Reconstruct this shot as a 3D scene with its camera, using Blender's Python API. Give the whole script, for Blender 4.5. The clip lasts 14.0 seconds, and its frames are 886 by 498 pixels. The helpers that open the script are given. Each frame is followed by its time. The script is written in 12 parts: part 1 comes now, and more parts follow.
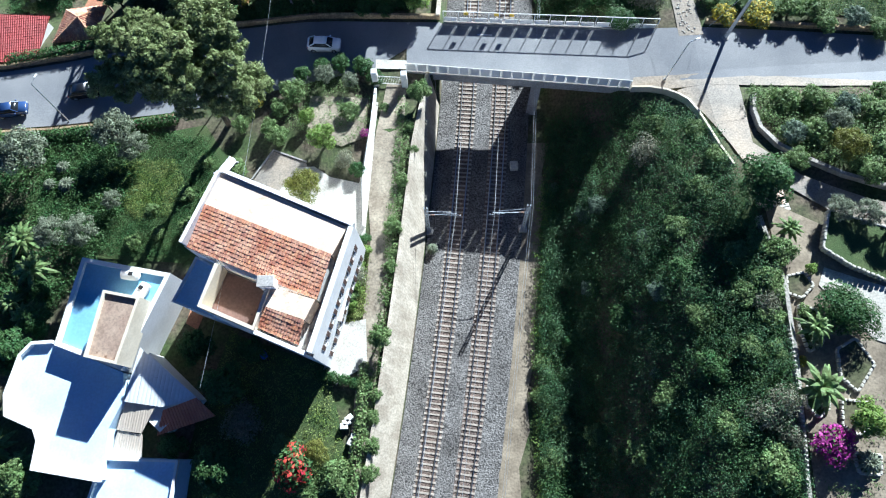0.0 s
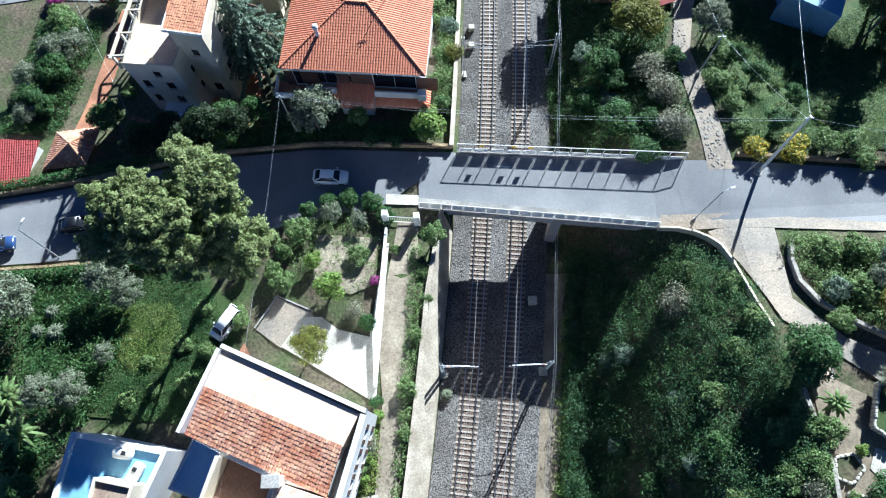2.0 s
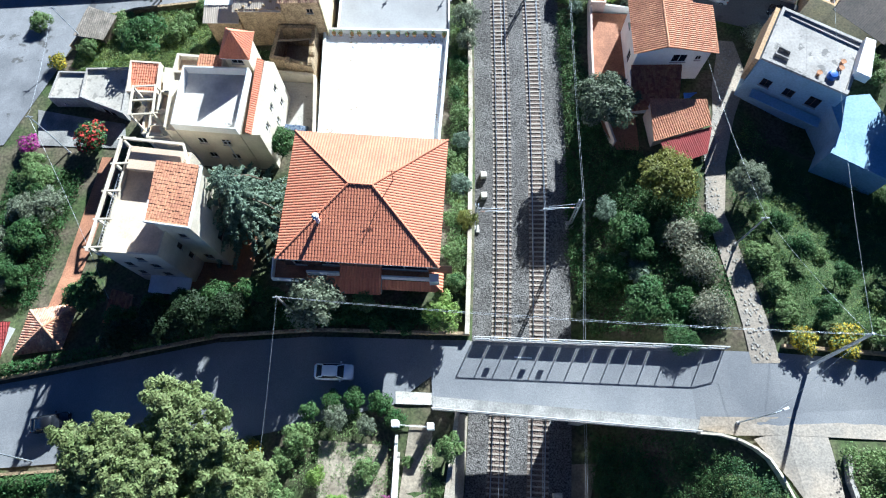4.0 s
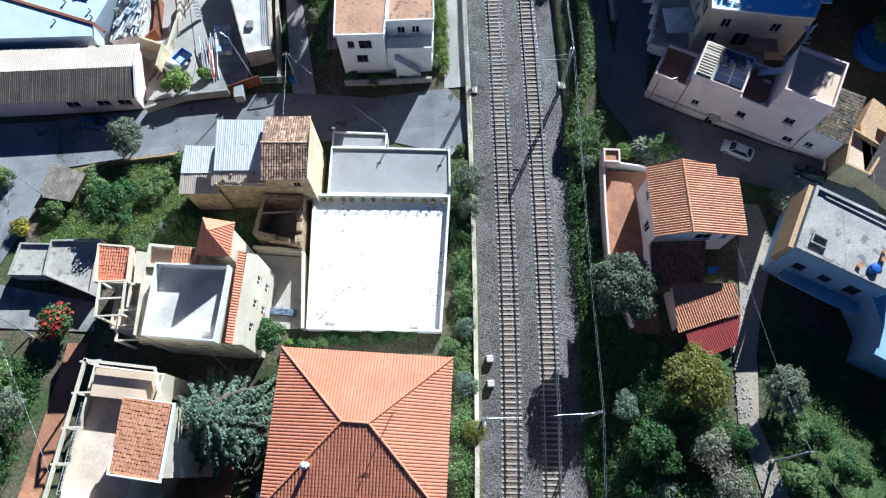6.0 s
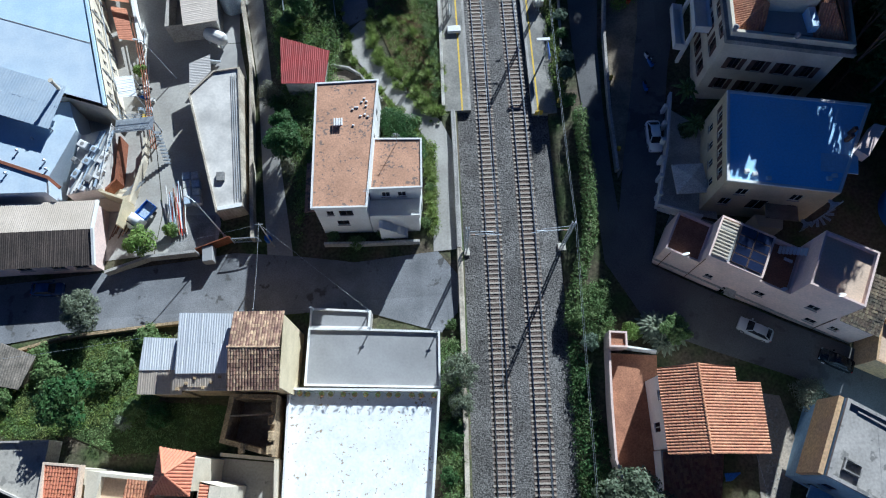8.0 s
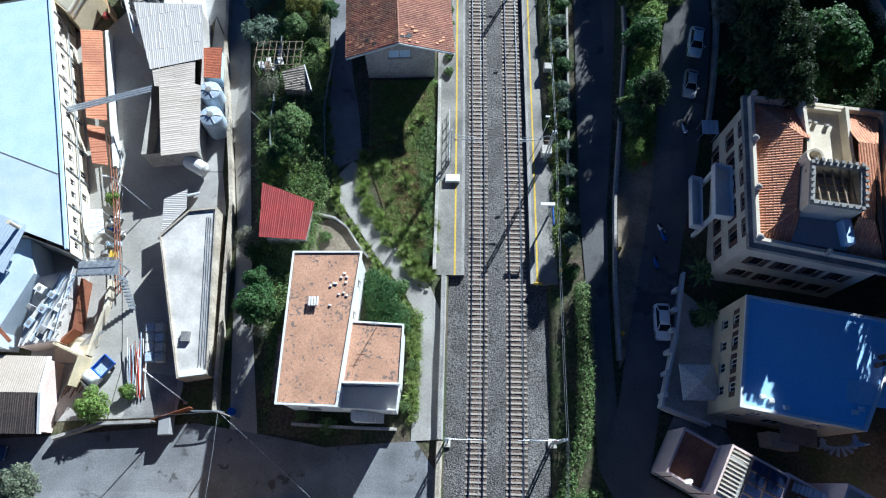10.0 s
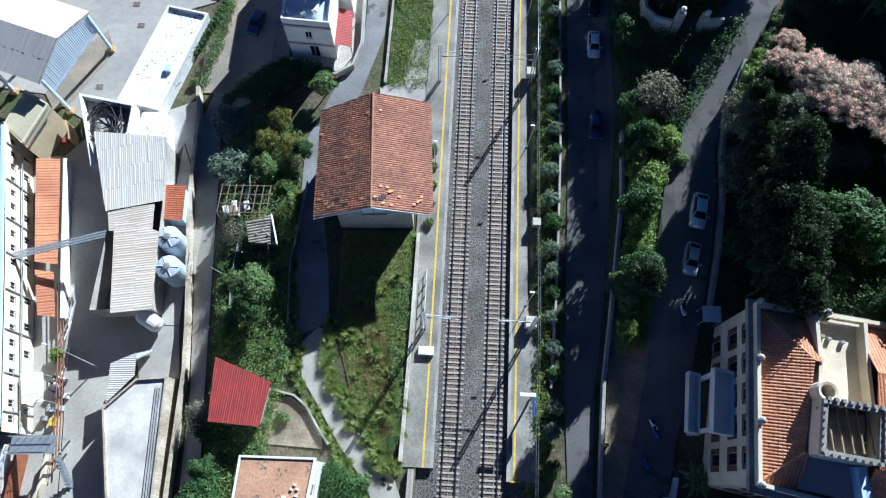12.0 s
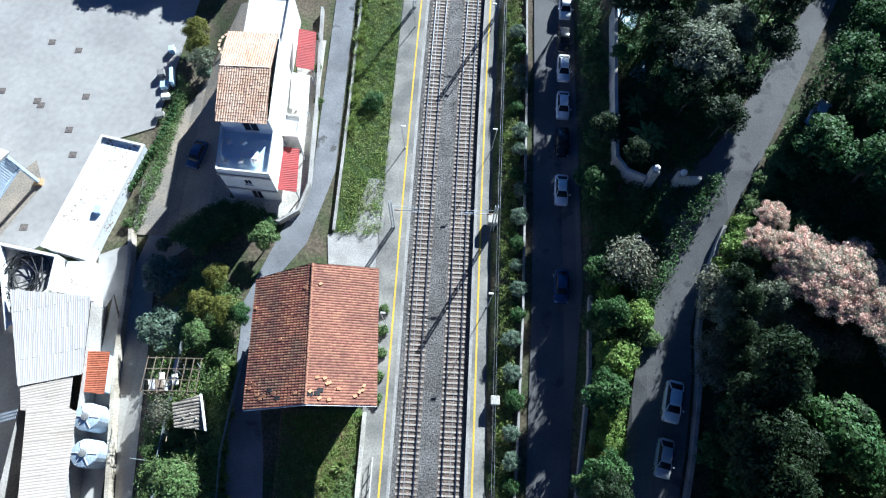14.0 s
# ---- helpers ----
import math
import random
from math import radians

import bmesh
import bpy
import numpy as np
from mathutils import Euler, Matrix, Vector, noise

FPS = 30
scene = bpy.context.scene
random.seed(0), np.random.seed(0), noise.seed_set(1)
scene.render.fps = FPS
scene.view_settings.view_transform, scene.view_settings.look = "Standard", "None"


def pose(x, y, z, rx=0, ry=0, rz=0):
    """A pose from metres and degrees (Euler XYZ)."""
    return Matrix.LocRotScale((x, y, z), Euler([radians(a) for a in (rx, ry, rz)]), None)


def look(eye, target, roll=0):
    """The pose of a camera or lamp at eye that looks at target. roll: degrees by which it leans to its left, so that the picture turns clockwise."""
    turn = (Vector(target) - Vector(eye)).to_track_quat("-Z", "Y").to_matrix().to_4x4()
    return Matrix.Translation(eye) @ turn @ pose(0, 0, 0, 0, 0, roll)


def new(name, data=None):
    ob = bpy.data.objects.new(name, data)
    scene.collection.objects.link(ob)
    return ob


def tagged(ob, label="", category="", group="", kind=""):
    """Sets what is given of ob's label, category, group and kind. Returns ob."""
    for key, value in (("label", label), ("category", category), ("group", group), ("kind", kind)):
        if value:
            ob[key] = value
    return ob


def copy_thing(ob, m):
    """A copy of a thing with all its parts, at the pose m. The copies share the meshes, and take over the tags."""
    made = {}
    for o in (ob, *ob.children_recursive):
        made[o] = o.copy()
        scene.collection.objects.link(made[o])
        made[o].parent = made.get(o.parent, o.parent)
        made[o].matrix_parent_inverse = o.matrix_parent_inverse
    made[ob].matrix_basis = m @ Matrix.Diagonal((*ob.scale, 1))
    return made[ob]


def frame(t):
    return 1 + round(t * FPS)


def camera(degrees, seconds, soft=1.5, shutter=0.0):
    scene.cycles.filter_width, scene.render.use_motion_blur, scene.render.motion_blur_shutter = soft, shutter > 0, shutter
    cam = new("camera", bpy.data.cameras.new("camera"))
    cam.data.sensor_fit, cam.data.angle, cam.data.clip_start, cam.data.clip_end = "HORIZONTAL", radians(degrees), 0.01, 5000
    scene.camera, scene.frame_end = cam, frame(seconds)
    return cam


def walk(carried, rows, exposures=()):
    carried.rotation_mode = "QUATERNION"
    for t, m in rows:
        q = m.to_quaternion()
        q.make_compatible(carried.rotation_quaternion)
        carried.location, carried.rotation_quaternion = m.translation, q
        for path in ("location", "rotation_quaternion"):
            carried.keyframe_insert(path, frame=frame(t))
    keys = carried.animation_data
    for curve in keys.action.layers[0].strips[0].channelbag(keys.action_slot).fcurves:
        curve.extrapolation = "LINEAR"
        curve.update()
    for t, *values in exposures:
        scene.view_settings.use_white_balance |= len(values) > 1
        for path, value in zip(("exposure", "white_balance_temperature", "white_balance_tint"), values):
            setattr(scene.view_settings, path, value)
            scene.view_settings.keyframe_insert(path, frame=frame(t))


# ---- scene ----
cam = camera(69.6, 14.0, soft=1.15)
PATH = [
    (0, (0.18, 0.316, 72.691), (0.14, 0.912, 70.782), -5.2),
    (0.5, (-0.196, 4.081, 72.787), (-0.235, 4.679, 70.879), -5.1),
    (1, (-0.561, 8.046, 72.869), (-0.598, 8.649, 70.962), -4.8),
    (1.5, (-0.953, 12.308, 72.922), (-0.988, 12.92, 71.019), -4.7),
    (2, (-1.372, 16.938, 72.945), (-1.406, 17.559, 71.044), -4.8),
    (2.2, (-1.534, 18.963, 72.945), (-1.567, 19.585, 71.044), -4.8),
    (4.3, (-3.158, 42.213, 72.667), (-3.166, 42.846, 70.77), -3.1),
    (4.5, (-3.258, 44.445, 72.662), (-3.262, 45.078, 70.765), -2.7),
    (5, (-3.358, 50.062, 72.626), (-3.354, 50.703, 70.731), -2.1),
    (5.5, (-3.349, 55.674, 72.604), (-3.338, 56.323, 70.713), -1.7),
    (6, (-3.258, 61.241, 72.581), (-3.244, 61.898, 70.692), -1.8),
    (6.5, (-3.045, 66.814, 72.488), (-3.028, 67.477, 70.601), -1.7),
    (7, (-2.686, 72.381, 72.435), (-2.662, 73.048, 70.549), -1.3),
    (7.5, (-2.223, 77.871, 72.478), (-2.19, 78.541, 70.594), -0.7),
    (8, (-1.647, 83.319, 72.531), (-1.611, 83.991, 70.648), -0.2),
    (8.2, (-1.369, 85.489, 72.547), (-1.332, 86.163, 70.664), 0.2),
    (10.3, (2.09, 108.238, 72.99), (2.093, 108.92, 71.109), 1.6),
    (10.5, (2.446, 110.379, 73.009), (2.444, 111.061, 71.129), 1.7),
    (11, (3.357, 115.68, 73.052), (3.339, 116.367, 71.174), 1.4),
    (11.5, (4.249, 120.94, 73.083), (4.226, 121.634, 71.208), 1.0),
    (12, (5.143, 126.118, 73.092), (5.123, 126.818, 71.218), 1.1),
    (12.5, (6.121, 131.28, 73.111), (6.104, 131.983, 71.239), 1.3),
    (13, (7.203, 136.482, 73.122), (7.187, 137.191, 71.252), 1.4),
    (13.5, (8.309, 141.762, 73.105), (8.295, 142.475, 71.237), 1.7),
    (14, (9.412, 147.076, 73.089), (9.402, 147.791, 71.221), 2.0),
]
walk(cam, [(t, look(eye, target, roll)) for t, eye, target, roll in PATH], [(0.0, 1.7, 5100, 4), (4.5, 1.68, 5100, 4), (6.0, 1.28, 5050, 4), (7.5, 0.8, 5000, 4), (10.5, 1.19, 5050, 4), (12.5, 1.2, 5050, 4), (14.0, 1.5, 5050, 4)])

# ---- world, sun, exposure ----
SUN_AZ, SUN_EL = 28.0, 24.5          # degrees from +y towards +x, and above the horizon
w = bpy.data.worlds.new("sky")
scene.world = w
w.use_nodes = True
wn = w.node_tree.nodes
sky = wn.new("ShaderNodeTexSky")
sky.sky_type = "NISHITA"
sky.sun_disc = False
sky.sun_elevation, sky.sun_rotation = radians(SUN_EL), radians(SUN_AZ)
sky.air_density, sky.dust_density, sky.ozone_density = 0.22, 0.0, 6.5
wn["Background"].inputs[1].default_value = 0.05
w.node_tree.links.new(sky.outputs[0], wn["Background"].inputs[0])
sun = new("sun", bpy.data.lights.new("sun", "SUN"))
sun.data.energy, sun.data.angle, sun.data.color = 5.0, radians(0.5), (1.0, 0.93, 0.82)
sun_from = Vector((math.sin(radians(SUN_AZ)) * math.cos(radians(SUN_EL)), math.cos(radians(SUN_AZ)) * math.cos(radians(SUN_EL)), math.sin(radians(SUN_EL))))
sun.matrix_world = look(sun_from * 300, (0, 0, 0))

# ---- materials ----
MATS = {}


def material(name, a, b, scale=0.6, fine=8.0, rough=0.85, bump=0.15, metal=0.0, spread=0.0, grain=0.25, island=False, tiles=False, stretch=(1, 1, 1), spec=0.4, specks=None):
    """Two colours mixed by stains, a fine grain and a bump; spread: change from object to object."""
    if name in MATS:
        return MATS[name]
    m = bpy.data.materials.new(name)
    m.use_nodes = True
    n, l = m.node_tree.nodes, m.node_tree.links
    p = n["Principled BSDF"]
    p.inputs["Roughness"].default_value, p.inputs["Metallic"].default_value = rough, metal
    p.inputs["Specular IOR Level"].default_value = spec
    tc = n.new("ShaderNodeTexCoord")
    mp = n.new("ShaderNodeMapping")
    mp.inputs["Scale"].default_value = stretch
    l.new(tc.outputs["Object"], mp.inputs[0])
    big, small = n.new("ShaderNodeTexNoise"), n.new("ShaderNodeTexNoise")
    for t, s, d in ((big, scale, 5.0), (small, fine, 3.0)):
        t.inputs["Scale"].default_value, t.inputs["Detail"].default_value = s, d
        l.new(mp.outputs[0], t.inputs["Vector"])
    ramp = n.new("ShaderNodeValToRGB")
    ramp.color_ramp.elements[0].position, ramp.color_ramp.elements[1].position = 0.36, 0.64
    ramp.color_ramp.elements[0].color, ramp.color_ramp.elements[1].color = (*a, 1), (*b, 1)
    l.new(big.outputs["Fac"], ramp.inputs[0])
    hsv = n.new("ShaderNodeHueSaturation")
    l.new(ramp.outputs[0], hsv.inputs["Color"])
    val = n.new("ShaderNodeMapRange")
    val.inputs["From Min"].default_value, val.inputs["From Max"].default_value = 0.3, 0.7
    val.inputs["To Min"].default_value, val.inputs["To Max"].default_value = 1 - grain, 1 + grain
    l.new(small.outputs["Fac"], val.inputs["Value"])
    if specks:
        col, sc, cut = specks
        sp, sp2, th, mx = n.new("ShaderNodeTexNoise"), n.new("ShaderNodeTexNoise"), n.new("ShaderNodeMapRange"), n.new("ShaderNodeMix")
        sp.inputs["Scale"].default_value, sp.inputs["Detail"].default_value = sc, 4.0
        sp2.inputs["Scale"].default_value = sc * 0.14
        l.new(mp.outputs[0], sp.inputs["Vector"]), l.new(mp.outputs[0], sp2.inputs["Vector"])
        ad = n.new("ShaderNodeMath")
        ad.operation = "MULTIPLY_ADD"
        ad.inputs[1].default_value = 0.5
        l.new(sp2.outputs["Fac"], ad.inputs[0]), l.new(sp.outputs["Fac"], ad.inputs[2])
        th.inputs["From Min"].default_value, th.inputs["From Max"].default_value = cut + 0.25, cut + 0.31
        l.new(ad.outputs[0], th.inputs["Value"])
        mx.data_type = "RGBA"
        mx.inputs[7].default_value = (*col, 1)
        l.new(th.outputs[0], mx.inputs[0]), l.new(ramp.outputs[0], mx.inputs[6])
        l.new(mx.outputs[2], hsv.inputs["Color"])
    last = val.outputs[0]
    if spread:
        if tiles:
            um, wn_ = n.new("ShaderNodeUVMap"), n.new("ShaderNodeTexWhiteNoise")
            um.uv_map, wn_.noise_dimensions = "tiles", "2D"
            l.new(um.outputs[0], wn_.inputs["Vector"])
            src = wn_.outputs["Value"]
        else:
            src = n.new("ShaderNodeNewGeometry").outputs["Random Per Island"] if island else n.new("ShaderNodeObjectInfo").outputs["Random"]
        r = n.new("ShaderNodeMapRange")
        r.inputs["To Min"].default_value, r.inputs["To Max"].default_value = 1 - spread, 1 + spread
        l.new(src, r.inputs["Value"])
        mul = n.new("ShaderNodeMath")
        mul.operation = "MULTIPLY"
        l.new(last, mul.inputs[0]), l.new(r.outputs[0], mul.inputs[1])
        last = mul.outputs[0]
        hue = n.new("ShaderNodeMapRange")
        hue.inputs["To Min"].default_value, hue.inputs["To Max"].default_value = 0.5 - spread * 0.05, 0.5 + spread * 0.05
        l.new(src, hue.inputs["Value"]), l.new(hue.outputs[0], hsv.inputs["Hue"])
    l.new(last, hsv.inputs["Value"])
    l.new(hsv.outputs[0], p.inputs["Base Color"])
    if bump:
        bp = n.new("ShaderNodeBump")
        bp.inputs["Strength"].default_value, bp.inputs["Distance"].default_value = min(1.0, bump * 2), 0.03 + bump * 0.1
        l.new(small.outputs["Fac"], bp.inputs["Height"]), l.new(bp.outputs[0], p.inputs["Normal"])
    MATS[name] = m
    return m


def leafy(name, a, b, island=True):
    """Leaves: a colour that changes from leaf to leaf, and some light through them."""
    m = material(name, a, b, scale=0.5, fine=3.0, rough=0.6, bump=0, spread=0.32, island=island, grain=0.3, spec=0.2)
    n, l = m.node_tree.nodes, m.node_tree.links
    p, out = n["Principled BSDF"], n["Material Output"]
    tr, mix = n.new("ShaderNodeBsdfTranslucent"), n.new("ShaderNodeMixShader")
    l.new(p.inputs["Base Color"].links[0].from_socket, tr.inputs["Color"])
    mix.inputs[0].default_value = 0.3
    l.new(p.outputs[0], mix.inputs[1]), l.new(tr.outputs[0], mix.inputs[2]), l.new(mix.outputs[0], out.inputs[0])
    return m


SOIL = material("soil and weeds", (0.12, 0.095, 0.065), (0.05, 0.075, 0.022), 0.22, 3.0, 0.95, 0.3, grain=0.45)
DIRT = material("pale dry earth", (0.36, 0.31, 0.23), (0.22, 0.18, 0.13), 0.35, 4.0, 0.95, 0.25)
LAWN = material("mown grass", (0.045, 0.08, 0.02), (0.075, 0.1, 0.032), 0.4, 12.0, 0.9, 0.4, grain=0.4)
ASPHALT = material("worn asphalt", (0.18, 0.185, 0.195), (0.24, 0.242, 0.245), 0.16, 9.0, 0.85, 0.12, grain=0.18)
DARKASPHALT = material("dark worn asphalt", (0.11, 0.108, 0.108), (0.15, 0.146, 0.142), 0.2, 8.0, 0.85, 0.14, grain=0.22, specks=((0.085, 0.083, 0.083), 0.5, 0.62))
FIELD = material("brown and green field soil", (0.22, 0.14, 0.08), (0.1, 0.15, 0.04), 0.3, 5.0, 0.95, 0.35, grain=0.45)
TANROOF = material("tan cement garage roof", (0.46, 0.425, 0.365), (0.37, 0.34, 0.295), 0.3, 4.0, 0.85, 0.08, grain=0.12, specks=((0.27, 0.25, 0.22), 1.2, 0.62))
OLDSHEET = material("lichen-stained fibre sheet", (0.36, 0.31, 0.25), (0.2, 0.175, 0.14), 0.8, 5.0, 0.9, 0.12, grain=0.3)
OLDROAD = material("old patched asphalt", (0.155, 0.158, 0.165), (0.24, 0.242, 0.25), 0.25, 7.0, 0.88, 0.15, grain=0.2, specks=((0.1, 0.098, 0.095), 0.7, 0.64))
CONCRETE = material("weathered concrete", (0.42, 0.4, 0.37), (0.3, 0.285, 0.26), 0.5, 6.0, 0.85, 0.15)
YARDCONC = material("smooth pale concrete", (0.42, 0.4, 0.37), (0.33, 0.315, 0.295), 0.1, 1.2, 0.8, 0.05, grain=0.09, specks=((0.3, 0.285, 0.265), 0.12, 0.66))
LANECONC = material("worn tan concrete", (0.42, 0.4, 0.36), (0.33, 0.31, 0.275), 0.25, 4.0, 0.85, 0.1, grain=0.12)
PLATCONC = material("worn platform concrete", (0.34, 0.32, 0.28), (0.17, 0.165, 0.15), 0.22, 5.0, 0.88, 0.15, grain=0.2)
DARKCONC = material("grey stained concrete", (0.3, 0.29, 0.27), (0.18, 0.175, 0.165), 0.5, 6.0, 0.85, 0.15)
PALEPAVE = material("pale concrete paving", (0.6, 0.57, 0.5), (0.42, 0.39, 0.33), 0.5, 6.0, 0.85, 0.12)
WALLPALE = material("streaked lime-washed wall", (0.54, 0.48, 0.38), (0.34, 0.29, 0.22), 0.5, 5.0, 0.9, 0.2, stretch=(1, 1, 0.25))
BALLAST = material("grey crushed stone", (0.18, 0.17, 0.16), (0.115, 0.107, 0.1), 0.3, 6.0, 0.95, 0.8, grain=0.8, specks=((0.06, 0.056, 0.052), 4.0, 0.6))
RUSTSTONE = material("rust-brown crushed stone", (0.19, 0.142, 0.115), (0.125, 0.096, 0.082), 0.4, 9.0, 0.95, 0.8, grain=0.8)
SLEEPER = material("pale concrete sleeper", (0.44, 0.385, 0.325), (0.33, 0.285, 0.235), 1.2, 9.0, 0.9, 0.15, spread=0.15)
RAIL = material("polished rail steel", (0.5, 0.52, 0.55), (0.4, 0.42, 0.45), 2.0, 20.0, 0.28, 0.03, metal=1.0)
RUST = material("rusty steel", (0.16, 0.075, 0.04), (0.1, 0.05, 0.03), 2.0, 15.0, 0.8, 0.1)
GALV = material("galvanised steel", (0.52, 0.55, 0.58), (0.42, 0.45, 0.48), 2.0, 12.0, 0.45, 0.05, metal=0.6)
WHITE = material("white paint", (0.8, 0.79, 0.76), (0.72, 0.7, 0.66), 0.5, 5.0, 0.7, 0.06, grain=0.06)
CREAM = material("cream plaster", (0.66, 0.59, 0.46), (0.56, 0.49, 0.37), 0.5, 5.0, 0.85, 0.08, grain=0.08)
YELLOW = material("pale yellow plaster", (0.68, 0.58, 0.38), (0.58, 0.49, 0.31), 0.5, 5.0, 0.85, 0.08, grain=0.08)
PINK = material("faded pink plaster", (0.78, 0.6, 0.52), (0.66, 0.52, 0.46), 0.35, 4.0, 0.88, 0.1, grain=0.1)
GREYPL = material("grey weathered plaster", (0.46, 0.43, 0.39), (0.34, 0.315, 0.28), 0.35, 4.0, 0.9, 0.15)
OCHRE = material("ochre plaster", (0.55, 0.36, 0.18), (0.46, 0.31, 0.18), 0.4, 4.0, 0.88, 0.1)
STONE = material("tan rubble masonry", (0.42, 0.31, 0.18), (0.26, 0.19, 0.11), 1.2, 5.0, 0.95, 0.6, grain=0.4)
WHITEROOF = material("white roof coating", (0.86, 0.87, 0.87), (0.76, 0.78, 0.79), 0.5, 3.0, 0.6, 0.05, grain=0.08, specks=((0.34, 0.27, 0.18), 2.6, 0.63))
GREYROOF = material("grey roof membrane", (0.34, 0.335, 0.33), (0.28, 0.275, 0.27), 0.3, 4.0, 0.7, 0.05, grain=0.06)
BLUEROOF = material("white blue-tinged roof coating", (0.57, 0.71, 0.83), (0.5, 0.645, 0.785), 0.4, 4.0, 0.55, 0.05, grain=0.08)
CEMENT = material("patchy cement roof", (0.44, 0.41, 0.375), (0.33, 0.31, 0.285), 0.35, 3.5, 0.85, 0.1, grain=0.15, specks=((0.2, 0.19, 0.175), 0.9, 0.6))
TERRACE = material("pale terrace tiles", (0.62, 0.47, 0.34), (0.55, 0.41, 0.29), 0.4, 5.0, 0.75, 0.06, grain=0.12)
PINKTERR = material("faded terracotta paving", (0.74, 0.59, 0.45), (0.66, 0.51, 0.38), 0.5, 5.0, 0.8, 0.06, grain=0.12, specks=((0.6, 0.42, 0.31), 1.6, 0.64))
TERRA = material("mossy terracotta paving", (0.42, 0.2, 0.11), (0.3, 0.14, 0.08), 0.55, 6.0, 0.85, 0.1, grain=0.25)
BROWNROOF = material("brown coated roof", (0.42, 0.26, 0.18), (0.33, 0.2, 0.14), 0.4, 5.0, 0.8, 0.06, specks=((0.15, 0.12, 0.1), 1.8, 0.535))
TILE_RED = material("red-orange clay tiles", (0.62, 0.235, 0.13), (0.55, 0.2, 0.11), 0.4, 6.0, 0.75, 0.06, spread=0.06, grain=0.1, tiles=True)
TILE_OLD = material("weathered clay tiles", (0.4, 0.17, 0.09), (0.27, 0.14, 0.085), 0.5, 4.0, 0.85, 0.15, spread=0.3, tiles=True)
TILE_PALE = material("pale orange clay tiles", (0.58, 0.28, 0.155), (0.49, 0.22, 0.12), 0.5, 5.0, 0.8, 0.08, spread=0.1, tiles=True)
TILE_TAN = material("sun-bleached tan tiles", (0.6, 0.35, 0.235), (0.47, 0.2, 0.115), 0.7, 4.0, 0.9, 0.15, spread=0.25, tiles=True)
BLUECOAT = material("pale blue roof coating", (0.24, 0.46, 0.64), (0.2, 0.4, 0.58), 0.4, 4.0, 0.5, 0.05, grain=0.08)
TILE_WORN = material("worn brown roof tiles", (0.46, 0.3, 0.2), (0.2, 0.12, 0.085), 0.9, 4.0, 0.9, 0.15, spread=0.45, tiles=True)
TILE_MOSS = material("mossy dark roof tiles", (0.24, 0.18, 0.12), (0.1, 0.085, 0.065), 0.9, 4.0, 0.9, 0.15, spread=0.45, tiles=True)
BLUEPL = material("pale blue plaster", (0.33, 0.48, 0.62), (0.26, 0.4, 0.54), 0.4, 4.0, 0.85, 0.1, grain=0.12)
ROOFBROWN = material("faded brown roof paving", (0.56, 0.32, 0.2), (0.44, 0.25, 0.155), 0.4, 5.0, 0.85, 0.08, grain=0.18, specks=((0.22, 0.16, 0.13), 3.0, 0.6))
TILE_CREAM = material("bleached cream roof tiles", (0.7, 0.5, 0.36), (0.58, 0.37, 0.24), 0.5, 5.0, 0.8, 0.1, spread=0.15, tiles=True)
CREAMTERR = material("tan roof terrace", (0.68, 0.56, 0.44), (0.56, 0.45, 0.34), 0.6, 5.0, 0.8, 0.06, grain=0.12)
CORR_WHITE = material("white corrugated sheet", (0.74, 0.75, 0.76), (0.66, 0.67, 0.68), 0.4, 4.0, 0.5, 0.04, grain=0.06)
WHITECEM = material("whitish patched cement", (0.7, 0.66, 0.6), (0.45, 0.425, 0.39), 0.3, 3.0, 0.85, 0.08, grain=0.08)
CORR_GREY = material("grey corrugated sheet", (0.58, 0.545, 0.505), (0.52, 0.49, 0.455), 0.2, 4.0, 0.7, 0.03, grain=0.05)
ORANGESHEET = material("rusty orange sheet", (0.52, 0.22, 0.11), (0.36, 0.14, 0.075), 0.3, 4.0, 0.75, 0.06, grain=0.15)
TEAL = material("faded teal sheet", (0.4, 0.56, 0.53), (0.3, 0.46, 0.45), 0.4, 4.0, 0.6, 0.05, grain=0.15)
KHAKI = material("khaki cement roof", (0.5, 0.45, 0.32), (0.42, 0.38, 0.28), 0.3, 4.0, 0.85, 0.06, grain=0.08)
CORR_BEIGE = material("beige corrugated sheet", (0.54, 0.46, 0.375), (0.46, 0.39, 0.31), 0.3, 4.0, 0.75, 0.04, grain=0.07)
CORR_CREAM = material("cream corrugated sheet", (0.66, 0.57, 0.48), (0.56, 0.48, 0.39), 0.3, 4.0, 0.75, 0.04, grain=0.07)
CORR_DARK = material("dark brown corrugated sheet", (0.11, 0.085, 0.07), (0.075, 0.06, 0.05), 0.4, 4.0, 0.7, 0.06)
CORR_RED = material("red corrugated sheet", (0.36, 0.055, 0.05), (0.28, 0.05, 0.045), 0.5, 4.0, 0.6, 0.05, grain=0.12)
CORR_BLUE = material("pale blue sheet roof", (0.58, 0.66, 0.73), (0.5, 0.59, 0.68), 0.4, 4.0, 0.5, 0.04, grain=0.06)
GLASS = material("dark window glass", (0.012, 0.014, 0.017), (0.02, 0.022, 0.026), 1.0, 3.0, 0.1, 0, spec=0.35)
SHUTTER = material("brown shutter", (0.11, 0.06, 0.045), (0.08, 0.045, 0.035), 1.0, 8.0, 0.7, 0.05)
BLACK = material("black rubber", (0.02, 0.02, 0.021), (0.028, 0.028, 0.03), 1.0, 6.0, 0.7, 0.03)
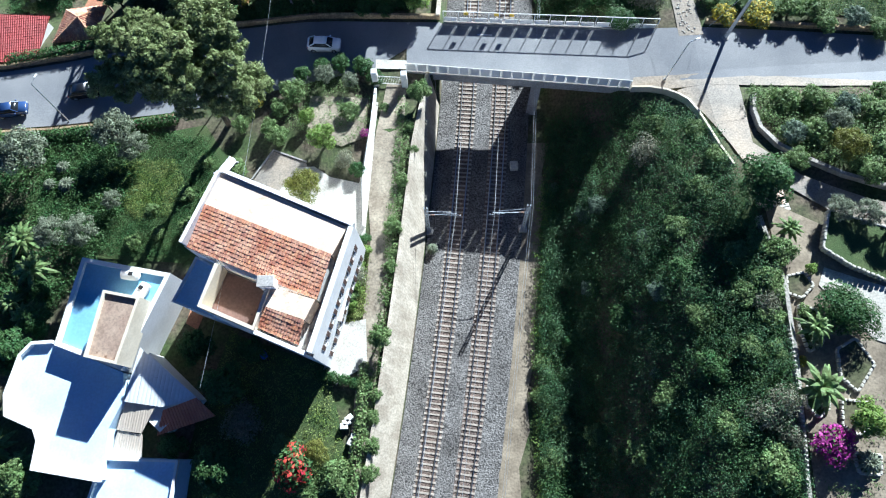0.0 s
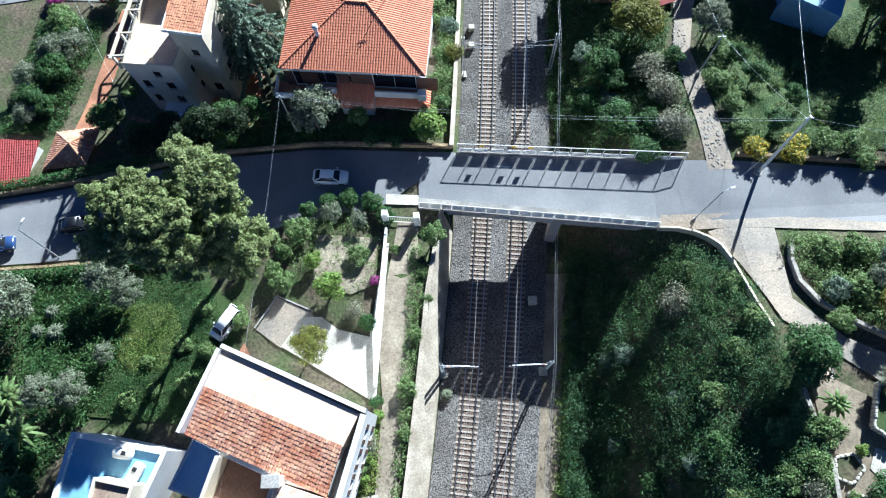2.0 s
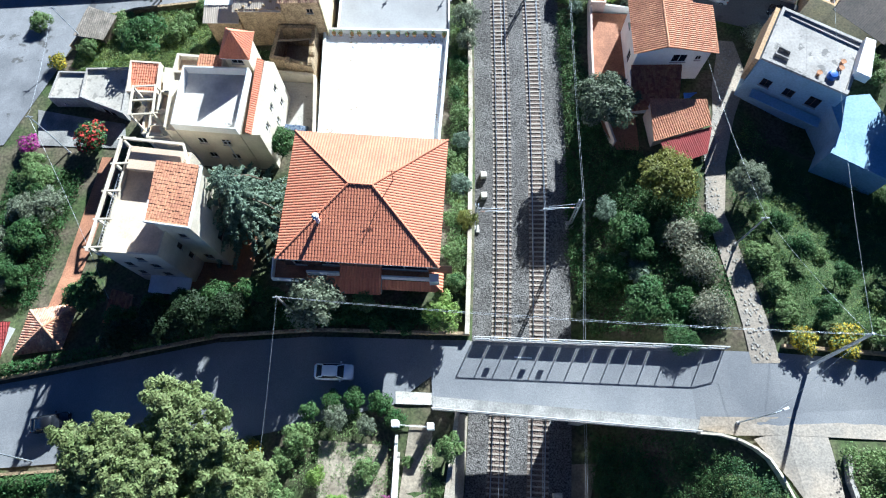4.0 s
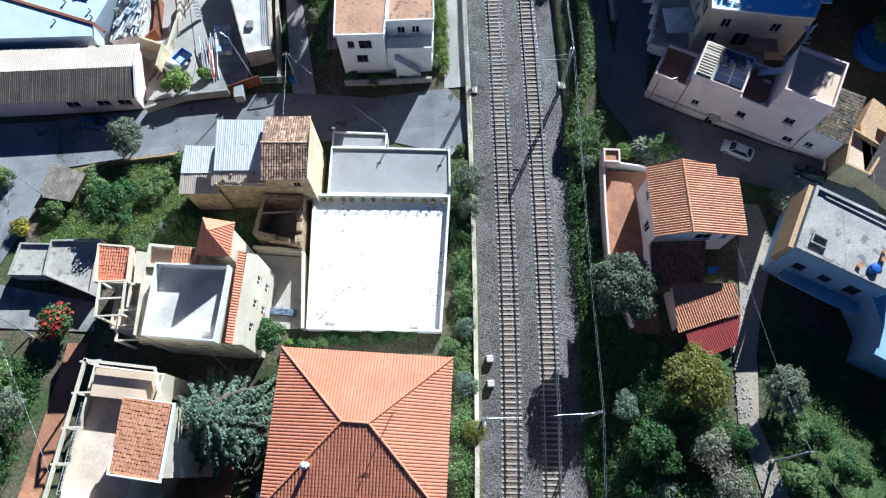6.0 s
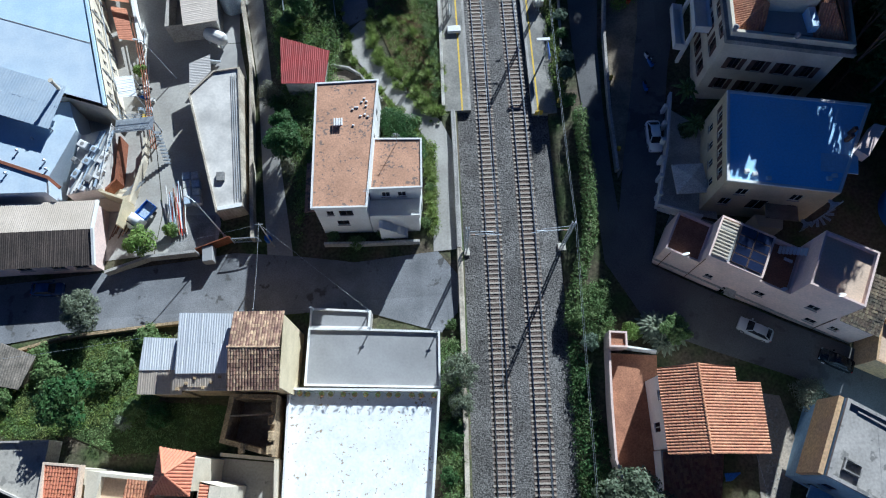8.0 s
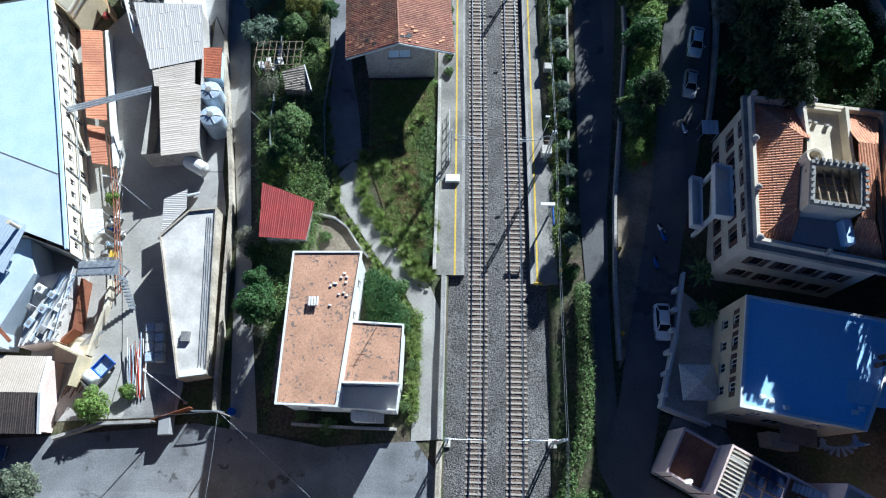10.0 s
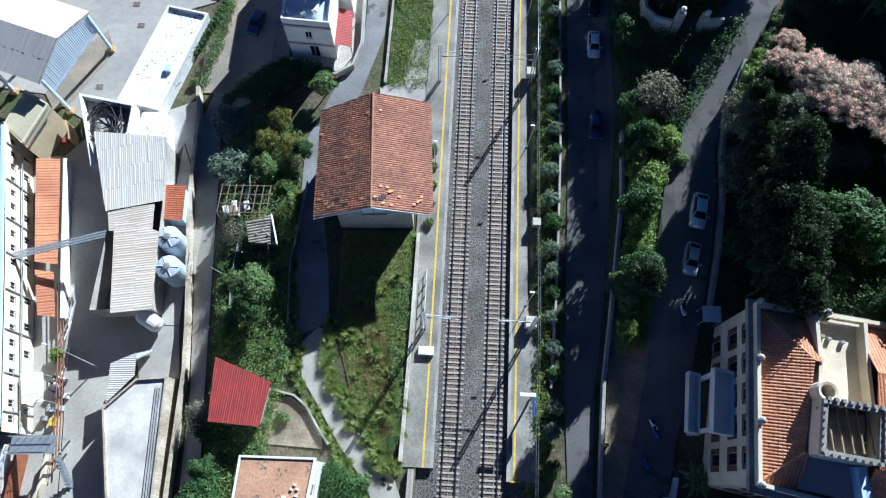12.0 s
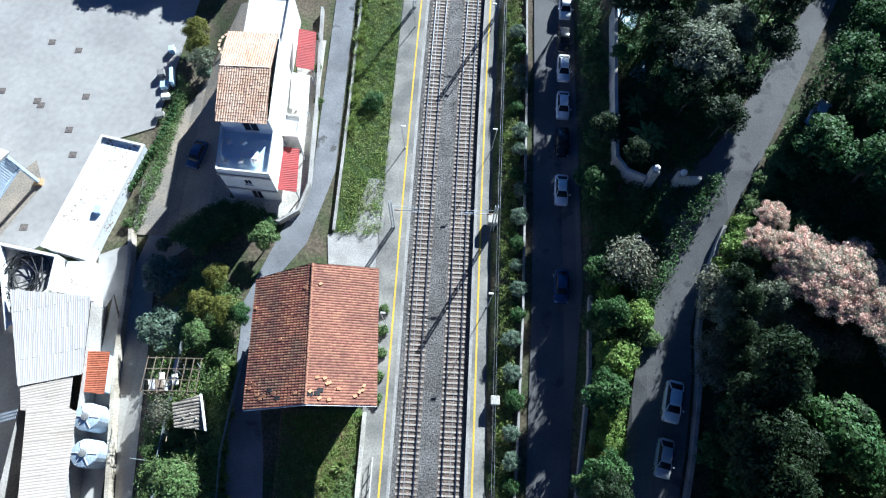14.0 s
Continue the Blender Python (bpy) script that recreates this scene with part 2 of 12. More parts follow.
WOOD = material("grey weathered timber", (0.32, 0.25, 0.18), (0.22, 0.17, 0.12), 1.0, 8.0, 0.9, 0.2)
BROWNFENCE = material("rust-brown sheet fence", (0.27, 0.1, 0.05), (0.2, 0.075, 0.04), 0.7, 6.0, 0.8, 0.08)
YELLOWPAINT = material("yellow line paint", (0.72, 0.5, 0.06), (0.62, 0.42, 0.06), 0.8, 9.0, 0.8, 0.05, grain=0.3)
BARK = material("bark", (0.16, 0.12, 0.085), (0.09, 0.07, 0.05), 1.5, 9.0, 0.95, 0.4)
PLASTIC_BLUE = material("blue plastic", (0.03, 0.13, 0.5), (0.03, 0.1, 0.4), 1.0, 6.0, 0.45, 0.02)
TANKGREY = material("grey-blue tank plastic", (0.5, 0.58, 0.66), (0.43, 0.5, 0.58), 0.8, 6.0, 0.45, 0.03)
REDPLASTIC = material("red plastic", (0.6, 0.06, 0.03), (0.5, 0.05, 0.03), 1.0, 6.0, 0.5, 0.02)
PANEL = material("dark solar cells", (0.012, 0.018, 0.045), (0.016, 0.024, 0.06), 0.6, 4.0, 0.18, 0, spec=0.6)
CLOTH = material("off-white canvas", (0.7, 0.68, 0.63), (0.62, 0.6, 0.55), 0.6, 6.0, 0.9, 0.05)
POOL = material("clear pool water", (0.05, 0.33, 0.55), (0.04, 0.28, 0.5), 0.7, 3.0, 0.08, 0.1, spec=0.6)
# court floor colour is darkened to carry the shade of the walls around it
SHADETERR = material("red-brown court floor darkened for shade", (0.19, 0.11, 0.085), (0.14, 0.085, 0.07), 0.5, 4.0, 0.8, 0.05, specks=((0.08, 0.05, 0.04), 0.8, 0.6))
BROWNWATER = material("rusty stained floor", (0.36, 0.27, 0.2), (0.28, 0.2, 0.15), 0.5, 4.0, 0.8, 0.05, specks=((0.14, 0.08, 0.05), 0.8, 0.56))
DUSTY = material("dusty tan road edge", (0.36, 0.3, 0.23), (0.25, 0.225, 0.19), 0.25, 5.0, 0.9, 0.15, grain=0.25)
TANEARTH = material("brown earth and worn paving", (0.3, 0.25, 0.18), (0.19, 0.155, 0.11), 0.5, 4.0, 0.95, 0.25, grain=0.25)
RUBBLE = material("pale rubble stone", (0.46, 0.43, 0.37), (0.3, 0.28, 0.24), 0.6, 5.0, 0.9, 0.3, spread=0.3, island=True)


# ---- builders ----
def mesh_data(name, verts, faces, mat=None, smooth=False):
    me = bpy.data.meshes.new(name)
    me.from_pydata([tuple(map(float, v)) for v in verts], [], [tuple(map(int, f)) for f in faces])
    if mat:
        me.materials.append(mat)
    if smooth:
        me.polygons.foreach_set("use_smooth", [True] * len(me.polygons))
    me.update()
    return me


def quads_data(name, v, mat):
    """A mesh of loose faces from an (n, corners, 3) array."""
    n, k = len(v), len(v[0])
    me = bpy.data.meshes.new(name)
    me.vertices.add(n * k), me.loops.add(n * k), me.polygons.add(n)
    me.vertices.foreach_set("co", np.ascontiguousarray(v, dtype=np.float32).ravel())
    me.loops.foreach_set("vertex_index", np.arange(n * k, dtype=np.int32))
    me.polygons.foreach_set("loop_start", np.arange(0, n * k, k, dtype=np.int32))
    me.materials.append(mat)
    me.update(calc_edges=True)
    return me


def thing(name, label, category, group="", kind="", at=(0, 0, 0), turn=0.0):
    ob = new(name)
    ob.empty_display_size = 0.3
    ob.matrix_basis = pose(*at, 0, 0, turn)
    return tagged(ob, label, category, group, kind)


def part(name, data, mat, parent, label=""):
    """One mesh object under a thing or a part; data is a mesh or a bmesh."""
    if isinstance(data, bmesh.types.BMesh):
        me = bpy.data.meshes.new(name)
        data.to_mesh(me), data.free()
        data = me
    if mat and not data.materials:
        data.materials.append(mat)
    ob = new(name, data)
    ob.parent = parent
    return tagged(ob, label)


def solo(name, data, mat, label, category, group="", kind=""):
    """A thing that is one mesh."""
    return tagged(part(name, data, mat, None), label, category, group, kind)


def box(bm, x0, y0, z0, x1, y1, z1, m=None):
    v = [bm.verts.new((x, y, z)) for z in (z0, z1) for x, y in ((x0, y0), (x1, y0), (x1, y1), (x0, y1))]
    for f in ((3, 2, 1, 0), (4, 5, 6, 7), (0, 1, 5, 4), (1, 2, 6, 5), (2, 3, 7, 6), (3, 0, 4, 7)):
        bm.faces.new([v[i] for i in f])
    if m is not None:
        for q in v:
            q.co = m @ q.co
    return v


def boxes(*rows):
    bm = bmesh.new()
    for r in rows:
        box(bm, *r)
    return bm


def soft_box(x0, y0, z0, x1, y1, z1, r=0.05, seg=2):
    bm = boxes((x0, y0, z0, x1, y1, z1))
    bmesh.ops.bevel(bm, geom=bm.edges[:], offset=r, segments=seg, profile=0.5, affect="EDGES")
    return bm


def beam(bm, a, b, w, h=None, n=4):
    """A bar from a to b: square for n=4, round for more."""
    a, b = Vector(a), Vector(b)
    d = b - a
    q = d.to_track_quat("Z", "Y").to_matrix()
    h = h or w
    rings = []
    for p in (a, b):
        ring = []
        for i in range(n):
            t = 2 * math.pi * (i + 0.5) / n
            k = 0.7071 if n == 4 else 0.5
            ring.append(bm.verts.new(p + q @ Vector((math.cos(t) * w * k, math.sin(t) * h * k, 0))))
        rings.append(ring)
    for i in range(n):
        bm.faces.new((rings[0][i], rings[0][(i + 1) % n], rings[1][(i + 1) % n], rings[1][i]))
    bm.faces.new(rings[0][::-1]), bm.faces.new(rings[1])


def lathe(profile, n=14):
    """A turned body from (radius, z) rows."""
    bm = bmesh.new()
    rings = [[bm.verts.new((r * math.cos(2 * math.pi * i / n), r * math.sin(2 * math.pi * i / n), z)) for i in range(n)] for r, z in profile]
    for a, b in zip(rings, rings[1:]):
        for i in range(n):
            bm.faces.new((a[i], a[(i + 1) % n], b[(i + 1) % n], b[i]))
    bm.faces.new(rings[0][::-1]), bm.faces.new(rings[-1])
    return bm


def ccw(pts):
    area = sum(a[0] * b[1] - b[0] * a[1] for a, b in zip(pts, pts[1:] + pts[:1]))
    return list(pts) if area > 0 else list(pts)[::-1]


def prism(pts, z0, z1):
    """An upright body over a footprint."""
    pts = ccw(list(pts))
    bm = bmesh.new()
    lo, hi = [bm.verts.new((x, y, z0)) for x, y in pts], [bm.verts.new((x, y, z1)) for x, y in pts]
    bm.faces.new(lo[::-1]), bm.faces.new(hi)
    for i in range(len(pts)):
        j = (i + 1) % len(pts)
        bm.faces.new((lo[i], lo[j], hi[j], hi[i]))
    return bm


def inset(pts, d):
    """The footprint moved inwards by d."""
    pts = ccw(list(pts))
    out = []
    for i in range(len(pts)):
        p, a, b = Vector(pts[i]), Vector(pts[i - 1]), Vector(pts[(i + 1) % len(pts)])
        u, v = (p - a).normalized(), (b - p).normalized()
        nu, nv = Vector((-u.y, u.x)), Vector((-v.y, v.x))
        k = nu + nv
        k = k / max(0.25, k.dot(nu)) if k.length > 1e-6 else nu
        out.append(tuple(p + k * d))
    return out


def ring_wall(pts, t, z0, z1):
    """A closed upstand of thickness t inside the footprint."""
    o, i = ccw(list(pts)), inset(pts, t)
    bm = bmesh.new()
    n = len(o)
    V = [[bm.verts.new((*p, z)) for p in q] for q, z in ((o, z0), (o, z1), (i, z1), (i, z0))]
    for k in range(n):
        j = (k + 1) % n
        for a, b in ((0, 1), (1, 2), (2, 3), (3, 0)):
            bm.faces.new((V[a][k], V[a][j], V[b][j], V[b][k]))
    return bm


def strip_wall(pts, t, z0, z1):
    """A free-standing wall along a line; z0 and z1 are numbers or one for each point."""
    n = len(pts)
    z0 = z0 if isinstance(z0, (list, tuple)) else [z0] * n
    z1 = z1 if isinstance(z1, (list, tuple)) else [z1] * n
    bm = bmesh.new()
    rows = []
    for i in range(n):
        a, b = Vector(pts[max(0, i - 1)]), Vector(pts[min(n - 1, i + 1)])
        d = (b - a).normalized()
        s = Vector((-d.y, d.x)) * t / 2
        p = Vector(pts[i])
        rows.append([bm.verts.new((*(p + s * k), z)) for k, z in ((-1, z0[i]), (-1, z1[i]), (1, z1[i]), (1, z0[i]))])
    for a, b in zip(rows, rows[1:]):
        for k in range(4):
            bm.faces.new((a[k], b[k], b[(k + 1) % 4], a[(k + 1) % 4]))
    bm.faces.new(rows[0][::-1]), bm.faces.new(rows[-1])
    return bm


def panel(verts, faces, a, b, z0, z1, holes, depth=0.18):
    """One wall face from a to b (outside on its right-hand side) with holes (u0, u1, v0, v1) in metres that have reveals."""
    a, b = Vector(a), Vector(b)
    L = (b - a).length
    d = (b - a) / L
    inn = Vector((-d.y, d.x)) * depth
    us = sorted({0.0, L, *[h[0] for h in holes], *[h[1] for h in holes]})
    vs = sorted({z0, z1, *[h[2] for h in holes], *[h[3] for h in holes]})

    def at(u, v, k=0.0):
        p = a + d * u + inn * k
        verts.append((p.x, p.y, v))
        return len(verts) - 1
    for u0, u1 in zip(us, us[1:]):
        for v0, v1 in zip(vs, vs[1:]):
            um, vm = (u0 + u1) / 2, (v0 + v1) / 2
            if not any(h[0] < um < h[1] and h[2] < vm < h[3] for h in holes):
                faces.append((at(u0, v0), at(u1, v0), at(u1, v1), at(u0, v1)))
    for u0, u1, v0, v1 in holes:
        c = [(u0, v0), (u1, v0), (u1, v1), (u0, v1)]
        for (p, q), (r, s) in zip(c, c[1:] + c[:1]):
            faces.append((at(p, q), at(p, q, 1), at(r, s, 1), at(r, s)))


def opening(parent, a, b, hole, kind, frame_mat, pane_mat, depth=0.14):
    """A window or door in a hole of a wall face: a frame, its panes, a sill, and shutters where wanted."""
    a, b = Vector(a), Vector(b)
    d = (b - a).normalized()
    turn = math.degrees(math.atan2(d.y, d.x))
    u0, u1, v0, v1 = hole
    w_, h_ = u1 - u0, v1 - v0
    p = a + d * u0
    e = part("door" if kind == "door" else "window", boxes((0, 0, 0, 0.07, 0.06, h_), (w_ - 0.07, 0, 0, w_, 0.06, h_), (0.07, 0, h_ - 0.07, w_ - 0.07, 0.06, h_), (0.07, 0, 0, w_ - 0.07, 0.06, 0.06), (w_ / 2 - 0.03, 0, 0.06, w_ / 2 + 0.03, 0.06, h_ - 0.07)), frame_mat, parent)
    e.matrix_basis = pose(p.x, p.y, v0, 0, 0, turn) @ pose(0, depth - 0.06, 0)
    for k in (0, 1):
        part("pane", boxes((0.07 + k * (w_ / 2 - 0.04), 0.02, 0.06, w_ / 2 - 0.03 + k * (w_ / 2 - 0.04), 0.04, h_ - 0.07)), pane_mat, e)
    if kind != "door":
        part("sill", boxes((-0.08, -depth - 0.02, -0.07, w_ + 0.08, 0.02, -0.003)), CONCRETE, e)
    if kind == "shutter":
        for k in (0, 1):
            x = -w_ / 2 - 0.02 if k == 0 else w_ + 0.02
            part("shutter", boxes((x, -depth - 0.0, 0, x + w_ / 2, -depth + 0.05, h_)), SHUTTER, e)
    return e


def walls(parent, pts, z0, z1, mat, holes=None, frame_mat=None, pane_mat=None, name="wall", label=""):
    """All outer faces over a footprint, one mesh a face; holes: {face number: [(u0, u1, v0, v1, kind), ...]}."""
    pts = ccw(list(pts))
    holes = holes or {}
    for i in range(len(pts)):
        a, b = pts[i], pts[(i + 1) % len(pts)]
        L = (Vector(b) - Vector(a)).length
        hs = [h for h in holes.get(i, []) if h[1] < L - 0.05 and h[0] > 0.05]
        v, f = [], []
        panel(v, f, a, b, z0, z1, [h[:4] for h in hs])
        part(name, mesh_data(name, v, f, mat), mat, parent, label)
        for h in hs:
            opening(parent, a, b, h[:4], h[4], frame_mat or WHITE, pane_mat or GLASS)


def tiled(corners, eave, mat, name="roof", pitch=0.29, course=0.38, rise=0.08, step=0.035, samples=5, slack=1.0):
    """Rows of barrel tiles on a flat convex slope. corners: 3D outline; eave: the two numbers of the corners along the low edge."""
    c = [Vector(p) for p in corners]
    o, e = c[eave[0]], c[eave[1]]
    ux = (e - o).normalized()
    nrm = Vector((0, 0, 0))
    for i in range(len(c)):
        nrm += c[i].cross(c[(i + 1) % len(c)])
    nrm.normalize()
    if nrm.z < 0:
        nrm.negate()
    uy = nrm.cross(ux).normalized()
    if sum((p - o).dot(uy) for p in c) < 0:
        uy.negate()
    uv = [((p - o).dot(ux), (p - o).dot(uy)) for p in c]
    u_lo, u_hi = min(p[0] for p in uv), max(p[0] for p in uv)

    def span(u):
        ys = []
        for (a, b), (p, q) in zip(uv, uv[1:] + uv[:1]):
            if (a - u) * (p - u) <= 0 and abs(a - p) > 1e-9:
                ys.append(b + (q - b) * (u - a) / (p - a))
        return (min(ys), max(ys)) if ys else (0, 0)
    n = max(2, round((u_hi - u_lo) / pitch))
    us = np.linspace(u_lo, u_hi, n * samples + 1)
    prof = [abs(math.sin(math.pi * (i % samples) / samples)) ** 0.7 * rise for i in range(len(us))]
    spans = [span(min(max(u, u_lo + 1e-5), u_hi - 1e-5)) for u in us]
    rows = max(1, round(max(s[1] for s in spans) / course))
    top = max(s[1] for s in spans)
    verts, faces, cells = [], [], []
    rnd = random.Random(len(us) * 7 + rows)
    prev = None
    for j in range(rows):
        v0, v1 = top * j / rows, top * (j + 1) / rows
        jog = [rnd.uniform(-0.015, 0.015) * slack for _ in range(n + 1)]
        slip = [rnd.uniform(-0.03, 0.03) * slack for _ in range(n + 1)]
        base = len(verts)
        for i, u in enumerate(us):
            lo, hi = spans[i]
            k = min(n, i // samples)
            for v, lift in ((v0 + (slip[k] if j else 0), step), (v1, 0.0)):
                verts.append(o + ux * float(u) + uy * min(max(v, lo), hi) + nrm * (prof[i] + jog[k] + lift + 0.03))
        if j == 0:
            prev = []
            for i, u in enumerate(us):
                verts.append(o + ux * float(u) + uy * min(max(v0, spans[i][0]), spans[i][1]))
                prev.append(len(verts) - 1)
        for i in range(len(us) - 1):
            faces.append((prev[i], prev[i + 1], base + 2 * i + 2, base + 2 * i))
            faces.append((base + 2 * i, base + 2 * i + 2, base + 2 * i + 3, base + 2 * i + 1))
            cells += [(i // samples + 0.5, j + 0.5)] * 2
        prev = [base + 2 * i + 1 for i in range(len(us))]
    me = mesh_data(name, verts, faces, mat)
    uvl = me.uv_layers.new(name="tiles")
    uvl.data.foreach_set("uv", [q for c in cells for _ in range(4) for q in c])
    return me


def corrugated(corners, eave, mat, name="roof", pitch=0.25, rise=0.028):
    return tiled(corners, eave, mat, name, pitch, 3.0, rise, 0.006, 4)


def cap_row(a, b, mat, parent, name="ridge", r=0.13):
    """A row of half-round ridge tiles from a to b."""
    a, b = Vector(a), Vector(b)
    d = b - a
    n = max(1, int(d.length / 0.42))
    verts, faces = [], []
    q = d.to_track_quat("X", "Z").to_matrix()
    for i in range(n):
        for k, rr in ((0, r * 1.12), (0.98, r * 0.92)):
            c = a + d * ((i + k) / n)
            for j in range(6):
                t = math.pi * j / 5
                verts.append(c + q @ Vector((0, rr * math.cos(t), rr * math.sin(t) + 0.03)))
    for i in range(2 * n - 1):
        for j in range(5):
            s = i * 6
            faces.append((s + j, s + j + 1, s + 7 + j, s + 6 + j))
    return part(name, mesh_data(name, verts, faces, mat), mat, parent)


# ---- the lie of the land ----
def track_x(y):
    """The middle of the western track."""
    s = (np.asarray(y, dtype=float) - 100) / 100
    return 0.355 * s**4 + 1.922 * s**3 - 4.271 * s**2 + 3.151 * s + 5.605


def track_z(y):
    """The track falls gently towards the cutting in the south."""
    return np.interp(y, [-40, 40, 75, 100, 127, 240], [-2.7, -2.5, -1.5, -1.0, 0.0, 0.1])


def cut_w(y):
    return track_x(y) - 3.6


def cut_e(y):
    return track_x(y) + 8.3


WEST_X = (-400, -50, -26, -21, -14, -3)
WEST_Y = (-400, 15, 36, 41, 52, 62, 73.5, 78, 92, 103, 112, 120, 145, 185, 600)
WEST_Z = [
    (1, 3, 4.0, 4.6, 5.4, 5.9), (1, 3, 4.0, 4.6, 5.6, 5.9), (0, 2.0, 3.8, 4.6, 5.8, 5.9), (0, 1.9, 3.9, 4.5, 5.0, 5.3),
    (0, 1.8, 3.7, 4.3, 4.9, 5.2), (-2, 0.2, 0.6, 1.8, 4.3, 4.6), (-3, -0.3, 0.6, 1.7, 1.9, 1.9), (-3, -0.3, 0.6, 1.6, 1.7, 1.7), (-3, -1.2, 0.2, 0.6, 0.5, 0.5),
    (-4, -2.4, -1.9, -1.5, -1.0, -0.4), (-4, -2.6, -1.9, -1.2, -0.6, -0.1), (-4, -3, -2.6, -0.6, 0.8, 0.5), (-5, -3.2, -3, -0.4, 1.0, 0.4),
    (-5, -3.3, -3, -0.6, 0.5, 0.4), (-6, -3.5, -3, -0.6, 0.5, 0.5)]
EAST_X = (13, 20, 24, 30, 40, 55, 400)
EAST_Y = (-400, 15, 29, 38, 41, 51, 62, 76, 90, 104, 125, 143, 160, 182, 214, 230, 600)
EAST_Z = [
    (-2.8, 5, 8.5, 10.5, 11, 13, 30), (-2.8, 5, 8.3, 10.0, 10.5, 12.5, 30), (-2.8, 4, 7, 9.4, 9.6, 11, 30), (-2.8, 3.0, 5.3, 7.4, 7.8, 9, 25),
    (-2.8, 5.0, 5.6, 6.5, 7.0, 7.6, 20), (-2.5, 5.0, 5.5, 6.3, 7.0, 7.6, 20), (-2.1, 1.4, 3.6, 5.2, 3.0, 4, 20), (-1.7, 0.6, 1.6, 2.6, 1.0, 2.5, 20),
    (-1.4, 0.6, 0.7, 0.7, 1.5, 3.5, 20), (-1.1, 0.1, 0.2, 0.1, 0.5, 2, 20), (0.2, 0.6, 0.6, 0.4, 2.4, 4, 25), (0.3, 1.2, 1.8, 4.2, 4.6, 7, 30),
    (0.4, 1.8, 2.2, 5.9, 8.2, 9, 35), (0.5, 2.3, 2.7, 6.6, 10, 13, 40), (0.6, 2.6, 3.0, 7.2, 11, 14, 45), (0.6, 2.8, 3.2, 8, 12, 15, 45), (0.6, 3.0, 3.4, 8, 12, 15, 45)]


def grid_z(X, Y, Z, x, y):
    Z = np.asarray(Z, dtype=float)
    i, j = np.clip(np.searchsorted(X, x) - 1, 0, len(X) - 2), np.clip(np.searchsorted(Y, y) - 1, 0, len(Y) - 2)
    X, Y = np.asarray(X, dtype=float), np.asarray(Y, dtype=float)
    a, b = np.clip((x - X[i]) / (X[i + 1] - X[i]), 0, 1), np.clip((y - Y[j]) / (Y[j + 1] - Y[j]), 0, 1)
    return (Z[j, i] * (1 - a) + Z[j, i + 1] * a) * (1 - b) + (Z[j + 1, i] * (1 - a) + Z[j + 1, i + 1] * a) * b


def land(x, y):
    """The height of the ground."""
    x, y = np.asarray(x, dtype=float), np.asarray(y, dtype=float)
    z = np.where(x < track_x(y) + 2, grid_z(WEST_X, WEST_Y, WEST_Z, x, y), grid_z(EAST_X, EAST_Y, EAST_Z, x, y))
    return np.where((x > cut_w(y)) & (x < cut_e(y)), track_z(y) - 0.25, z)


def zl(x, y):
    return float(land(x, y))


def make_ground():
    ys = np.concatenate([[-2000, -600, -150], np.arange(-40, 231, 1.0), [300, 700, 2000]])
    near = np.concatenate([np.arange(0.0, 62, 1.0), [80, 120, 250, 700, 2000]])
    verts, cols = [], []
    for y in ys:
        w_, e_ = float(cut_w(np.clip(y, -40, 230))), float(cut_e(np.clip(y, -40, 230)))
        back = float(np.interp(y, [-40, 34, 43.6, 43.7], [2.15, 2.15, 1.4, 0]))
        row = [(w_ - back - d, 0) for d in near[::-1]] + [(w_ + 0.03, 1), (e_ - 0.03, 1)] + [(e_ + d, 2) for d in near]
        for x, k in row:
            z = float(track_z(y)) - 0.25 if k == 1 else (float(grid_z(WEST_X, WEST_Y, WEST_Z, x, y)) if k == 0 else float(grid_z(EAST_X, EAST_Y, EAST_Z, x, y)))
            z += 0.12 * noise.noise((x * 0.35, y * 0.35, 0)) if k != 1 else 0
            verts.append((x, y, z - 0.06))
    n = len(near) * 2 + 2
    faces = [(j * n + i, j * n + i + 1, (j + 1) * n + i + 1, (j + 1) * n + i) for j in range(len(ys) - 1) for i in range(n - 1)]
    solo("ground", mesh_data("ground", verts, faces, SOIL, True), SOIL, "brown soil with weeds and rough grass", "ground", kind="structure")


make_ground()


def draped(name, pts, mat, label, category, lift=0.05, cell=1.5, kind="structure", zf=None):
    """A sheet over the land inside an outline."""
    pts = ccw(list(pts))
    bm = bmesh.new()
    bm.faces.new([bm.verts.new((x, y, 0)) for x, y in pts])
    xs, ys = [p[0] for p in pts], [p[1] for p in pts]
    for k, lo, hi in ((0, min(xs), max(xs)), (1, min(ys), max(ys))):
        c = lo + cell
        while c < hi:
            no = (1, 0, 0) if k == 0 else (0, 1, 0)
            co = (c, 0, 0) if k == 0 else (0, c, 0)
            bmesh.ops.bisect_plane(bm, geom=bm.verts[:] + bm.edges[:] + bm.faces[:], plane_co=co, plane_no=no)
            c += cell
    for v in bm.verts:
        v.co.z = (zf(v.co.x, v.co.y) if zf else zl(v.co.x, v.co.y)) + lift
    return solo(name, bm, mat, label, category, kind=kind)


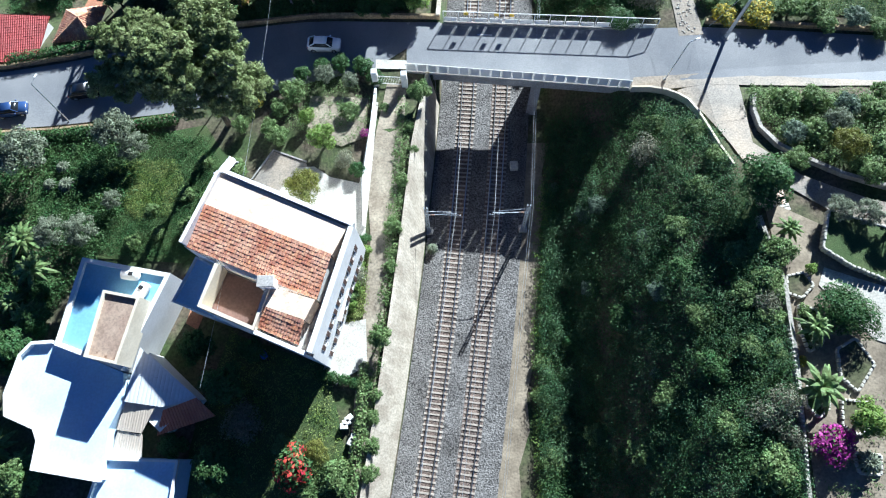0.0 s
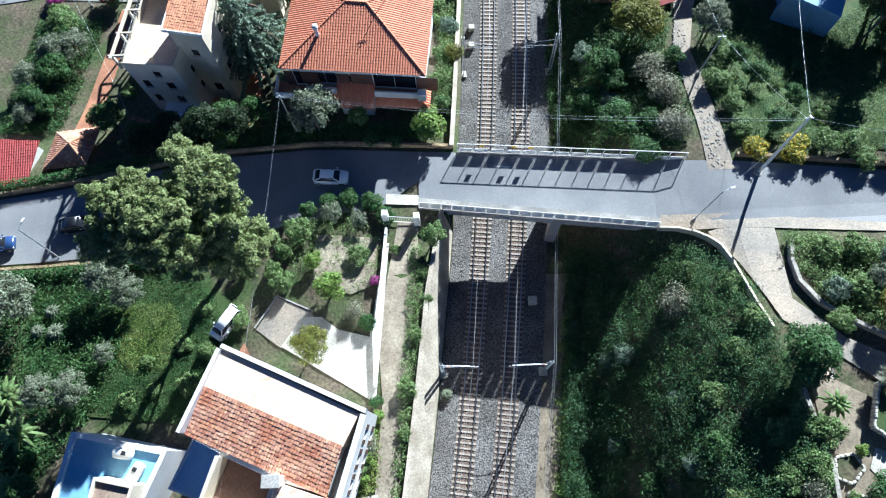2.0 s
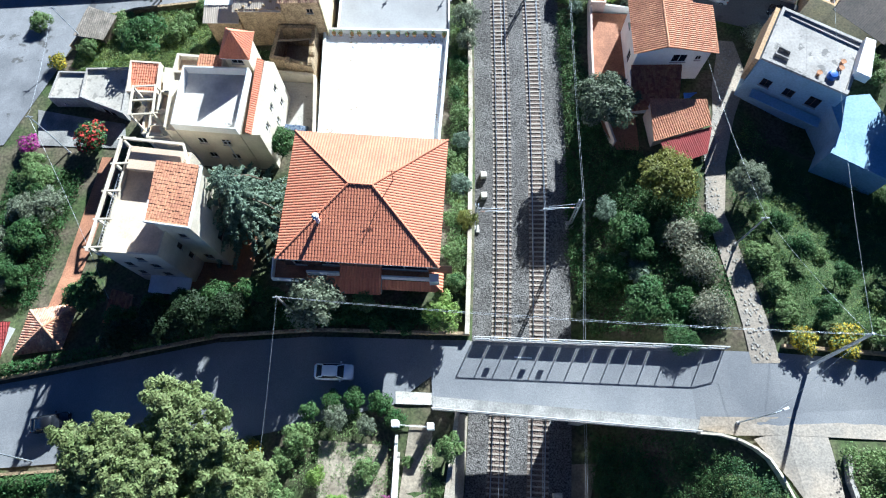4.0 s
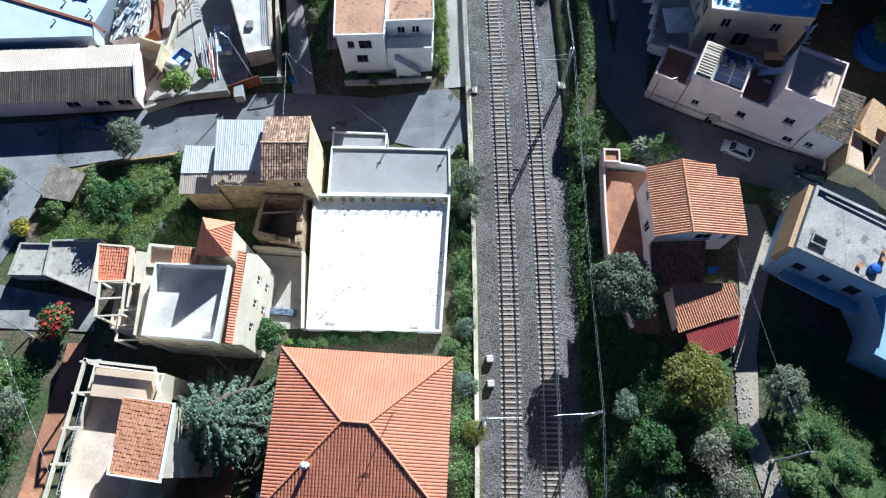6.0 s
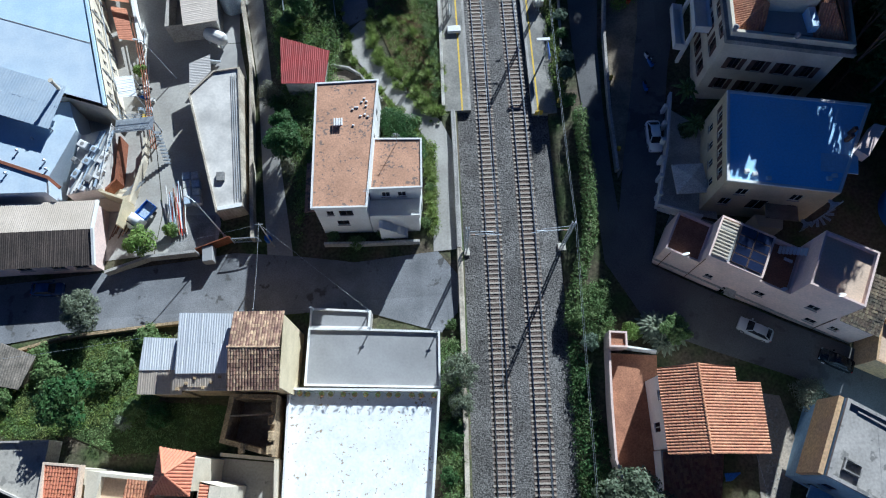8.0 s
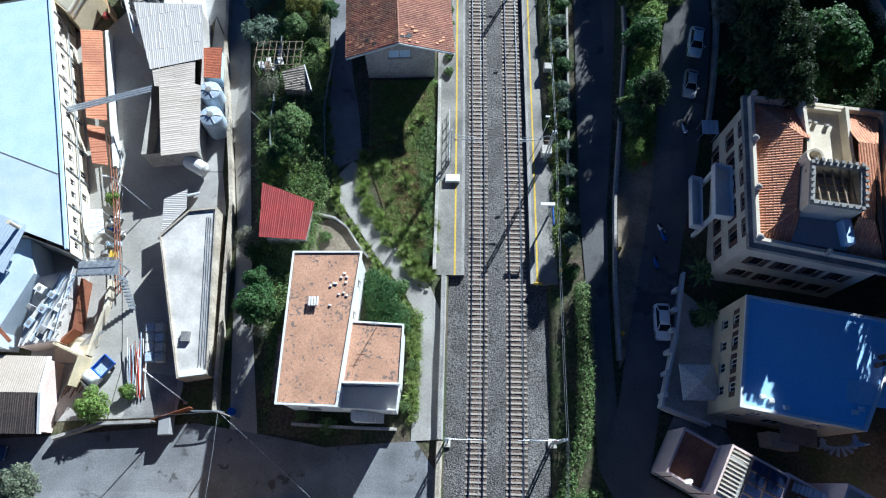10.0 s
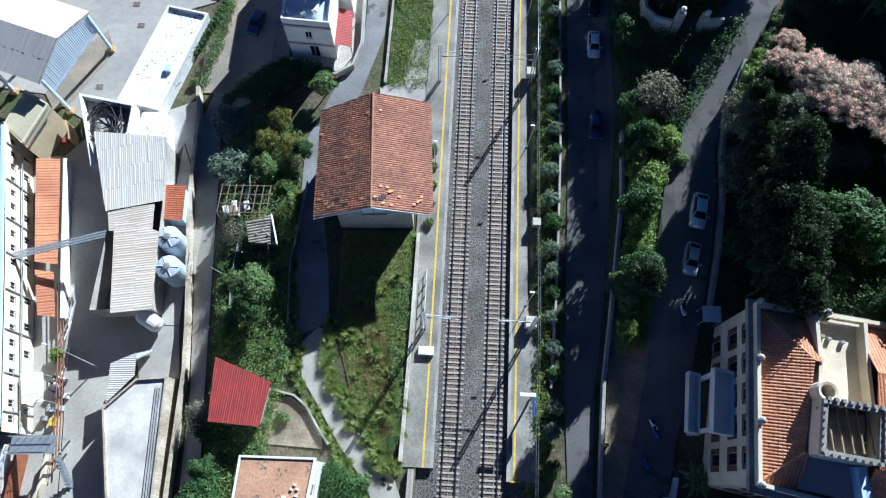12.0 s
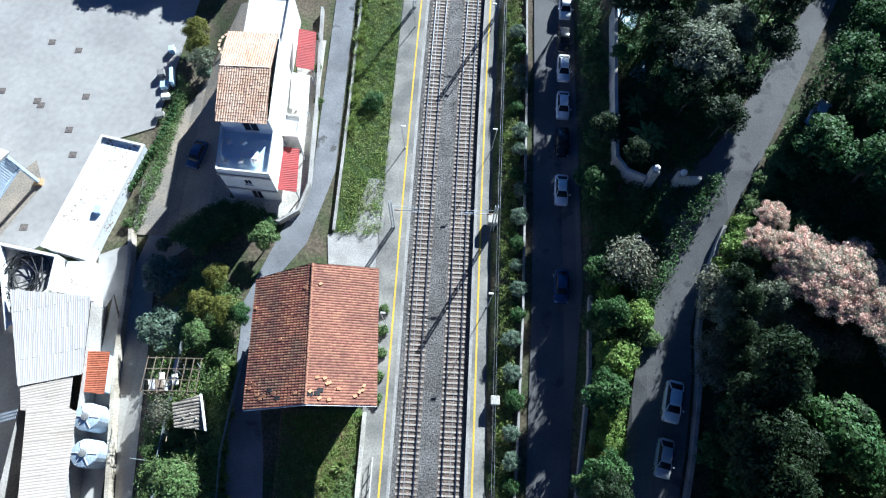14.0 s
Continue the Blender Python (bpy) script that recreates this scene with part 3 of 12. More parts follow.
# ---- railway ----
def make_rails():
    y0, y1 = -38.0, 228.0
    # ballast bed with its shoulders
    ys = np.arange(y0, y1, 0.7)
    offs = [-3.55, -2.6, -2.0, -1.45, -1.1, -0.7, 0, 0.7, 1.1, 1.45, 1.95, 2.4, 2.9, 3.25, 3.75, 4.5, 5.25, 5.65, 6.0, 6.3, 6.9, 7.5, 8.25]
    hs = [-0.15, -0.12, -0.06, -0.01, -0.01, -0.02, -0.025, -0.02, -0.01, -0.01, -0.04, -0.04, -0.01, -0.01, -0.02, -0.025, -0.02, -0.01, -0.01, -0.12, -0.16, -0.18, -0.2]
    verts = []
    rnd = random.Random(4)
    for y in ys:
        for o, h in zip(offs, hs):
            verts.append((float(track_x(y)) + o, y, float(track_z(y)) + h + rnd.uniform(-0.025, 0.025)))
    n = len(offs)
    faces = [(j * n + i, j * n + i + 1, (j + 1) * n + i + 1, (j + 1) * n + i) for j in range(len(ys) - 1) for i in range(n - 1)]
    me = mesh_data("ballast", verts, faces, BALLAST, True)
    me.materials.append(RUSTSTONE)
    rusty = {4, 5, 6, 7, 13, 14, 15, 16}
    me.polygons.foreach_set("material_index", [1 if (k % (n - 1)) in rusty else 0 for k in range(len(faces))])
    solo("ballast", me, None, "grey and rust-brown crushed stone ballast under the tracks", "ballast", kind="stuff")
    sl = bmesh.new()
    box(sl, -1.2, -0.115, -0.14, -0.45, 0.115, 0.02), box(sl, 0.45, -0.115, -0.14, 1.2, 0.115, 0.02), box(sl, -0.45, -0.1, -0.14, 0.45, 0.1, 0.01)
    for s in (-0.75, 0.75):
        box(sl, s - 0.17, -0.08, 0.02, s + 0.17, 0.08, 0.045)
    sleeper = bpy.data.meshes.new("sleeper")
    sl.to_mesh(sleeper), sl.free()
    sleeper.materials.append(SLEEPER)
    for off, name in ((0.0, "west"), (4.5, "east")):
        tr = thing("railway_track", "double-rail electrified track on pale concrete sleepers", "railway track", "railway tracks")
        for s in (-0.75, 0.75):
            yy = np.arange(y0, y1, 2.0)
            prof = [(-0.035, 0.13), (-0.035, 0.17), (0.035, 0.17), (0.035, 0.13), (0.012, 0.12), (0.012, 0.06), (0.07, 0.03), (0.07, 0.02), (-0.07, 0.02), (-0.07, 0.03), (-0.012, 0.06), (-0.012, 0.12)]
            v = [(float(track_x(y)) + off + s + px, y, float(track_z(y)) + pz + 0.02) for y in yy for px, pz in prof]
            k = len(prof)
            f = [(j * k + i, j * k + (i + 1) % k, (j + 1) * k + (i + 1) % k, (j + 1) * k + i) for j in range(len(yy) - 1) for i in range(k)]
            part("rail", mesh_data("rail", v, f, RAIL), RAIL, tr, "shiny steel rail with rusty foot")
        far_v, far_f = [], []
        mv, mf = [v.co.copy() for v in sleeper.vertices], [list(p.vertices) for p in sleeper.polygons]
        count = 0
        for i in range(int((y1 - y0) / 0.6)):
            y = y0 + i * 0.6
            x = float(track_x(y)) + off
            a = math.degrees(math.atan(float(track_x(y + 0.5) - track_x(y - 0.5))))
            m = pose(x, y, float(track_z(y)) + 0.02, 0, 0, -a)
            if 52 < y < 220 and count < 280:
                ob = new("sleeper", sleeper)
                ob.parent = tr
                ob.matrix_basis = m
                count += 1
            else:
                s0 = len(far_v)
                far_v += [m @ q for q in mv]
                far_f += [[q + s0 for q in p] for p in mf]
        tagged(part("sleeper_run", mesh_data("sleeper_run", far_v, far_f, SLEEPER), SLEEPER, tr), kind="stuff")


make_rails()


def platform(x_in, x_out, ya, yb, line_at, side, label):
    ob = thing("platform", label, "platform", "platforms", kind="structure")
    ys = np.arange(ya, yb, 2.0)
    for nm, a, b, z0, z1, mat in (("slab", x_in, x_out, -0.2, 0.5, PLATCONC), ("edge_kerb", x_in - side * 0.02, x_in + side * 0.32, 0.2, 0.515, CONCRETE), ("yellow_line", line_at, line_at + side * 0.22, 0.505, 0.512, YELLOWPAINT)):
        a, b = min(a, b), max(a, b)
        bm = bmesh.new()
        rows = [[bm.verts.new((float(track_x(y)) + px, y, z + float(track_z(y)))) for px, z in ((a, z0), (a, z1), (b, z1), (b, z0))] for y in ys]
        for p, q in zip(rows, rows[1:]):
            for k in range(4):
                bm.faces.new((p[k], q[k], q[(k + 1) % 4], p[(k + 1) % 4]))
        bm.faces.new(rows[0][::-1]), bm.faces.new(rows[-1])
        part(nm, bm, mat, ob)


platform(-1.75, -5.4, 128, 226, -2.75, -1, "grey station platform with a yellow safety line beside the track")
platform(6.2, 9.4, 127, 226, 6.9, 1, "narrow grey station platform with yellow line and pale kerb")


# ---- retaining walls beside the cutting ----
def cutting_wall(ya, yb, wide, over, name, label, mat):
    ys = list(np.arange(ya, yb, 2.0)) + [yb]
    bm = bmesh.new()
    rows = []
    for y in ys:
        x = float(cut_w(y))
        batter = float(np.interp(y, [34, 43.6], [1.75, 1.0])) if wide else 0.35
        top, lo = zl(x - batter - 0.8, y) + over, float(track_z(y)) - 0.3
        rows.append([bm.verts.new(p) for p in ((x, y, lo), (x - batter, y, top), (x - batter - 0.45, y, top), (x - batter - 0.6, y, lo))])
    for p, q in zip(rows, rows[1:]):
        for k in range(3):
            bm.faces.new((p[k], p[k + 1], q[k + 1], q[k]))
    bm.faces.new(rows[0]), bm.faces.new(rows[-1][::-1])
    solo(name, bm, mat, label, "wall", kind="structure")


cutting_wall(-38, 43.6, True, 0.5, "wall_cutting", "tall streaked lime-washed retaining wall beside the railway", WALLPALE)
cutting_wall(51.5, 109, False, 0.9, "wall_trackside", "pale concrete trackside wall with flaking top", WALLPALE)
cutting_wall(109.2, 127.8, False, 0.7, "wall_lane", "low concrete wall with railing between lane and track", CONCRETE)

_ys = [float(v) for v in np.arange(-38, 42, 4)]
draped("verge", [(float(cut_e(y)) + 2.4 + 0.4 * math.sin(y * 0.7), y) for y in _ys] + [(float(cut_e(y)) - 0.3, y) for y in _ys[::-1]], TANEARTH, "brown gravel strip beside the ballast", "verge", 0.02)

# ---- road and bridge ----
ROAD_N = [(-160, 45.5), (-75, 47.6), (-57.6, 48.2), (-40, 50.6), (-28.5, 52.2), (-18, 52.2), (-5.2, 51.2), (0, 50.9)]
ROAD_S = [(0, 43.4), (-9.3, 44.6), (-22, 42.4), (-34, 40.6), (-56, 39.8), (-75, 39.4), (-160, 37.5)]
draped("road", ROAD_N + ROAD_S[1:] + [], ASPHALT, "worn grey asphalt road crossing the railway", "road", 0.06)
draped("road", [(20.5, 49.2), (30, 48.2), (49, 45.6), (75, 42), (160, 30), (160, 22.6), (75, 35), (48, 38.4), (31, 40.0), (25, 40.3), (20.5, 40.8)], ASPHALT, "worn grey asphalt road beyond the bridge", "road", 0.07)
def make_bridge():
    br = thing("bridge", "concrete road bridge over the railway with white railings", "bridge", kind="structure")
    z = 5.25
    n_, f_ = [(-5.2, 44.0), (21.4, 40.65)], [(-5.2, 51.2), (25, 48.95)]
    deck = [n_[0], n_[1], f_[1], f_[0]]
    part("deck", prism(deck, 4.1, z - 0.03), CONCRETE, br)
    part("road_surface", prism([(-5.2, 44.55), (21.4, 41.2), (25, 48.6), (-5.2, 50.8)], z - 0.028, z + 0.05), ASPHALT, br, "worn grey asphalt")
    part("pavement", prism([(-5.2, 44.02), (21.4, 40.67), (21.9, 41.9), (-5.2, 45.3)], z + 0.052, z + 0.12), DARKCONC, br, "dusty pale footway")
    part("abutment", prism([(-5.3, 44.1), (-1.8, 43.7), (-0.2, 50.9), (-5.3, 51.1)], -2.9, 4.09), CONCRETE, br)
    part("pier", prism([(9.9, 42.3), (11.1, 42.1), (13.0, 49.8), (11.8, 49.9)], -2.9, 4.09), CONCRETE, br)
    part("abutment", prism([(19.3, 41.1), (21.4, 40.9), (25, 48.7), (22.5, 48.9)], -2.0, 4.09), CONCRETE, br)
    part("parapet", strip_wall([(-5.2, 44.05), (21.3, 40.75)], 0.3, z - 0.02, z + 0.3), CONCRETE, br)
    part("parapet", strip_wall([(-0.6, 51.0), (25.4, 48.85)], 0.3, z - 0.02, z + 0.2), CONCRETE, br)
    bridge_fence(br, (-5.2, 44.05), (21.3, 40.75), z + 0.3, 1.45, 0.0, 1.25, (1, 3, 6, 8))
    bridge_fence(br, (-0.6, 51.0), (25.4, 48.85), z + 0.2, 0.75, 1.1, 1.9, (1, 3, 4))


def bridge_fence(br, a, b, z, solid, clear, bay, plates):
    """A steel fence: closed white panels below, an open wire panel above where clear is given, and warning plates."""
    a, b = Vector(a), Vector(b)
    d = (b - a).normalized()
    L = (b - a).length
    n = round(L / bay)
    top = z + solid + clear
    rail_ = part("railing", strip_wall([a, b], 0.07, top, top + 0.07), WHITE, br, "white painted steel railing")
    for i in range(n + 1):
        p = a + d * (L * i / n)
        bm = bmesh.new()
        beam(bm, (p.x, p.y, z), (p.x, p.y, top), 0.09)
        part("post", bm, WHITE, rail_)
    for i in range(n):
        p, q = a + d * (L * (i + 0.08) / n), a + d * (L * (i + 0.92) / n)
        part("infill_panel", strip_wall([p, q], 0.03, z + 0.04, z + solid), WHITE, rail_)
        if clear:
            part("middle_rail", strip_wall([p, q], 0.05, z + solid + 0.002, z + solid + 0.06), WHITE, rail_)
            bm = bmesh.new()
            for k in range(9):
                w_ = p.lerp(q, (k + 0.5) / 9)
                beam(bm, (w_.x, w_.y, z + solid + 0.06), (w_.x, w_.y, top), 0.012)
            part("wire_panel", bm, GALV, rail_)
        if i in plates:
            m = p.lerp(q, 0.5)
            part("warning_plate", strip_wall([m - d * 0.28, m + d * 0.28], 0.05, top - 0.55, top - 0.08), YELLOWPAINT if clear else WHITE, rail_, "small warning plate")


make_bridge()


# ---- plants ----
LEAF_DARK = leafy("dark green leaves", (0.045, 0.105, 0.032), (0.09, 0.155, 0.05))
LEAF_HOLM = leafy("blackish green leaves", (0.022, 0.04, 0.016), (0.035, 0.055, 0.022))
LEAF_MID = leafy("green leaves", (0.124, 0.195, 0.065), (0.195, 0.26, 0.098))
LEAF_SLOPE = leafy("deep green bramble leaves", (0.045, 0.1, 0.042), (0.085, 0.15, 0.065))
LEAF_BRIGHT = leafy("bright green leaves", (0.168, 0.264, 0.054), (0.24, 0.324, 0.084))
LEAF_OLIVE = leafy("grey-green olive leaves", (0.162, 0.189, 0.121), (0.243, 0.27, 0.189))
LEAF_BLUE = leafy("silvery green leaves", (0.117, 0.169, 0.111), (0.195, 0.247, 0.182))
LEAF_CEDAR = leafy("grey-green cedar needles", (0.15, 0.21, 0.15), (0.22, 0.28, 0.2))
LEAF_MAGN = leafy("magnolia leaves", (0.075, 0.1, 0.055), (0.13, 0.16, 0.1))
LEAF_PINE = leafy("pine needles", (0.16, 0.2, 0.07), (0.235, 0.275, 0.11))
LEAF_YELLOW = leafy("yellow-green leaves", (0.2, 0.2, 0.04), (0.13, 0.15, 0.035))
LEAF_GREY = leafy("grey bare twigs", (0.288, 0.276, 0.192), (0.18, 0.18, 0.12))
LEAF_FLOWER = leafy("yellow flowers", (0.55, 0.42, 0.03), (0.3, 0.26, 0.04))
LEAF_PINK = leafy("pale salmon blossom", (0.9, 0.66, 0.54), (0.76, 0.52, 0.42))
LEAF_MAGENTA = leafy("magenta bracts", (0.42, 0.05, 0.3), (0.32, 0.05, 0.24))
LEAF_RED = leafy("red flowers", (0.6, 0.05, 0.05), (0.4, 0.08, 0.05))
TUFTGRASS = leafy("long light grass", (0.26, 0.34, 0.09), (0.36, 0.42, 0.16))
LEAF_DEAD = leafy("dead brown stalks", (0.22, 0.12, 0.065), (0.3, 0.18, 0.1))
FIELDGRASS = leafy("field grass", (0.15, 0.23, 0.05), (0.24, 0.3, 0.085))
GRASS = leafy("grass blades", (0.17, 0.24, 0.05), (0.24, 0.28, 0.085))
DRYGRASS = leafy("dry grass", (0.312, 0.264, 0.12), (0.192, 0.18, 0.072))


def leaf_cloud(seed, blobs, n, size, shell=0.55, up=0.4, long=1.6):
    """n leaves in and on blobs (x, y, z, rx, ry, rz): most near the skin, facing outwards and up."""
    g = np.random.default_rng(seed)
    B = np.array(blobs, dtype=float)
    vol = B[:, 3] * B[:, 4] + B[:, 3] * B[:, 5] + 0.01
    k = g.choice(len(B), n, p=vol / vol.sum())
    d = g.normal(size=(n, 3))
    d /= np.linalg.norm(d, axis=1)[:, None]
    r = shell + (1.08 - shell) * g.random(n) ** 0.6
    r *= 1 + 0.22 * np.sin(d[:, 0] * 7 + k * 1.7) * np.sin(d[:, 1] * 6 + k) * np.cos(d[:, 2] * 5)
    c = B[k, :3] + d * B[k, 3:] * r[:, None]
    nrm = d + g.normal(size=(n, 3)) * 0.42 + np.array([0, 0, up])
    nrm /= np.linalg.norm(nrm, axis=1)[:, None]
    t = np.cross(nrm, g.normal(size=(n, 3)))
    t /= np.linalg.norm(t, axis=1)[:, None] + 1e-9
    b = np.cross(nrm, t)
    s = size * (0.55 + 0.9 * g.random(n))[:, None]
    t, b = t * s * long * 0.5, b * s * 0.5
    bend = nrm * s * 0.15
    return np.stack([c - t * 0.8 - b * 0.95 + bend, c - t * 0.8 + b * 0.95 + bend, c + t], axis=1)


def crown_blobs(seed, n, R, H, z0, top=0.6, size=(0.38, 0.6)):
    g = random.Random(seed)
    out = []
    for i in range(n):
        a, rr = 2.4 * i + g.uniform(-0.4, 0.4), R * math.sqrt((i + 0.3) / n) * 0.78
        s = R * g.uniform(*size)
        z = z0 + H * (0.35 + top * (1 - (rr / R) ** 2) * g.uniform(0.7, 1.1))
        out.append((rr * math.cos(a), rr * math.sin(a), z, s, s * g.uniform(0.8, 1.2), s * g.uniform(0.55, 0.85)))
    return out


def wood(seed, height, r, blobs, n_limbs=6):
    """A tapered, bent trunk with limbs that reach into the crown."""
    g = random.Random(seed)
    bm = bmesh.new()
    p, rad = Vector((0, 0, -0.3)), r
    pts = [(p, rad)]
    for i in range(4):
        p = p + Vector((g.uniform(-0.12, 0.12), g.uniform(-0.12, 0.12), (height + 0.3) / 4))
        rad *= 0.84
        pts.append((p, rad))

    def tube(path, m=7):
        rings = []
        for q, rr in path:
            rings.append([bm.verts.new(q + Vector((math.cos(2 * math.pi * i / m) * rr, math.sin(2 * math.pi * i / m) * rr, 0))) for i in range(m)])
        for a, b in zip(rings, rings[1:]):
            for i in range(m):
                bm.faces.new((a[i], a[(i + 1) % m], b[(i + 1) % m], b[i]))
        bm.faces.new(rings[-1])
    tube(pts)
    for i in range(min(n_limbs, len(blobs))):
        b = blobs[(i * 3) % len(blobs)]
        s, e = pts[2 + i % 3][0], Vector(b[:3])
        mid = s.lerp(e, 0.5) + Vector((0, 0, 0.15 * height))
        tube([(s, r * 0.5), (mid, r * 0.32), (e, r * 0.12)], 5)
    return bm


def tree(name, label, category, seed, R, H, trunk, leaf, n, size, blobs_n=9, top=0.6, tr=0.14, second=None, shell=0.5, bsize=(0.38, 0.6), up=0.4, long=1.6, group=""):
    t = thing(name, label, category, group)
    bl = crown_blobs(seed, blobs_n, R, H, trunk, top, bsize)
    part("trunk", wood(seed, trunk + H * 0.4, tr, bl), BARK, t)
    part("crown", quads_data("crown", leaf_cloud(seed, bl, n, size, shell, up, long), leaf), None, t)
    if second:
        bl2 = [bl[i] for i in range(0, len(bl), second[1])]
        part("blossom" if second[3] else "sprays", quads_data("sprays", leaf_cloud(seed + 5, bl2, second[2], size, 0.85), second[0]), None, t)
    return t


def pine():
    """A wide pine of several lobes, each a heap of needle clumps on its own limb."""
    g = random.Random(15)
    t = thing("pine_tree", "large spreading pine with clumped light green needles", "tree")
    lobes = [(-1.3, 0.0, 14.8, 3.7), (-5.8, 1.8, 14.6, 2.1), (-7.1, -1.3, 12.6, 2.0), (1.7, 3.7, 15.2, 2.8), (0.2, 5.9, 15.8, 1.6), (2.5, 1.1, 13.2, 2.8), (3.8, -0.8, 9.7, 3.0), (-0.3, -1.5, 10.3, 2.6), (-1.4, -1.0, 12.8, 2.6), (-8.8, 3.3, 14.0, 1.1), (5.5, 0.3, 8.4, 1.3), (-4.1, 3.3, 15.3, 1.6)]
    blobs = []
    for x, y, z, R in lobes:
        for i in range(int(R * R * 16)):
            a, h = g.uniform(0, 6.28), g.random() ** 0.7
            r = R * math.sqrt(max(0.0, 1 - h * h)) * g.uniform(0.6, 1.3)
            s_ = g.uniform(0.28, 0.62)
            blobs.append((x + r * math.cos(a), y + r * math.sin(a), z + h * R * 0.75 + g.uniform(-0.6, 0.3), s_, s_, s_ * 0.8))
    part("trunk", wood(15, 13.0, 0.4, [(x, y, z, R, R, R) for x, y, z, R in lobes], 11), BARK, t)
    part("crown", quads_data("crown", leaf_cloud(15, blobs, 125000, 0.15, 0.3, 0.5, 2.2), LEAF_PINE), None, t)
    return t


def tuft():
    """A feathery clump of long grass blades."""
    g = np.random.default_rng(44)
    t = thing("grass_tuft", "feathery clump of tall green grass beside the lane", "grass")
    n = 260
    a, e, L = g.random(n) * 6.283, 0.5 + g.random(n) * 0.9, 0.5 + 0.5 * g.random(n)
    base = np.stack([np.cos(a) * 0.12 * g.random(n), np.sin(a) * 0.12 * g.random(n), np.zeros(n)], axis=1)
    d = np.stack([np.cos(a) * np.cos(e), np.sin(a) * np.cos(e), np.sin(e)], axis=1) * L[:, None]
    side = np.stack([-np.sin(a), np.cos(a), np.zeros(n)], axis=1) * 0.035
    part("blade_clump", quads_data("blade_clump", np.stack([base + d * 0.1 - side, base + d * 0.1 + side, base + d], axis=1), TUFTGRASS), None, t)
    return t


def cedar():
    """Whorls of long boughs that spread and droop, with needles along them."""
    g = random.Random(16)
    t = thing("cedar_tree", "tall grey-green cedar with long drooping boughs", "tree")
    blobs = []
    for k in range(11):
        z, R = 1.6 + k * 0.85, 5.0 * (1 - k / 11.5) ** 0.8
        n = 12 if k < 7 else 8
        for i in range(n):
            a, L = 6.283 * (i + 0.5 * (k % 2)) / n + g.uniform(-0.16, 0.16), R * g.uniform(0.8, 1.15)
            m = max(4, int(L / 0.34))
            for j in range(1, m + 1):
                f = j / m
                s_ = (0.34 - 0.16 * f) * (0.75 + 0.05 * R)
                blobs.append((L * f * math.cos(a), L * f * math.sin(a), z + 0.25 * L * f - 0.42 * L * f * f, s_, s_, s_ * 0.45))
    part("trunk", wood(16, 10.0, 0.24, blobs[::9], 6), BARK, t)
    part("crown", quads_data("crown", leaf_cloud(16, blobs, 46000, 0.12, 0.1, 0.7, 2.8), LEAF_CEDAR), None, t)
    return t


SPECIES = {}


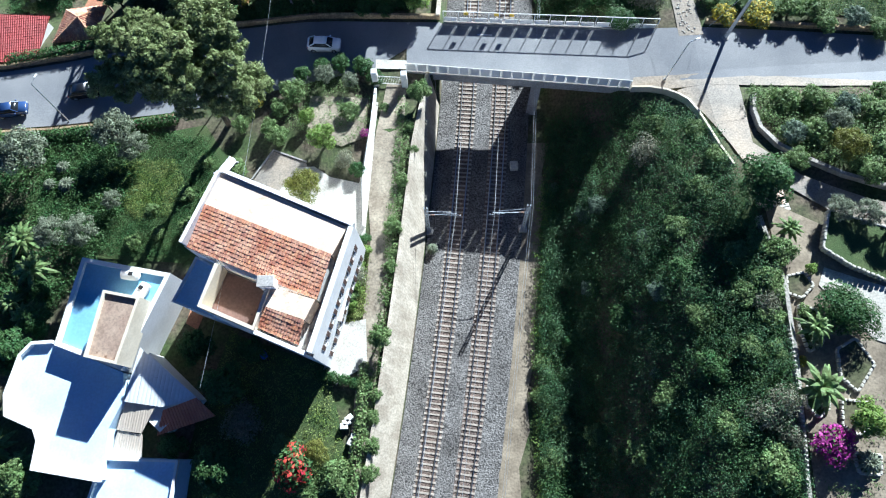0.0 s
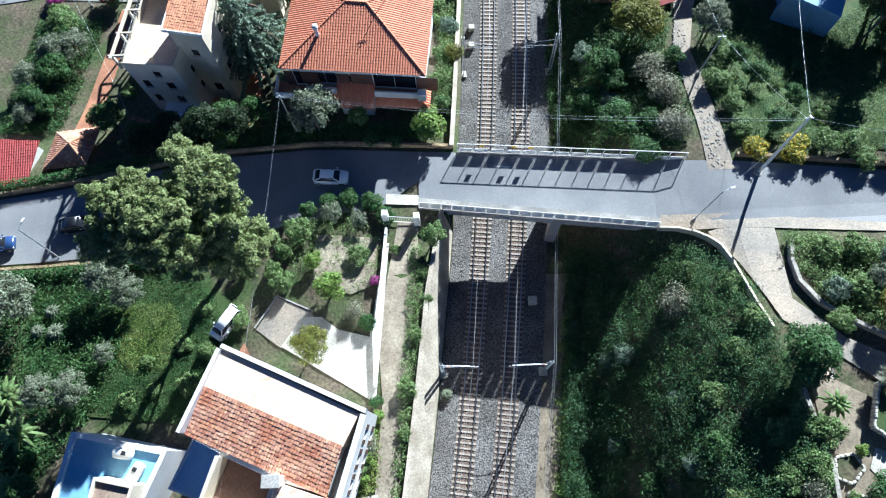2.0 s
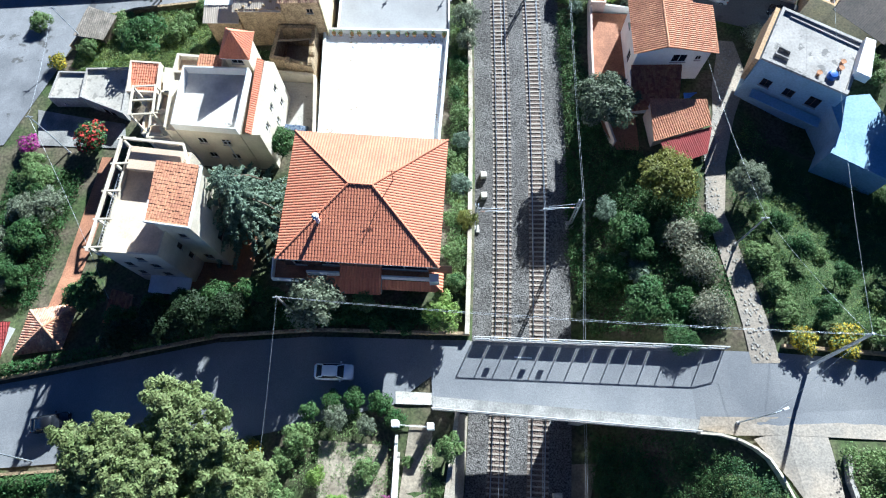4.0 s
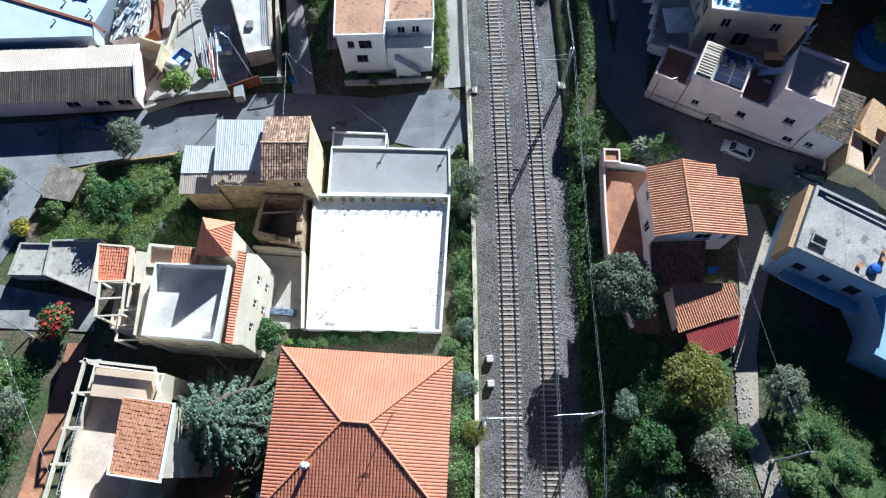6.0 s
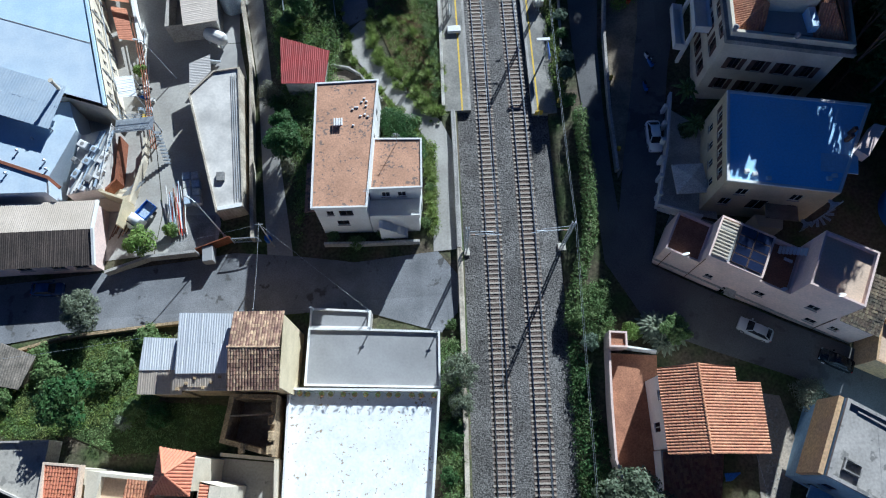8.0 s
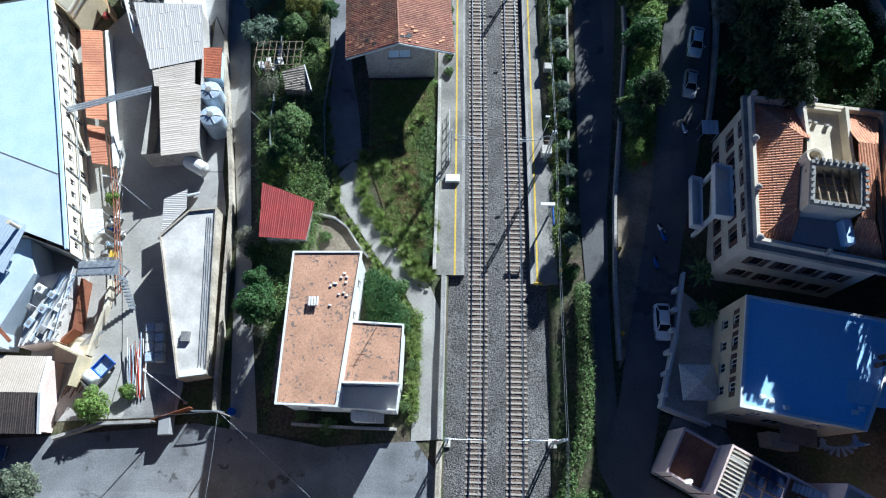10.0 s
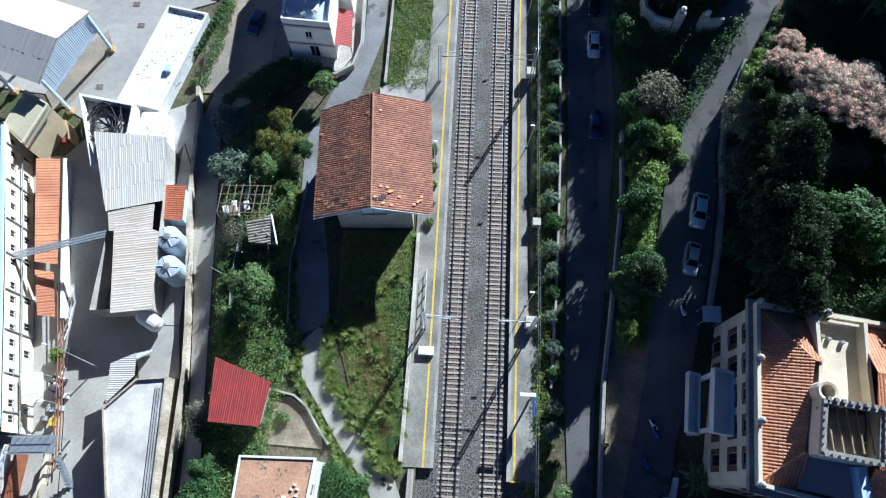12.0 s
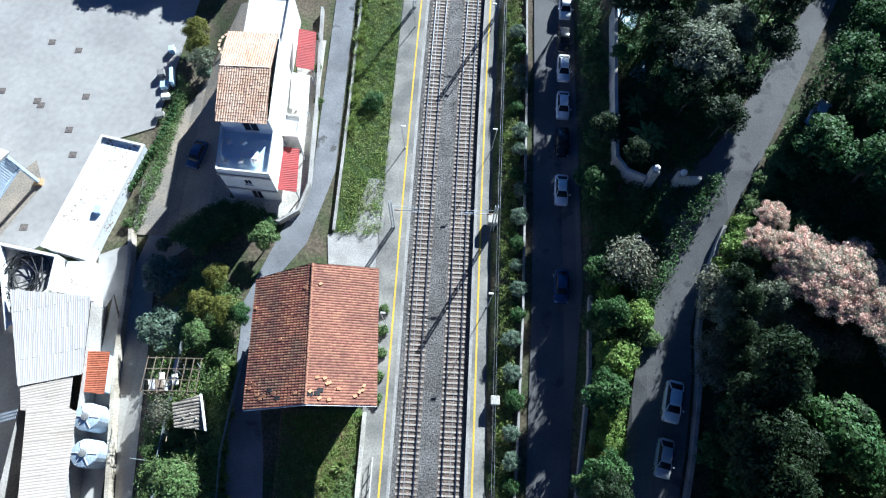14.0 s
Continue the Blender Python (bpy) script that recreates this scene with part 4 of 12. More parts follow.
def species():
    S = SPECIES
    S["broad"] = tree("tree", "rounded broad-leaved tree with dense dark green crown", "tree", 11, 2.0, 2.4, 1.2, LEAF_DARK, 4940, 0.138, 26, bsize=(0.2, 0.36))
    S["broad2"] = tree("tree", "leafy garden tree with mid-green crown", "tree", 12, 2.0, 2.3, 1.1, LEAF_MID, 4680, 0.138, 26, shell=0.35, bsize=(0.18, 0.34))
    S["bright"] = tree("shrub", "bright yellow-green garden shrub in leaf", "shrub", 13, 1.2, 1.4, 0.3, LEAF_BRIGHT, 2340, 0.112, 16, bsize=(0.22, 0.4))
    S["olive"] = tree("olive_tree", "grey-green olive tree with an airy crown", "tree", 14, 2.1, 2.2, 1.3, LEAF_OLIVE, 4940, 0.112, 28, shell=0.2, bsize=(0.16, 0.3))
    S["pine"] = pine()
    S["cedar"] = cedar()
    S["bush"] = tree("bush", "rounded dark green bush with dense leaves", "bush", 17, 1.3, 1.2, 0.1, LEAF_DARK, 2600, 0.12, 16, bsize=(0.24, 0.4))
    S["bush2"] = tree("bush", "loose mid-green bush with airy leaves", "bush", 18, 1.3, 1.2, 0.1, LEAF_MID, 2340, 0.12, 16, shell=0.3, bsize=(0.22, 0.4))
    S["silver"] = tree("bush", "silvery blue-green bush with small leaves", "bush", 19, 1.3, 1.4, 0.15, LEAF_BLUE, 2600, 0.112, 16, shell=0.3, bsize=(0.22, 0.4))
    S["greybush"] = tree("bush", "grey half-bare bush with thin twigs", "bush", 20, 1.4, 1.4, 0.1, LEAF_GREY, 1950, 0.103, 14, shell=0.2, second=(LEAF_OLIVE, 2, 500, False))
    S["yellowtree"] = tree("tree", "yellow-green autumn-tinted tree with open crown", "tree", 21, 2.4, 2.6, 1.2, LEAF_YELLOW, 5460, 0.138, 26, shell=0.3, bsize=(0.2, 0.36))
    S["gorse"] = tree("bush", "low bush covered in yellow flowers", "bush", 22, 1.2, 1.1, 0.1, LEAF_MID, 700, 0.16, 9, second=(LEAF_FLOWER, 1, 900, True))
    S["pinktree"] = tree("blossom_tree", "wide tree covered with pale pink blossom", "tree", 23, 4.2, 5.5, 7.0, LEAF_PINK, 17000, 0.115, 80, 0.5, 0.26, shell=0.15, bsize=(0.09, 0.19), second=(LEAF_OLIVE, 2, 6500, False))
    S["magenta"] = tree("bougainvillea", "magenta bougainvillea in full bloom", "shrub", 24, 1.2, 1.2, 0.2, LEAF_MAGENTA, 1500, 0.16, 9, second=(LEAF_MID, 2, 300, False))
    S["redbush"] = tree("flowering_shrub", "green shrub with clusters of red flowers", "shrub", 25, 1.3, 1.3, 0.3, LEAF_DARK, 1100, 0.17, 9, second=(LEAF_RED, 2, 420, True))
    S["ball"] = tree("clipped_bush", "dense clipped dark green round bush", "bush", 26, 2.0, 2.2, 0.2, LEAF_DARK, 5460, 0.138, 9, 0.5, shell=0.8, bsize=(0.5, 0.65))
    S["cypress"] = tree("cypress_tree", "broad dense dark green conifer beside the lane", "tree", 27, 2.6, 3.6, 1.0, LEAF_DARK, 6760, 0.172, 20, 0.8, shell=0.7, bsize=(0.3, 0.45))
    S["holm"] = tree("holm_oak", "tall holm oak with blackish green crown", "tree", 33, 2.1, 3.4, 2.6, LEAF_HOLM, 4200, 0.16, 26, bsize=(0.2, 0.36))
    S["far"] = tree("tree", "tall dark green tree planted to cast shade", "tree", 31, 2.2, 2.8, 1.2, LEAF_DARK, 9000, 0.15, 26, bsize=(0.2, 0.38))
    S["magnolia"] = tree("magnolia_tree", "dense rounded magnolia with glossy grey-green leaves", "tree", 38, 3.6, 4.6, 2.6, LEAF_MAGN, 9000, 0.2, 30, 0.5, 0.22, shell=0.6, bsize=(0.2, 0.34), second=(LEAF_OLIVE, 3, 1500, False))
    S["tuft"] = tuft()
    S["palm"] = palm("palm_tree", "small palm with arching green fronds", 1.5, 22, 1.9)
    S["yucca"] = palm("yucca", "spiky light green yucca with stiff leaves", 0.7, 46, 0.9, LEAF_OLIVE)


def palm(name, label, h, n, L, leaf=None):
    t = thing(name, label, "palm")
    leaf = leaf or LEAF_MID
    g = random.Random(n)
    part("trunk", lathe([(0.2, -0.3), (0.24, h * 0.3), (0.16, h * 0.9), (0.2, h)], 9), BARK, t)
    quads = []
    for i in range(n):
        a, e = 2.399 * i, 0.15 + 1.2 * (i / n)
        d, s = Vector((math.cos(a), math.sin(a), 0)), Vector((-math.sin(a), math.cos(a), 0))
        p, prev = Vector((0, 0, h)), None
        for k in range(7):
            f = k / 6
            q = p + d * (L * math.cos(e) * f) + Vector((0, 0, L * (math.sin(e) * f - 0.55 * f * f)))
            wdt = 0.34 * L * 0.35 * math.sin(math.pi * (0.12 + 0.86 * f)) + 0.02
            if prev:
                (q0, w0) = prev
                quads.append([q0 - s * w0 + Vector((0, 0, -w0 * 0.4)), q - s * wdt + Vector((0, 0, -wdt * 0.4)), q, q0])
                quads.append([q0, q, q + s * wdt + Vector((0, 0, -wdt * 0.4)), q0 + s * w0 + Vector((0, 0, -w0 * 0.4))])
            prev = (q, wdt)
    part("fronds", quads_data("fronds", np.array([[tuple(v) for v in q] for q in quads]), leaf), None, t)
    return t


species()
_plant_rnd = random.Random(77)
PLANTED = set()


def plant(kind, x, y, s=1.0, z=None, group="", sz=None):
    """One more of a species at a place, turned and scaled by chance."""
    zz = zl(x, y) if z is None else z
    k = s * _plant_rnd.uniform(0.92, 1.1)
    m = pose(x, y, zz - 0.05, 0, 0, 0 if kind == "pine" else _plant_rnd.uniform(0, 360)) @ Matrix.Diagonal((k, k * _plant_rnd.uniform(0.9, 1.1), (sz or s) * _plant_rnd.uniform(0.9, 1.1), 1))
    first = SPECIES[kind]
    if kind not in PLANTED:
        PLANTED.add(kind)
        first.matrix_basis = m
        ob = first
    else:
        ob = copy_thing(first, m @ Matrix.Diagonal([1 / v for v in first.scale] + [1]))
    if group:
        ob["group"] = group
    return ob


def cover(name, pts, n, size, leaf, label, category, seed, height=(0.2, 0.8), clump=10, spread_=0.5, skip=None):
    """Low growth inside an outline as many small clumps of leaves."""
    size, clump = size * 0.68, int(clump * 1.9)
    g = np.random.default_rng(seed)
    P = np.array(pts, dtype=float)
    lo, hi = P.min(axis=0), P.max(axis=0)
    c = lo + (hi - lo) * g.random((n * 3, 2))
    keep = np.zeros(len(c), dtype=bool)
    j = len(P) - 1
    for i in range(len(P)):
        cross = ((P[i, 1] > c[:, 1]) != (P[j, 1] > c[:, 1])) & (c[:, 0] < (P[j, 0] - P[i, 0]) * (c[:, 1] - P[i, 1]) / (P[j, 1] - P[i, 1] + 1e-12) + P[i, 0])
        keep ^= cross
        j = i
    c = c[keep][:n]
    if skip is not None:
        c = c[[not skip(x, y) for x, y in c]]
    n = len(c)
    h = height[0] + (height[1] - height[0]) * g.random(n) ** 1.5
    # patches of taller growth
    h *= 0.5 + np.array([0.9 * (noise.noise((x * 0.22, y * 0.22, seed)) + 0.6) for x, y in c]).clip(0, 1.6)
    m = n * clump
    idx = np.repeat(np.arange(n), clump)
    d = g.normal(size=(m, 3)) * spread_ * np.stack([0.6 * np.ones(m), 0.6 * np.ones(m), 0.45 * np.ones(m)], axis=1)
    z = land(c[:, 0], c[:, 1])
    ctr = np.stack([c[idx, 0], c[idx, 1], z[idx] + h[idx]], axis=1) + d
    ctr[:, 2] = np.maximum(ctr[:, 2], z[idx] + 0.03)
    nrm = d * 0.8 + g.normal(size=(m, 3)) * 0.3 + np.array([0, 0, 0.6])
    nrm /= np.linalg.norm(nrm, axis=1)[:, None]
    t = np.cross(nrm, g.normal(size=(m, 3)))
    t /= np.linalg.norm(t, axis=1)[:, None] + 1e-9
    b = np.cross(nrm, t)
    s = size * (0.5 + g.random(m))[:, None]
    q = np.stack([ctr - t * s * 0.7 - b * s * 0.5, ctr - t * s * 0.7 + b * s * 0.5, ctr + t * s * 0.85], axis=1)
    solo(name, quads_data(name, q, leaf), None, label, category, kind="stuff")


# ---- buildings ----
def flat_block(parent, pts, z0, z1, wall_mat, roof_mat, parapet=0.5, thick=0.22, holes=None, cap=None, frame_mat=None, pane_mat=None, roof_label=""):
    """Walls, a flat roof set down behind a parapet, and the parapet."""
    walls(parent, pts, z0, z1 - parapet if parapet else z1, wall_mat, holes, frame_mat, pane_mat)
    part("roof", prism(inset(pts, 0.02), z1 - parapet - 0.25, z1 - parapet - 0.0), roof_mat, parent, roof_label)
    if parapet:
        part("parapet", ring_wall(pts, thick, z1 - parapet + 0.003, z1), cap or wall_mat, parent)


def hip_roof(parent, pts, z, ridge, zr, mat, over=0.0, cap=None):
    """Four tiled slopes from an eave outline to a ridge of two points; pts run round from the south-west corner."""
    p = [(x, y, z) for x, y in pts]
    fine = dict(pitch=0.3, course=0.36, rise=0.05, step=0.014, slack=0.1)
    a, b = (*ridge[0], zr), (*ridge[1], zr)
    for c, e in (([p[0], p[1], b, a], (0, 1)), ([p[1], p[2], b], (0, 1)), ([p[2], p[3], a, b], (0, 1)), ([p[3], p[0], a], (0, 1))):
        part("roof_slope", tiled(c, e, mat, **fine), mat, parent)
    for q, r in ((p[0], a), (p[1], b), (p[2], b), (p[3], a), (a, b)):
        cap_row(q, r, cap or mat, parent)
    bm = prism(pts, z - 0.22, z - 0.02)
    part("eave_board", bm, WHITE, parent)


def windows(L, z, n, w_=1.0, h_=1.3, kind="window", pad=0.9):
    """n openings spread along a face of length L with their sills at z."""
    s = (L - 2 * pad) / n
    return [(pad + s * (i + 0.5) - w_ / 2, pad + s * (i + 0.5) + w_ / 2, z, z + h_, kind) for i in range(n)]


def dist(a, b):
    return math.hypot(a[0] - b[0], a[1] - b[1])


def villa_tiled():
    b = thing("house", "white villa with terrace roof, old clay tile slopes and sunken courtyard", "house")
    P = ccw([(-13.2, 8.5), (-9.6, 21.1), (-22.9, 27.3), (-26.2, 19.5), (-22.6, 17.8), (-24.0, 13.3)])
    holes = {0: windows(dist(P[0], P[1]), 6.9, 5, 0.9, 1.4, "shutter") + windows(dist(P[0], P[1]), 10.6, 5, 0.9, 1.4, "shutter")}
    walls(b, P, 4.4, 14.30, WHITE, holes)
    part("roof_slab", prism(inset(P, 0.02), 11.80, 12.40), CEMENT, b)
    part("parapet", strip_wall([(-23.0, 27.2), (-9.6, 21.0)], 0.4, 14.30, 15.25), WHITE, b)
    part("parapet", strip_wall([(-9.8, 20.7), (-13.3, 8.8)], 0.5, 14.30, 15.40), WHITE, b)
    part("parapet", strip_wall([(-26.1, 19.6), (-23.1, 26.9)], 0.35, 14.30, 15.50), WHITE, b)
    part("parapet", strip_wall([(-13.8, 8.8), (-18.8, 11.0)], 0.4, 14.30, 14.60), WHITE, b)
    part("terrace_floor", prism([(-10.2, 20.8), (-11.6, 18.0), (-24.5, 23.6), (-23.0, 26.9)], 12.40, 15.00), PINKTERR, b, "faded terracotta roof terrace")
    part("tile_band", tiled([(-24.5, 23.7, 15.00), (-11.6, 18.1, 15.00), (-13.0, 13.9, 14.20), (-26.0, 19.5, 14.20)], (3, 2), TILE_TAN), TILE_TAN, b, "sun-bleached clay tiles with red patches")
    part("band_base", prism([(-24.3, 23.5), (-11.8, 18.1), (-13.1, 14.0), (-17.7, 15.4), (-22.6, 17.6), (-26.0, 19.5)], 12.40, 14.10), WHITE, b)
    # the shade on this floor is partly in its material's colour
    part("court_floor", prism([(-22.4, 17.3), (-17.6, 15.2), (-18.8, 11.5), (-23.7, 13.5)], 12.40, 12.55), SHADETERR, b, "rust-stained sunken court floor with shade put into its colour")
    part("court_wall", strip_wall([(-22.6, 17.5), (-23.9, 13.5), (-18.7, 11.2), (-17.6, 14.9)], 0.42, 12.40, 15.00), CREAM, b)
    part("flat_roof", prism([(-17.4, 15.2), (-13.1, 13.8), (-14.0, 11.9), (-17.9, 13.3)], 12.40, 14.70), PINKTERR, b)
    part("small_slope", tiled([(-17.9, 13.3, 14.65), (-14.0, 11.9, 14.65), (-14.6, 9.7, 14.00), (-18.5, 11.4, 14.00)], (3, 2), TILE_TAN), TILE_TAN, b)
    part("chimney", soft_box(-18.2, 14.9, 12.5, -16.8, 15.8, 16.0, 0.06), WHITE, b)
    part("chimney_cap", soft_box(-18.3, 14.8, 16.0, -16.7, 15.9, 16.12, 0.03, 1), CONCRETE, b)
    part("low_terrace", prism([(-28.3, 14.9), (-24.0, 13.2), (-22.6, 17.5), (-26.3, 19.4)], 4.4, 10.8), BLUEROOF, b, "pale blue side terrace")
    part("low_wall", ring_wall([(-28.35, 14.8), (-24.0, 13.1), (-22.6, 17.5), (-26.35, 19.5)], 0.2, 10.8, 11.1), WHITE, b)
    part("balcony", prism([(-12.5, 13.0), (-11.9, 16.2), (-10.9, 16.1), (-11.6, 12.8)], 8.9, 9.1), WHITE, b)


def villa_white():
    b = thing("house", "white modern villa with pale blue flat roofs and curved terrace", "house")
    flat_block(b, [(-40.6, 11.0), (-33.4, 8.3), (-29.5, 18.2), (-39.1, 20.2)], 3.2, 9.5, WHITE, BLUECOAT, 0.4, 0.45)
    flat_block(b, [(-35.0, 16.0), (-31.2, 15.2), (-32.7, 8.6), (-36.0, 9.4)], 8.9, 11.9, CREAM, BROWNWATER, 0.3, 0.28)
    part("terrace", prism([(-43.5, 11.4), (-41.4, 11.5), (-39.1, 10.4), (-33.8, 8.2), (-33.6, 5.2), (-34.6, 2.8), (-34.6, -2.0), (-41.4, -0.8), (-41.2, 1.8), (-41.8, 3.0), (-44.9, 4.3), (-45.3, 6.3), (-44.5, 10.2)], 2.6, 8.2), BLUEROOF, b, "white coated terrace with a blue tinge")
    part("terrace_wall", strip_wall([(-41.4, 11.5), (-43.5, 11.4), (-44.5, 10.2), (-45.3, 6.3), (-44.9, 4.3), (-41.8, 3.0), (-41.2, 1.8), (-41.4, -0.8), (-34.6, -2.0)], 0.35, 8.1, 8.75), WHITE, b)
    part("lean_to_roof", corrugated([(-32.1, 10.7, 8.9), (-26.1, 5.5, 7.4), (-29.7, 4.8, 7.6), (-33.5, 5.4, 8.0)], (2, 3), CORR_WHITE, pitch=0.4), CORR_WHITE, b)
    part("side_wall", prism([(-32.0, 10.4), (-26.6, 5.6), (-30.0, 2.4), (-33.3, 5.4)], 2.6, 7.0), WHITE, b)
    part("tile_slope", tiled([(-26.3, 5.7, 7.6), (-24.6, 3.9, 6.6), (-30.4, 2.1, 6.6), (-29.6, 4.5, 7.6)], (1, 2), TILE_RED), TILE_RED, b)
    part("sheet_roof", corrugated([(-33.5, 5.4, 7.6), (-30.3, 5.1, 7.6), (-31.7, 2.3, 7.2), (-34.3, 2.7, 7.2)], (3, 2), CORR_BEIGE), CORR_BEIGE, b)
    part("sheet_roof", corrugated([(-34.2, 2.6, 7.1), (-31.6, 2.2, 7.1), (-31.6, -0.4, 6.7), (-34.8, 0.1, 6.7)], (3, 2), CORR_BEIGE), CORR_BEIGE, b)
    part("low_block", prism([(-35.1, 0.1), (-27.6, -0.3), (-28.0, -5.8), (-36.4, -5.8)], 2.4, 7.4), BLUEROOF, b)
    part("low_parapet", ring_wall([(-35.2, 0.1), (-27.5, -0.3), (-27.9, -5.9), (-36.5, -5.9)], 0.25, 7.4, 7.8), WHITE, b)
    for x, y, s in ((-33.6, 18.1, 1.0), (-32.2, 16.3, 0.9)):
        t = thing("water_tank", "white plastic roof water tank with black cap", "water tank", "roof tanks", at=(x, y, 9.1), turn=60 if s < 1 else -8)
        me = lathe([(0.3, -0.95), (0.55, -0.8), (0.6, 0), (0.55, 0.8), (0.3, 0.95)])
        for v in me.verts:
            v.co = Vector((v.co.z, v.co.y, v.co.x + 0.6))
        part("tank_body", me, WHITE, t)
        part("tank_cap", boxes((0.1, -0.2, 1.15, 0.5, 0.2, 1.3)), BLACK, t)


def hip_house():
    b = thing("house", "two-storey house with a large red-orange hipped tile roof", "house")
    E = [(-20.4, 58.9), (-3.9, 57.2), (-2.4, 71.4), (-18.8, 73.3)]
    W = inset(E, 0.7)
    f = {0: [(0.3, 2.3, 7.5, 10.2, "shutter"), (2.6, 5.4, 8.0, 10.2, "shutter"), (6.2, 8.0, 7.8, 10.0, "door"), (9.6, 14.6, 7.8, 10.3, "shutter")], 2: windows(15, 8.6, 4), 1: windows(13, 8.6, 3, kind="shutter"), 3: windows(13, 8.6, 3, kind="shutter")}
    walls(b, W, 3.0, 11.6, WHITE, f)
    hip_roof(b, E, 11.7, [(-12.7, 65.9), (-10.3, 65.6)], 13.8, TILE_RED)
    # balconies and porch roofs on the south side
    part("balcony_slab", prism([(-21.6, 60.2), (-19.6, 59.6), (-18.0, 59.5), (-18.1, 57.6), (-21.7, 57.9)], 7.2, 7.45), TERRA, b, "tiled balcony floor")
    part("balcony_wall", strip_wall([(-21.55, 60.2), (-21.65, 57.9), (-18.1, 57.55)], 0.16, 7.45, 8.4), WHITE, b)
    part("balcony_slab", prism([(-18.0, 59.5), (-14.5, 59.1), (-14.5, 58.3), (-18.0, 58.6)], 7.2, 7.6), TERRA, b)
    part("balcony_wall", strip_wall([(-18.0, 58.5), (-14.5, 58.2)], 0.2, 7.45, 8.4), WHITE, b)
    part("balcony_slab", prism([(-10.1, 58.7), (-4.7, 58.1), (-4.8, 57.2), (-10.1, 57.7)], 7.2, 7.6), TERRA, b)
    part("balcony_wall", strip_wall([(-10.05, 57.6), (-5.0, 57.1)], 0.2, 7.45, 8.4), WHITE, b)
    part("corner_block", soft_box(-5.0, 56.6, 7.4, -4.0, 57.5, 8.7, 0.05, 1), WHITE, b, "white rendered corner of the balcony")
    ribs = dict(pitch=0.33, course=2.0, rise=0.08, step=0.0, slack=0.1)
    part("porch_roof", tiled([(-18.4, 57.4, 6.6), (-14.6, 57.1, 6.6), (-14.6, 58.1, 7.3), (-18.3, 58.4, 7.3)], (0, 1), TILE_RED, **ribs), TILE_RED, b)
    part("porch_roof", tiled([(-10.2, 56.6, 6.6), (-3.7, 56.0, 6.6), (-4.9, 57.0, 7.3), (-10.1, 57.5, 7.3)], (0, 1), TILE_RED, **ribs), TILE_RED, b)
    part("porch_roof", tiled([(-3.7, 56.0, 6.6), (-3.5, 58.4, 6.6), (-4.8, 58.4, 7.4), (-4.9, 57.0, 7.3)], (0, 1), TILE_RED, **ribs), TILE_RED, b)
    cap_row((-3.7, 56.0, 6.65), (-4.9, 57.0, 7.35), TILE_RED, b)
    part("porch_roof", tiled([(-14.6, 56.2, 7.3), (-10.2, 55.8, 7.3), (-9.9, 59.0, 8.5), (-14.4, 59.4, 8.5)], (0, 1), TILE_RED, **ribs), TILE_RED, b)
    part("porch_base", prism([(-14.2, 57.0), (-10.4, 56.6), (-10.2, 58.6), (-14.1, 59.0)], 3.5, 7.0), WHITE, b)
    fl = part("flue", lathe([(0.2, 12.4), (0.2, 14.0), (0.34, 14.02), (0.34, 14.35), (0.15, 14.5)]), WHITE, b)
    fl.matrix_basis = pose(-15.9, 62.3, 0)
    bm = bmesh.new()
    beam(bm, (-8.2, 66.3, 13.2), (-8.2, 66.3, 15.6), 0.06), beam(bm, (-8.7, 66.3, 15.3), (-7.7, 66.3, 15.3), 0.04)
    part("aerial", bm, RUST, b)


